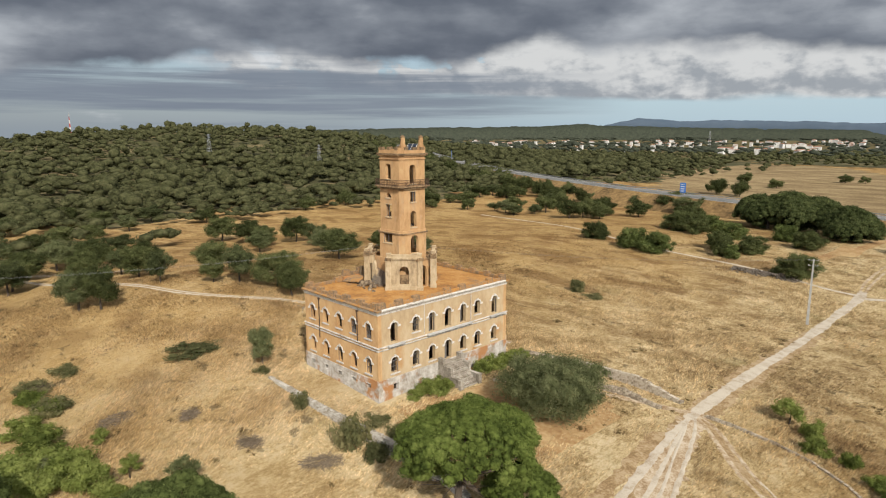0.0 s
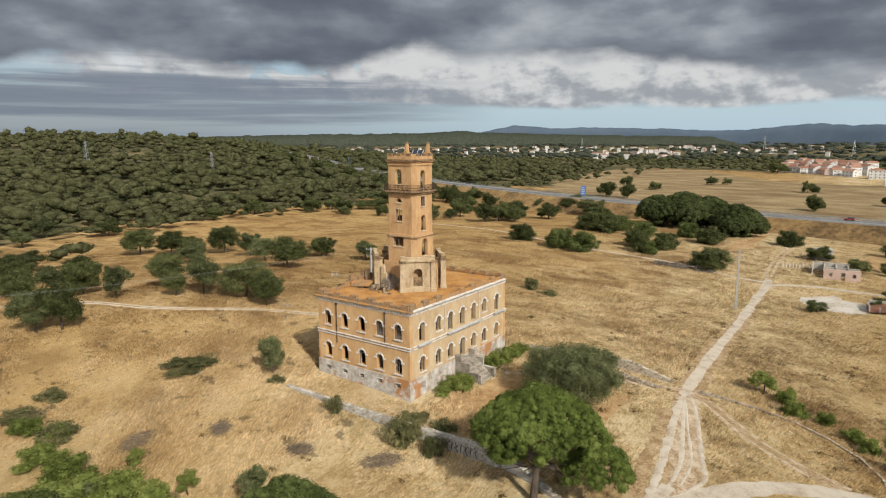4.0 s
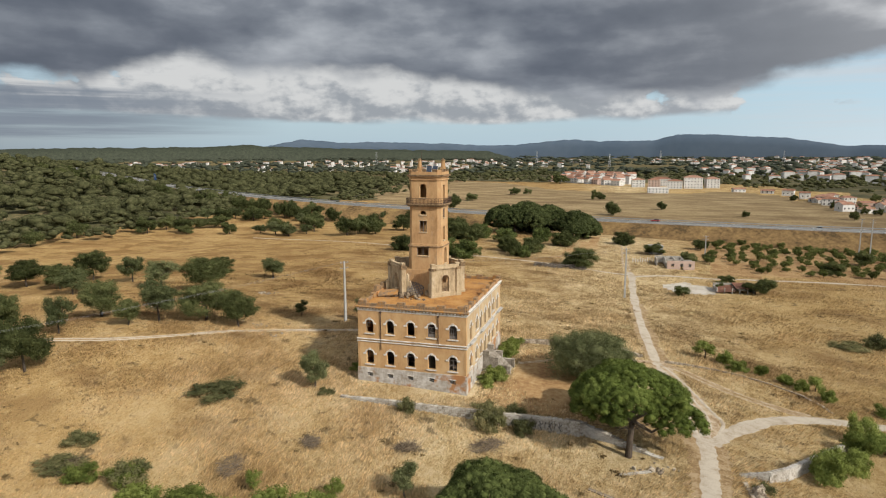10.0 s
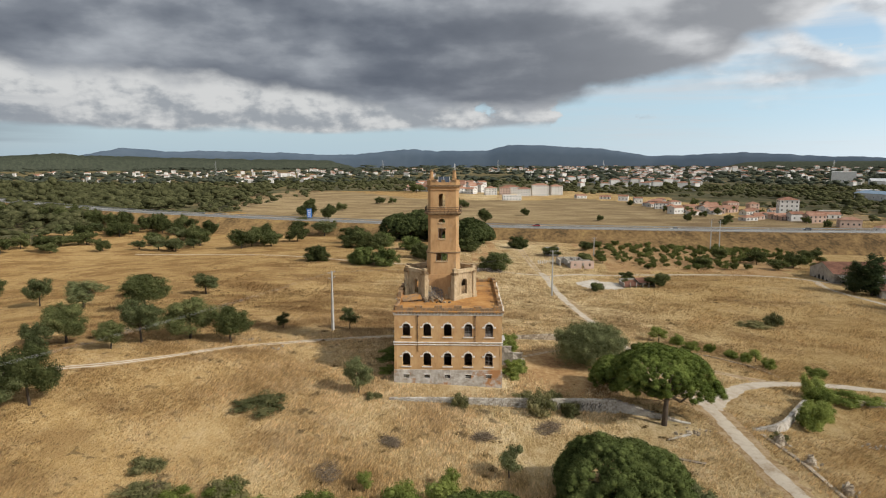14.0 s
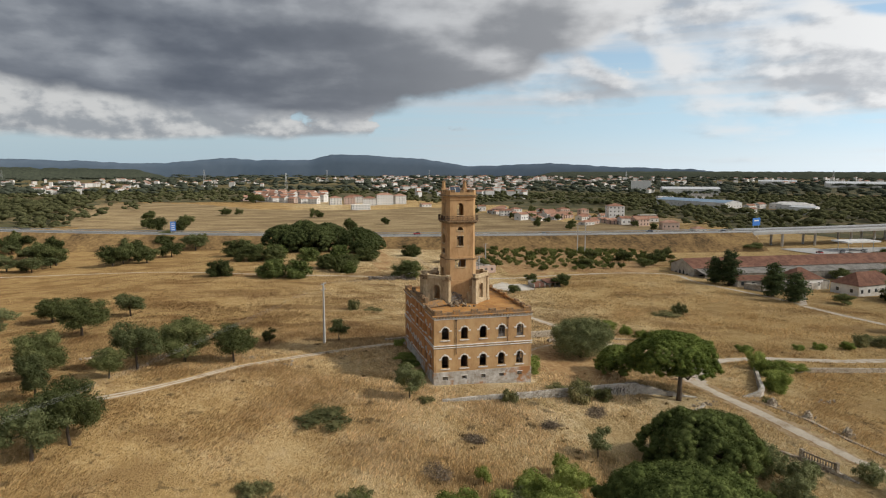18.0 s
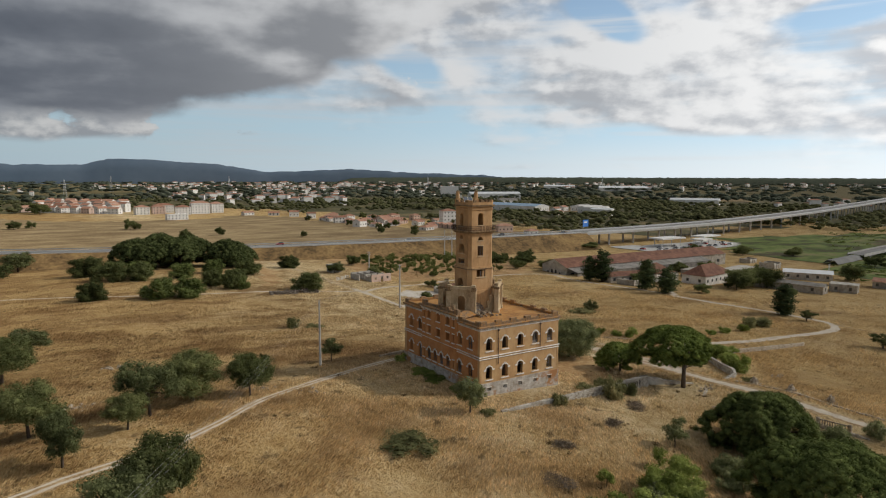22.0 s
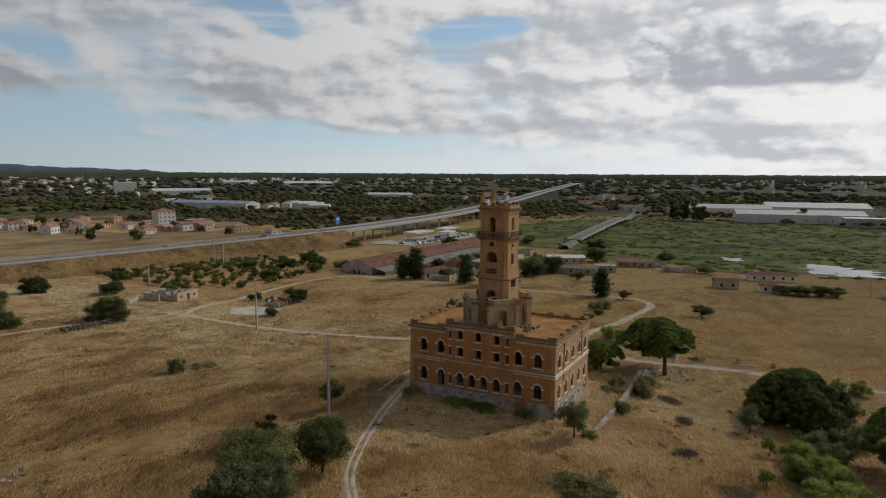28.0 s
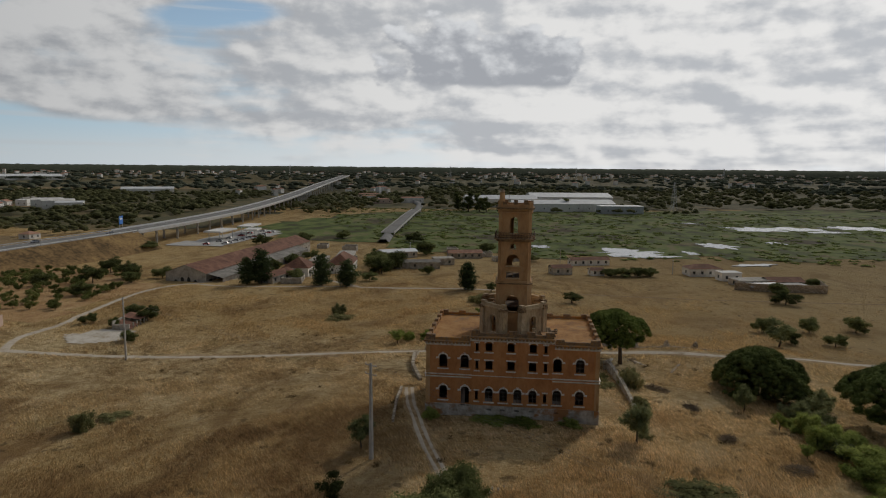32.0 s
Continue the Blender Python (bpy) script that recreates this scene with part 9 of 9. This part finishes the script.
# industry to the north-east and halls across the marsh
for x, y, l, w, h, a, wl, tl, rf, lab in ((722, 1135, 40, 25, 26, -30, WHITE, None, "flat", "tall white industrial block"), (770, 1030, 110, 40, 12, -25, WHITE, METAL, "gable", "long white industrial hall"), (508, 640, 120, 30, 8, -80, WHITE, BLUEROOF, "gable", "long hall with a blue sheet roof"), (545, 505, 30, 18, 9, -60, WHITE, WHITE, "gable", "white gabled warehouse beside a depot"), (560, 530, 30, 18, 9, -60, WHITE, WHITE, "gable", "white gabled warehouse beside a depot"), (530, 480, 26, 16, 8, -60, WHITE, METAL, "gable", "white gabled warehouse beside a depot"),
                                      (640, -20, 70, 36, 9, -80, WHITE, METAL, "gable", "large white warehouse across the marsh"), (655, -70, 60, 40, 9, -80, WHITE, METAL, "gable", "large white warehouse across the marsh"), (618, -104, 46, 22, 8, -82, METAL, METAL, "flat", "grey flat-roofed depot with a bare yard"), (720, 30, 90, 40, 10, -78, WHITE, METAL, "gable", "large pale warehouse among trees"), (800, -60, 110, 50, 10, -80, WHITE, METAL, "gable", "large pale warehouse among trees"), (1620, 1440, 160, 60, 12, -40, WHITE, METAL, "gable", "far pale industrial hall among trees"), (1660, 1800, 120, 50, 12, -40, WHITE, METAL, "gable", "far pale industrial hall among trees"), (900, 620, 80, 30, 9, -60, WHITE, METAL, "gable", "pale hall beside the far motorway"), (760, 150, 30, 14, 7, -70, WHITE, TILE, "gable", "white and red roadside building"), (735, 185, 24, 12, 6, -70, PINKISH, TILE, "gable", "pale roadside building with tiled roof"), (800, 215, 30, 12, 7, -60, WHITE, TILE, "gable", "white roadside building with tiled roof"), (860, 235, 30, 12, 7, -60, PINKISH, TILE, "gable", "pale roadside building with tiled roof")):
    house(x, y, l, w, h, a, rf, wl, tl, 1, lab, name="warehouse", bays=max(3, int(l / 12)), roof_h=w * 0.1)
# clump of tall trees across the marsh, and bushes along farms and banks
BIGT = tree_kind("poplar_tree", "tall round tree in a clump across the marsh", "tree", 81, 14, 20, 2, 36, OAK, 0.45, 4.0, r=0.2, ico=(ICO1_V, ICO1_F))
for x, y, w, h in ((604, 60, 16, 22), (612, 48, 15, 20), (620, 72, 15, 21), (600, 40, 12, 16), (640, -45, 14, 15)):
    plant(BIGT, x, y, w, h)
for x, y, w, h in ((180, 63, 14, 9), (190, 58, 13, 9), (172, 60, 10, 7), (200, 68, 12, 8), (250, 52, 12, 8), (189, -40, 9, 4), (190.5, -46, 10, 4.4), (192.5, -52, 10, 4.6), (194.5, -58, 8, 4), (183, -122, 8, 4), (235, -5, 8, 4), (270, 20, 10, 6), (180, 112, 9, 5), (200, 110, 10, 5), (220, 108, 9, 5), (150, 104, 6, 4), (210, 222, 14, 5), (222, 220, 12, 5), (232, 218, 12, 4), (240, 212, 14, 5), (280, 160, 12, 6), (300, 140, 12, 6), (320, 120, 12, 6), (310, 70, 12, 7), (130, 150, 8, 5), (145, 146, 9, 5), (90, -70, 6, 4.6), (94, -84, 6, 5), (77, -72.5, 5, 4), (99, -99, 7, 5), (78, -84, 6, 3.6), (140, -95, 10, 5), (160, -100, 9, 5), (175, 40, 6, 4)):
    plant(FAROAK[TR.randrange(3)], x, y, w, h)

# towns in the distance: hundreds of small houses as one mass each
def far_town(name, boxes, label, seed):
    rr = random.Random(seed)
    gw, gr = Geo(), Geo()
    for r0, r1, a0, a1, count, size in boxes:
        for _ in range(count):
            r, a = rr.uniform(r0, r1), math.radians(rr.uniform(a0, a1))
            x, y = -r * math.sin(a), r * math.cos(a)
            if noise.noise(Vector((x * 0.004, y * 0.004, 11))) < -0.1:
                continue
            z = ground_z(x, y)
            l, w, h = size * rr.uniform(0.7, 1.6), size * rr.uniform(0.5, 0.9), rr.uniform(5, 11) * (1 + r / 4500)
            g1, g2 = Geo().box(-l / 2, l / 2, -w / 2, w / 2, -2, h), hip_roof(l, w, h, w * 0.22, 0.5)
            m = pose(x, y, z, 0, 0, rr.uniform(-40, 40))
            gw.add(g1.moved(m).v, g1.f)
            gr.add(g2.moved(m).v, g2.f)
    t = tagged(part(name, gw, WHITE), label, "town", kind="stuff")
    tagged(part(name + "_roofs", gr, TILE), "terracotta roofs of a distant town", "town", kind="stuff")


# distance, then bearing to the left of north
far_town("hill_town", [(1300, 2300, 12, 44, 230, 10), (1700, 2600, 2, 20, 70, 11)], "white houses of a distant hillside town", 1)
far_town("valley_town", [(1250, 2600, -34, -6, 240, 11), (950, 1250, -22, -6, 40, 11), (2200, 3900, -60, -2, 380, 16)], "white houses of a distant town in the valley", 2)
far_town("east_town", [(2300, 4200, -118, -60, 300, 15), (900, 1500, -80, -62, 30, 12), (1500, 2200, -112, -78, 30, 14)], "pale houses of a distant town on the plain", 3)

# ---- pylons and masts ----
def pylon(x, y, h, label="grey steel lattice pylon above the trees"):
    p = thing("pylon", label, "pylon", pose(x, y, ground_z(x, y), 0, 0, x % 90))
    b, t, r = h * 0.085, h * 0.018, h * 0.004
    legs = [(sx, sy) for sx in (-1, 1) for sy in (-1, 1)]
    for sx, sy in legs:
        part("leg", Geo().tube([(sx * b, sy * b, -1), (sx * t, sy * t, h)], r, 4), RAILM, p)
    g = Geo()
    for i in range(9):
        z0, z1 = h * i / 9, h * (i + 1) / 9
        w0, w1 = b + (t - b) * i / 9, b + (t - b) * (i + 1) / 9
        for (ax, ay), (bx, by) in (((-1, -1), (1, -1)), ((1, -1), (1, 1)), ((1, 1), (-1, 1)), ((-1, 1), (-1, -1))):
            g.tube([(ax * w0, ay * w0, z0), (bx * w1, by * w1, z1)], r * 0.6, 3)
            g.tube([(bx * w0, by * w0, z0), (ax * w1, ay * w1, z1)], r * 0.6, 3)
    part("lattice", g, RAILM, p)
    for z in (0.72, 0.84, 0.95):
        part("arm", Geo().tube([(-h * 0.12, 0, h * z), (0, 0, h * (z + 0.02)), (h * 0.12, 0, h * z)], [r * 0.5, r, r * 0.5], 4), RAILM, p)


for x, y, h in ((-515, 203, 26), (-425, 264, 22), (660, -170, 34), (-250, 1900, 48), (120, 2100, 48), (520, 2300, 48), (1300, 2200, 48), (2000, 1900, 50), (2300, 900, 50), (2500, 300, 50), (2500, -200, 50), (2300, -700, 50), (2000, -1100, 50), (-700, 1700, 45), (-20, 1500, 40)):
    pylon(x, y, h)
mast = thing("radio_mast", "red and white radio mast on a wooded ridge", "mast", pose(-1400, 315, ground_z(-1400, 315)))
REDP = mat("red_paint", [(0.3, (0.4, 0.05, 0.04)), (0.7, (0.5, 0.07, 0.05))], 1.0, 0.6, 0)
for i in range(11):
    part("section", Geo().tube([(0, 0, 7 * i), (0, 0, 7 * i + 7)], [3.6 - 0.3 * i, 3.3 - 0.3 * i], 4), REDP if i % 2 else TRIM, mast)

# ---- hills on the horizon, distance haze put into their blue colour ----
HILL = mat("haze_blue_hills", [(0.3, (0.085, 0.118, 0.160)), (0.7, (0.120, 0.155, 0.200))], 0.002, 1.0, 0, space="World", speckle=0.2, speckle_scale=0.01, vary=0, spec=0.0)
AZ = [-48, -36, -28, -23.8, -20, -16.3, -13.7, -12.1, -9.5, -6.8, -3.9, -2.0, -0.6, 1.2, 3.5, 5.4, 9.8, 12, 16, 21.9, 23, 25.3, 28.6, 32.5, 35, 45, 60]
EL = [-1.0, 0.1, 0.42, 0.68, 0.5, 0.36, 0.83, 1.06, 1.2, 1.4, 1.38, 0.9, 0.88, 0.84, 0.95, 1.0, 0.56, 0.5, 0.7, 0.82, 0.82, 0.75, 1.08, 0.3, 0.04, 0.02, 0.02]


def ridge(name, radius, bearings, heights, material, label, seed, rough=1.0, wave=1.0):
    g = Geo()
    n = 900
    for i in range(n + 1):
        az = -125 + 195 * i / n
        el = float(np.interp(az, bearings, heights))
        el += 0.10 * wave * noise.noise(Vector((az * 0.55, seed, 0))) + 0.06 * wave * noise.noise(Vector((az * 1.5, seed, 2))) + 0.03 * rough * noise.noise(Vector((az * 3.1, seed, 5))) + 0.05 * (rough - 1) * noise.noise(Vector((az * 11, seed, 7)))
        h = 36 + radius * math.tan(math.radians(max(el, -2.0)))
        a = math.radians(az)
        for r, z in ((radius, -14), (radius + 40, -14 + (h + 14) * 0.6), (radius + 110, h), (radius + 260, -14)):
            g.v.append((-r * math.sin(a), r * math.cos(a), z))
    g.f = [(4 * i + k, 4 * i + 4 + k, 4 * i + 5 + k, 4 * i + 1 + k) for i in range(n) for k in range(3)]
    return tagged(part(name, g, material, smooth=True), label, "hills", kind="structure")


ridge("backdrop", 4350, AZ, EL, HILL, "ridge of distant hills tinted haze blue", 1)
# these two ridges take the haze-tinted colour of the far woods
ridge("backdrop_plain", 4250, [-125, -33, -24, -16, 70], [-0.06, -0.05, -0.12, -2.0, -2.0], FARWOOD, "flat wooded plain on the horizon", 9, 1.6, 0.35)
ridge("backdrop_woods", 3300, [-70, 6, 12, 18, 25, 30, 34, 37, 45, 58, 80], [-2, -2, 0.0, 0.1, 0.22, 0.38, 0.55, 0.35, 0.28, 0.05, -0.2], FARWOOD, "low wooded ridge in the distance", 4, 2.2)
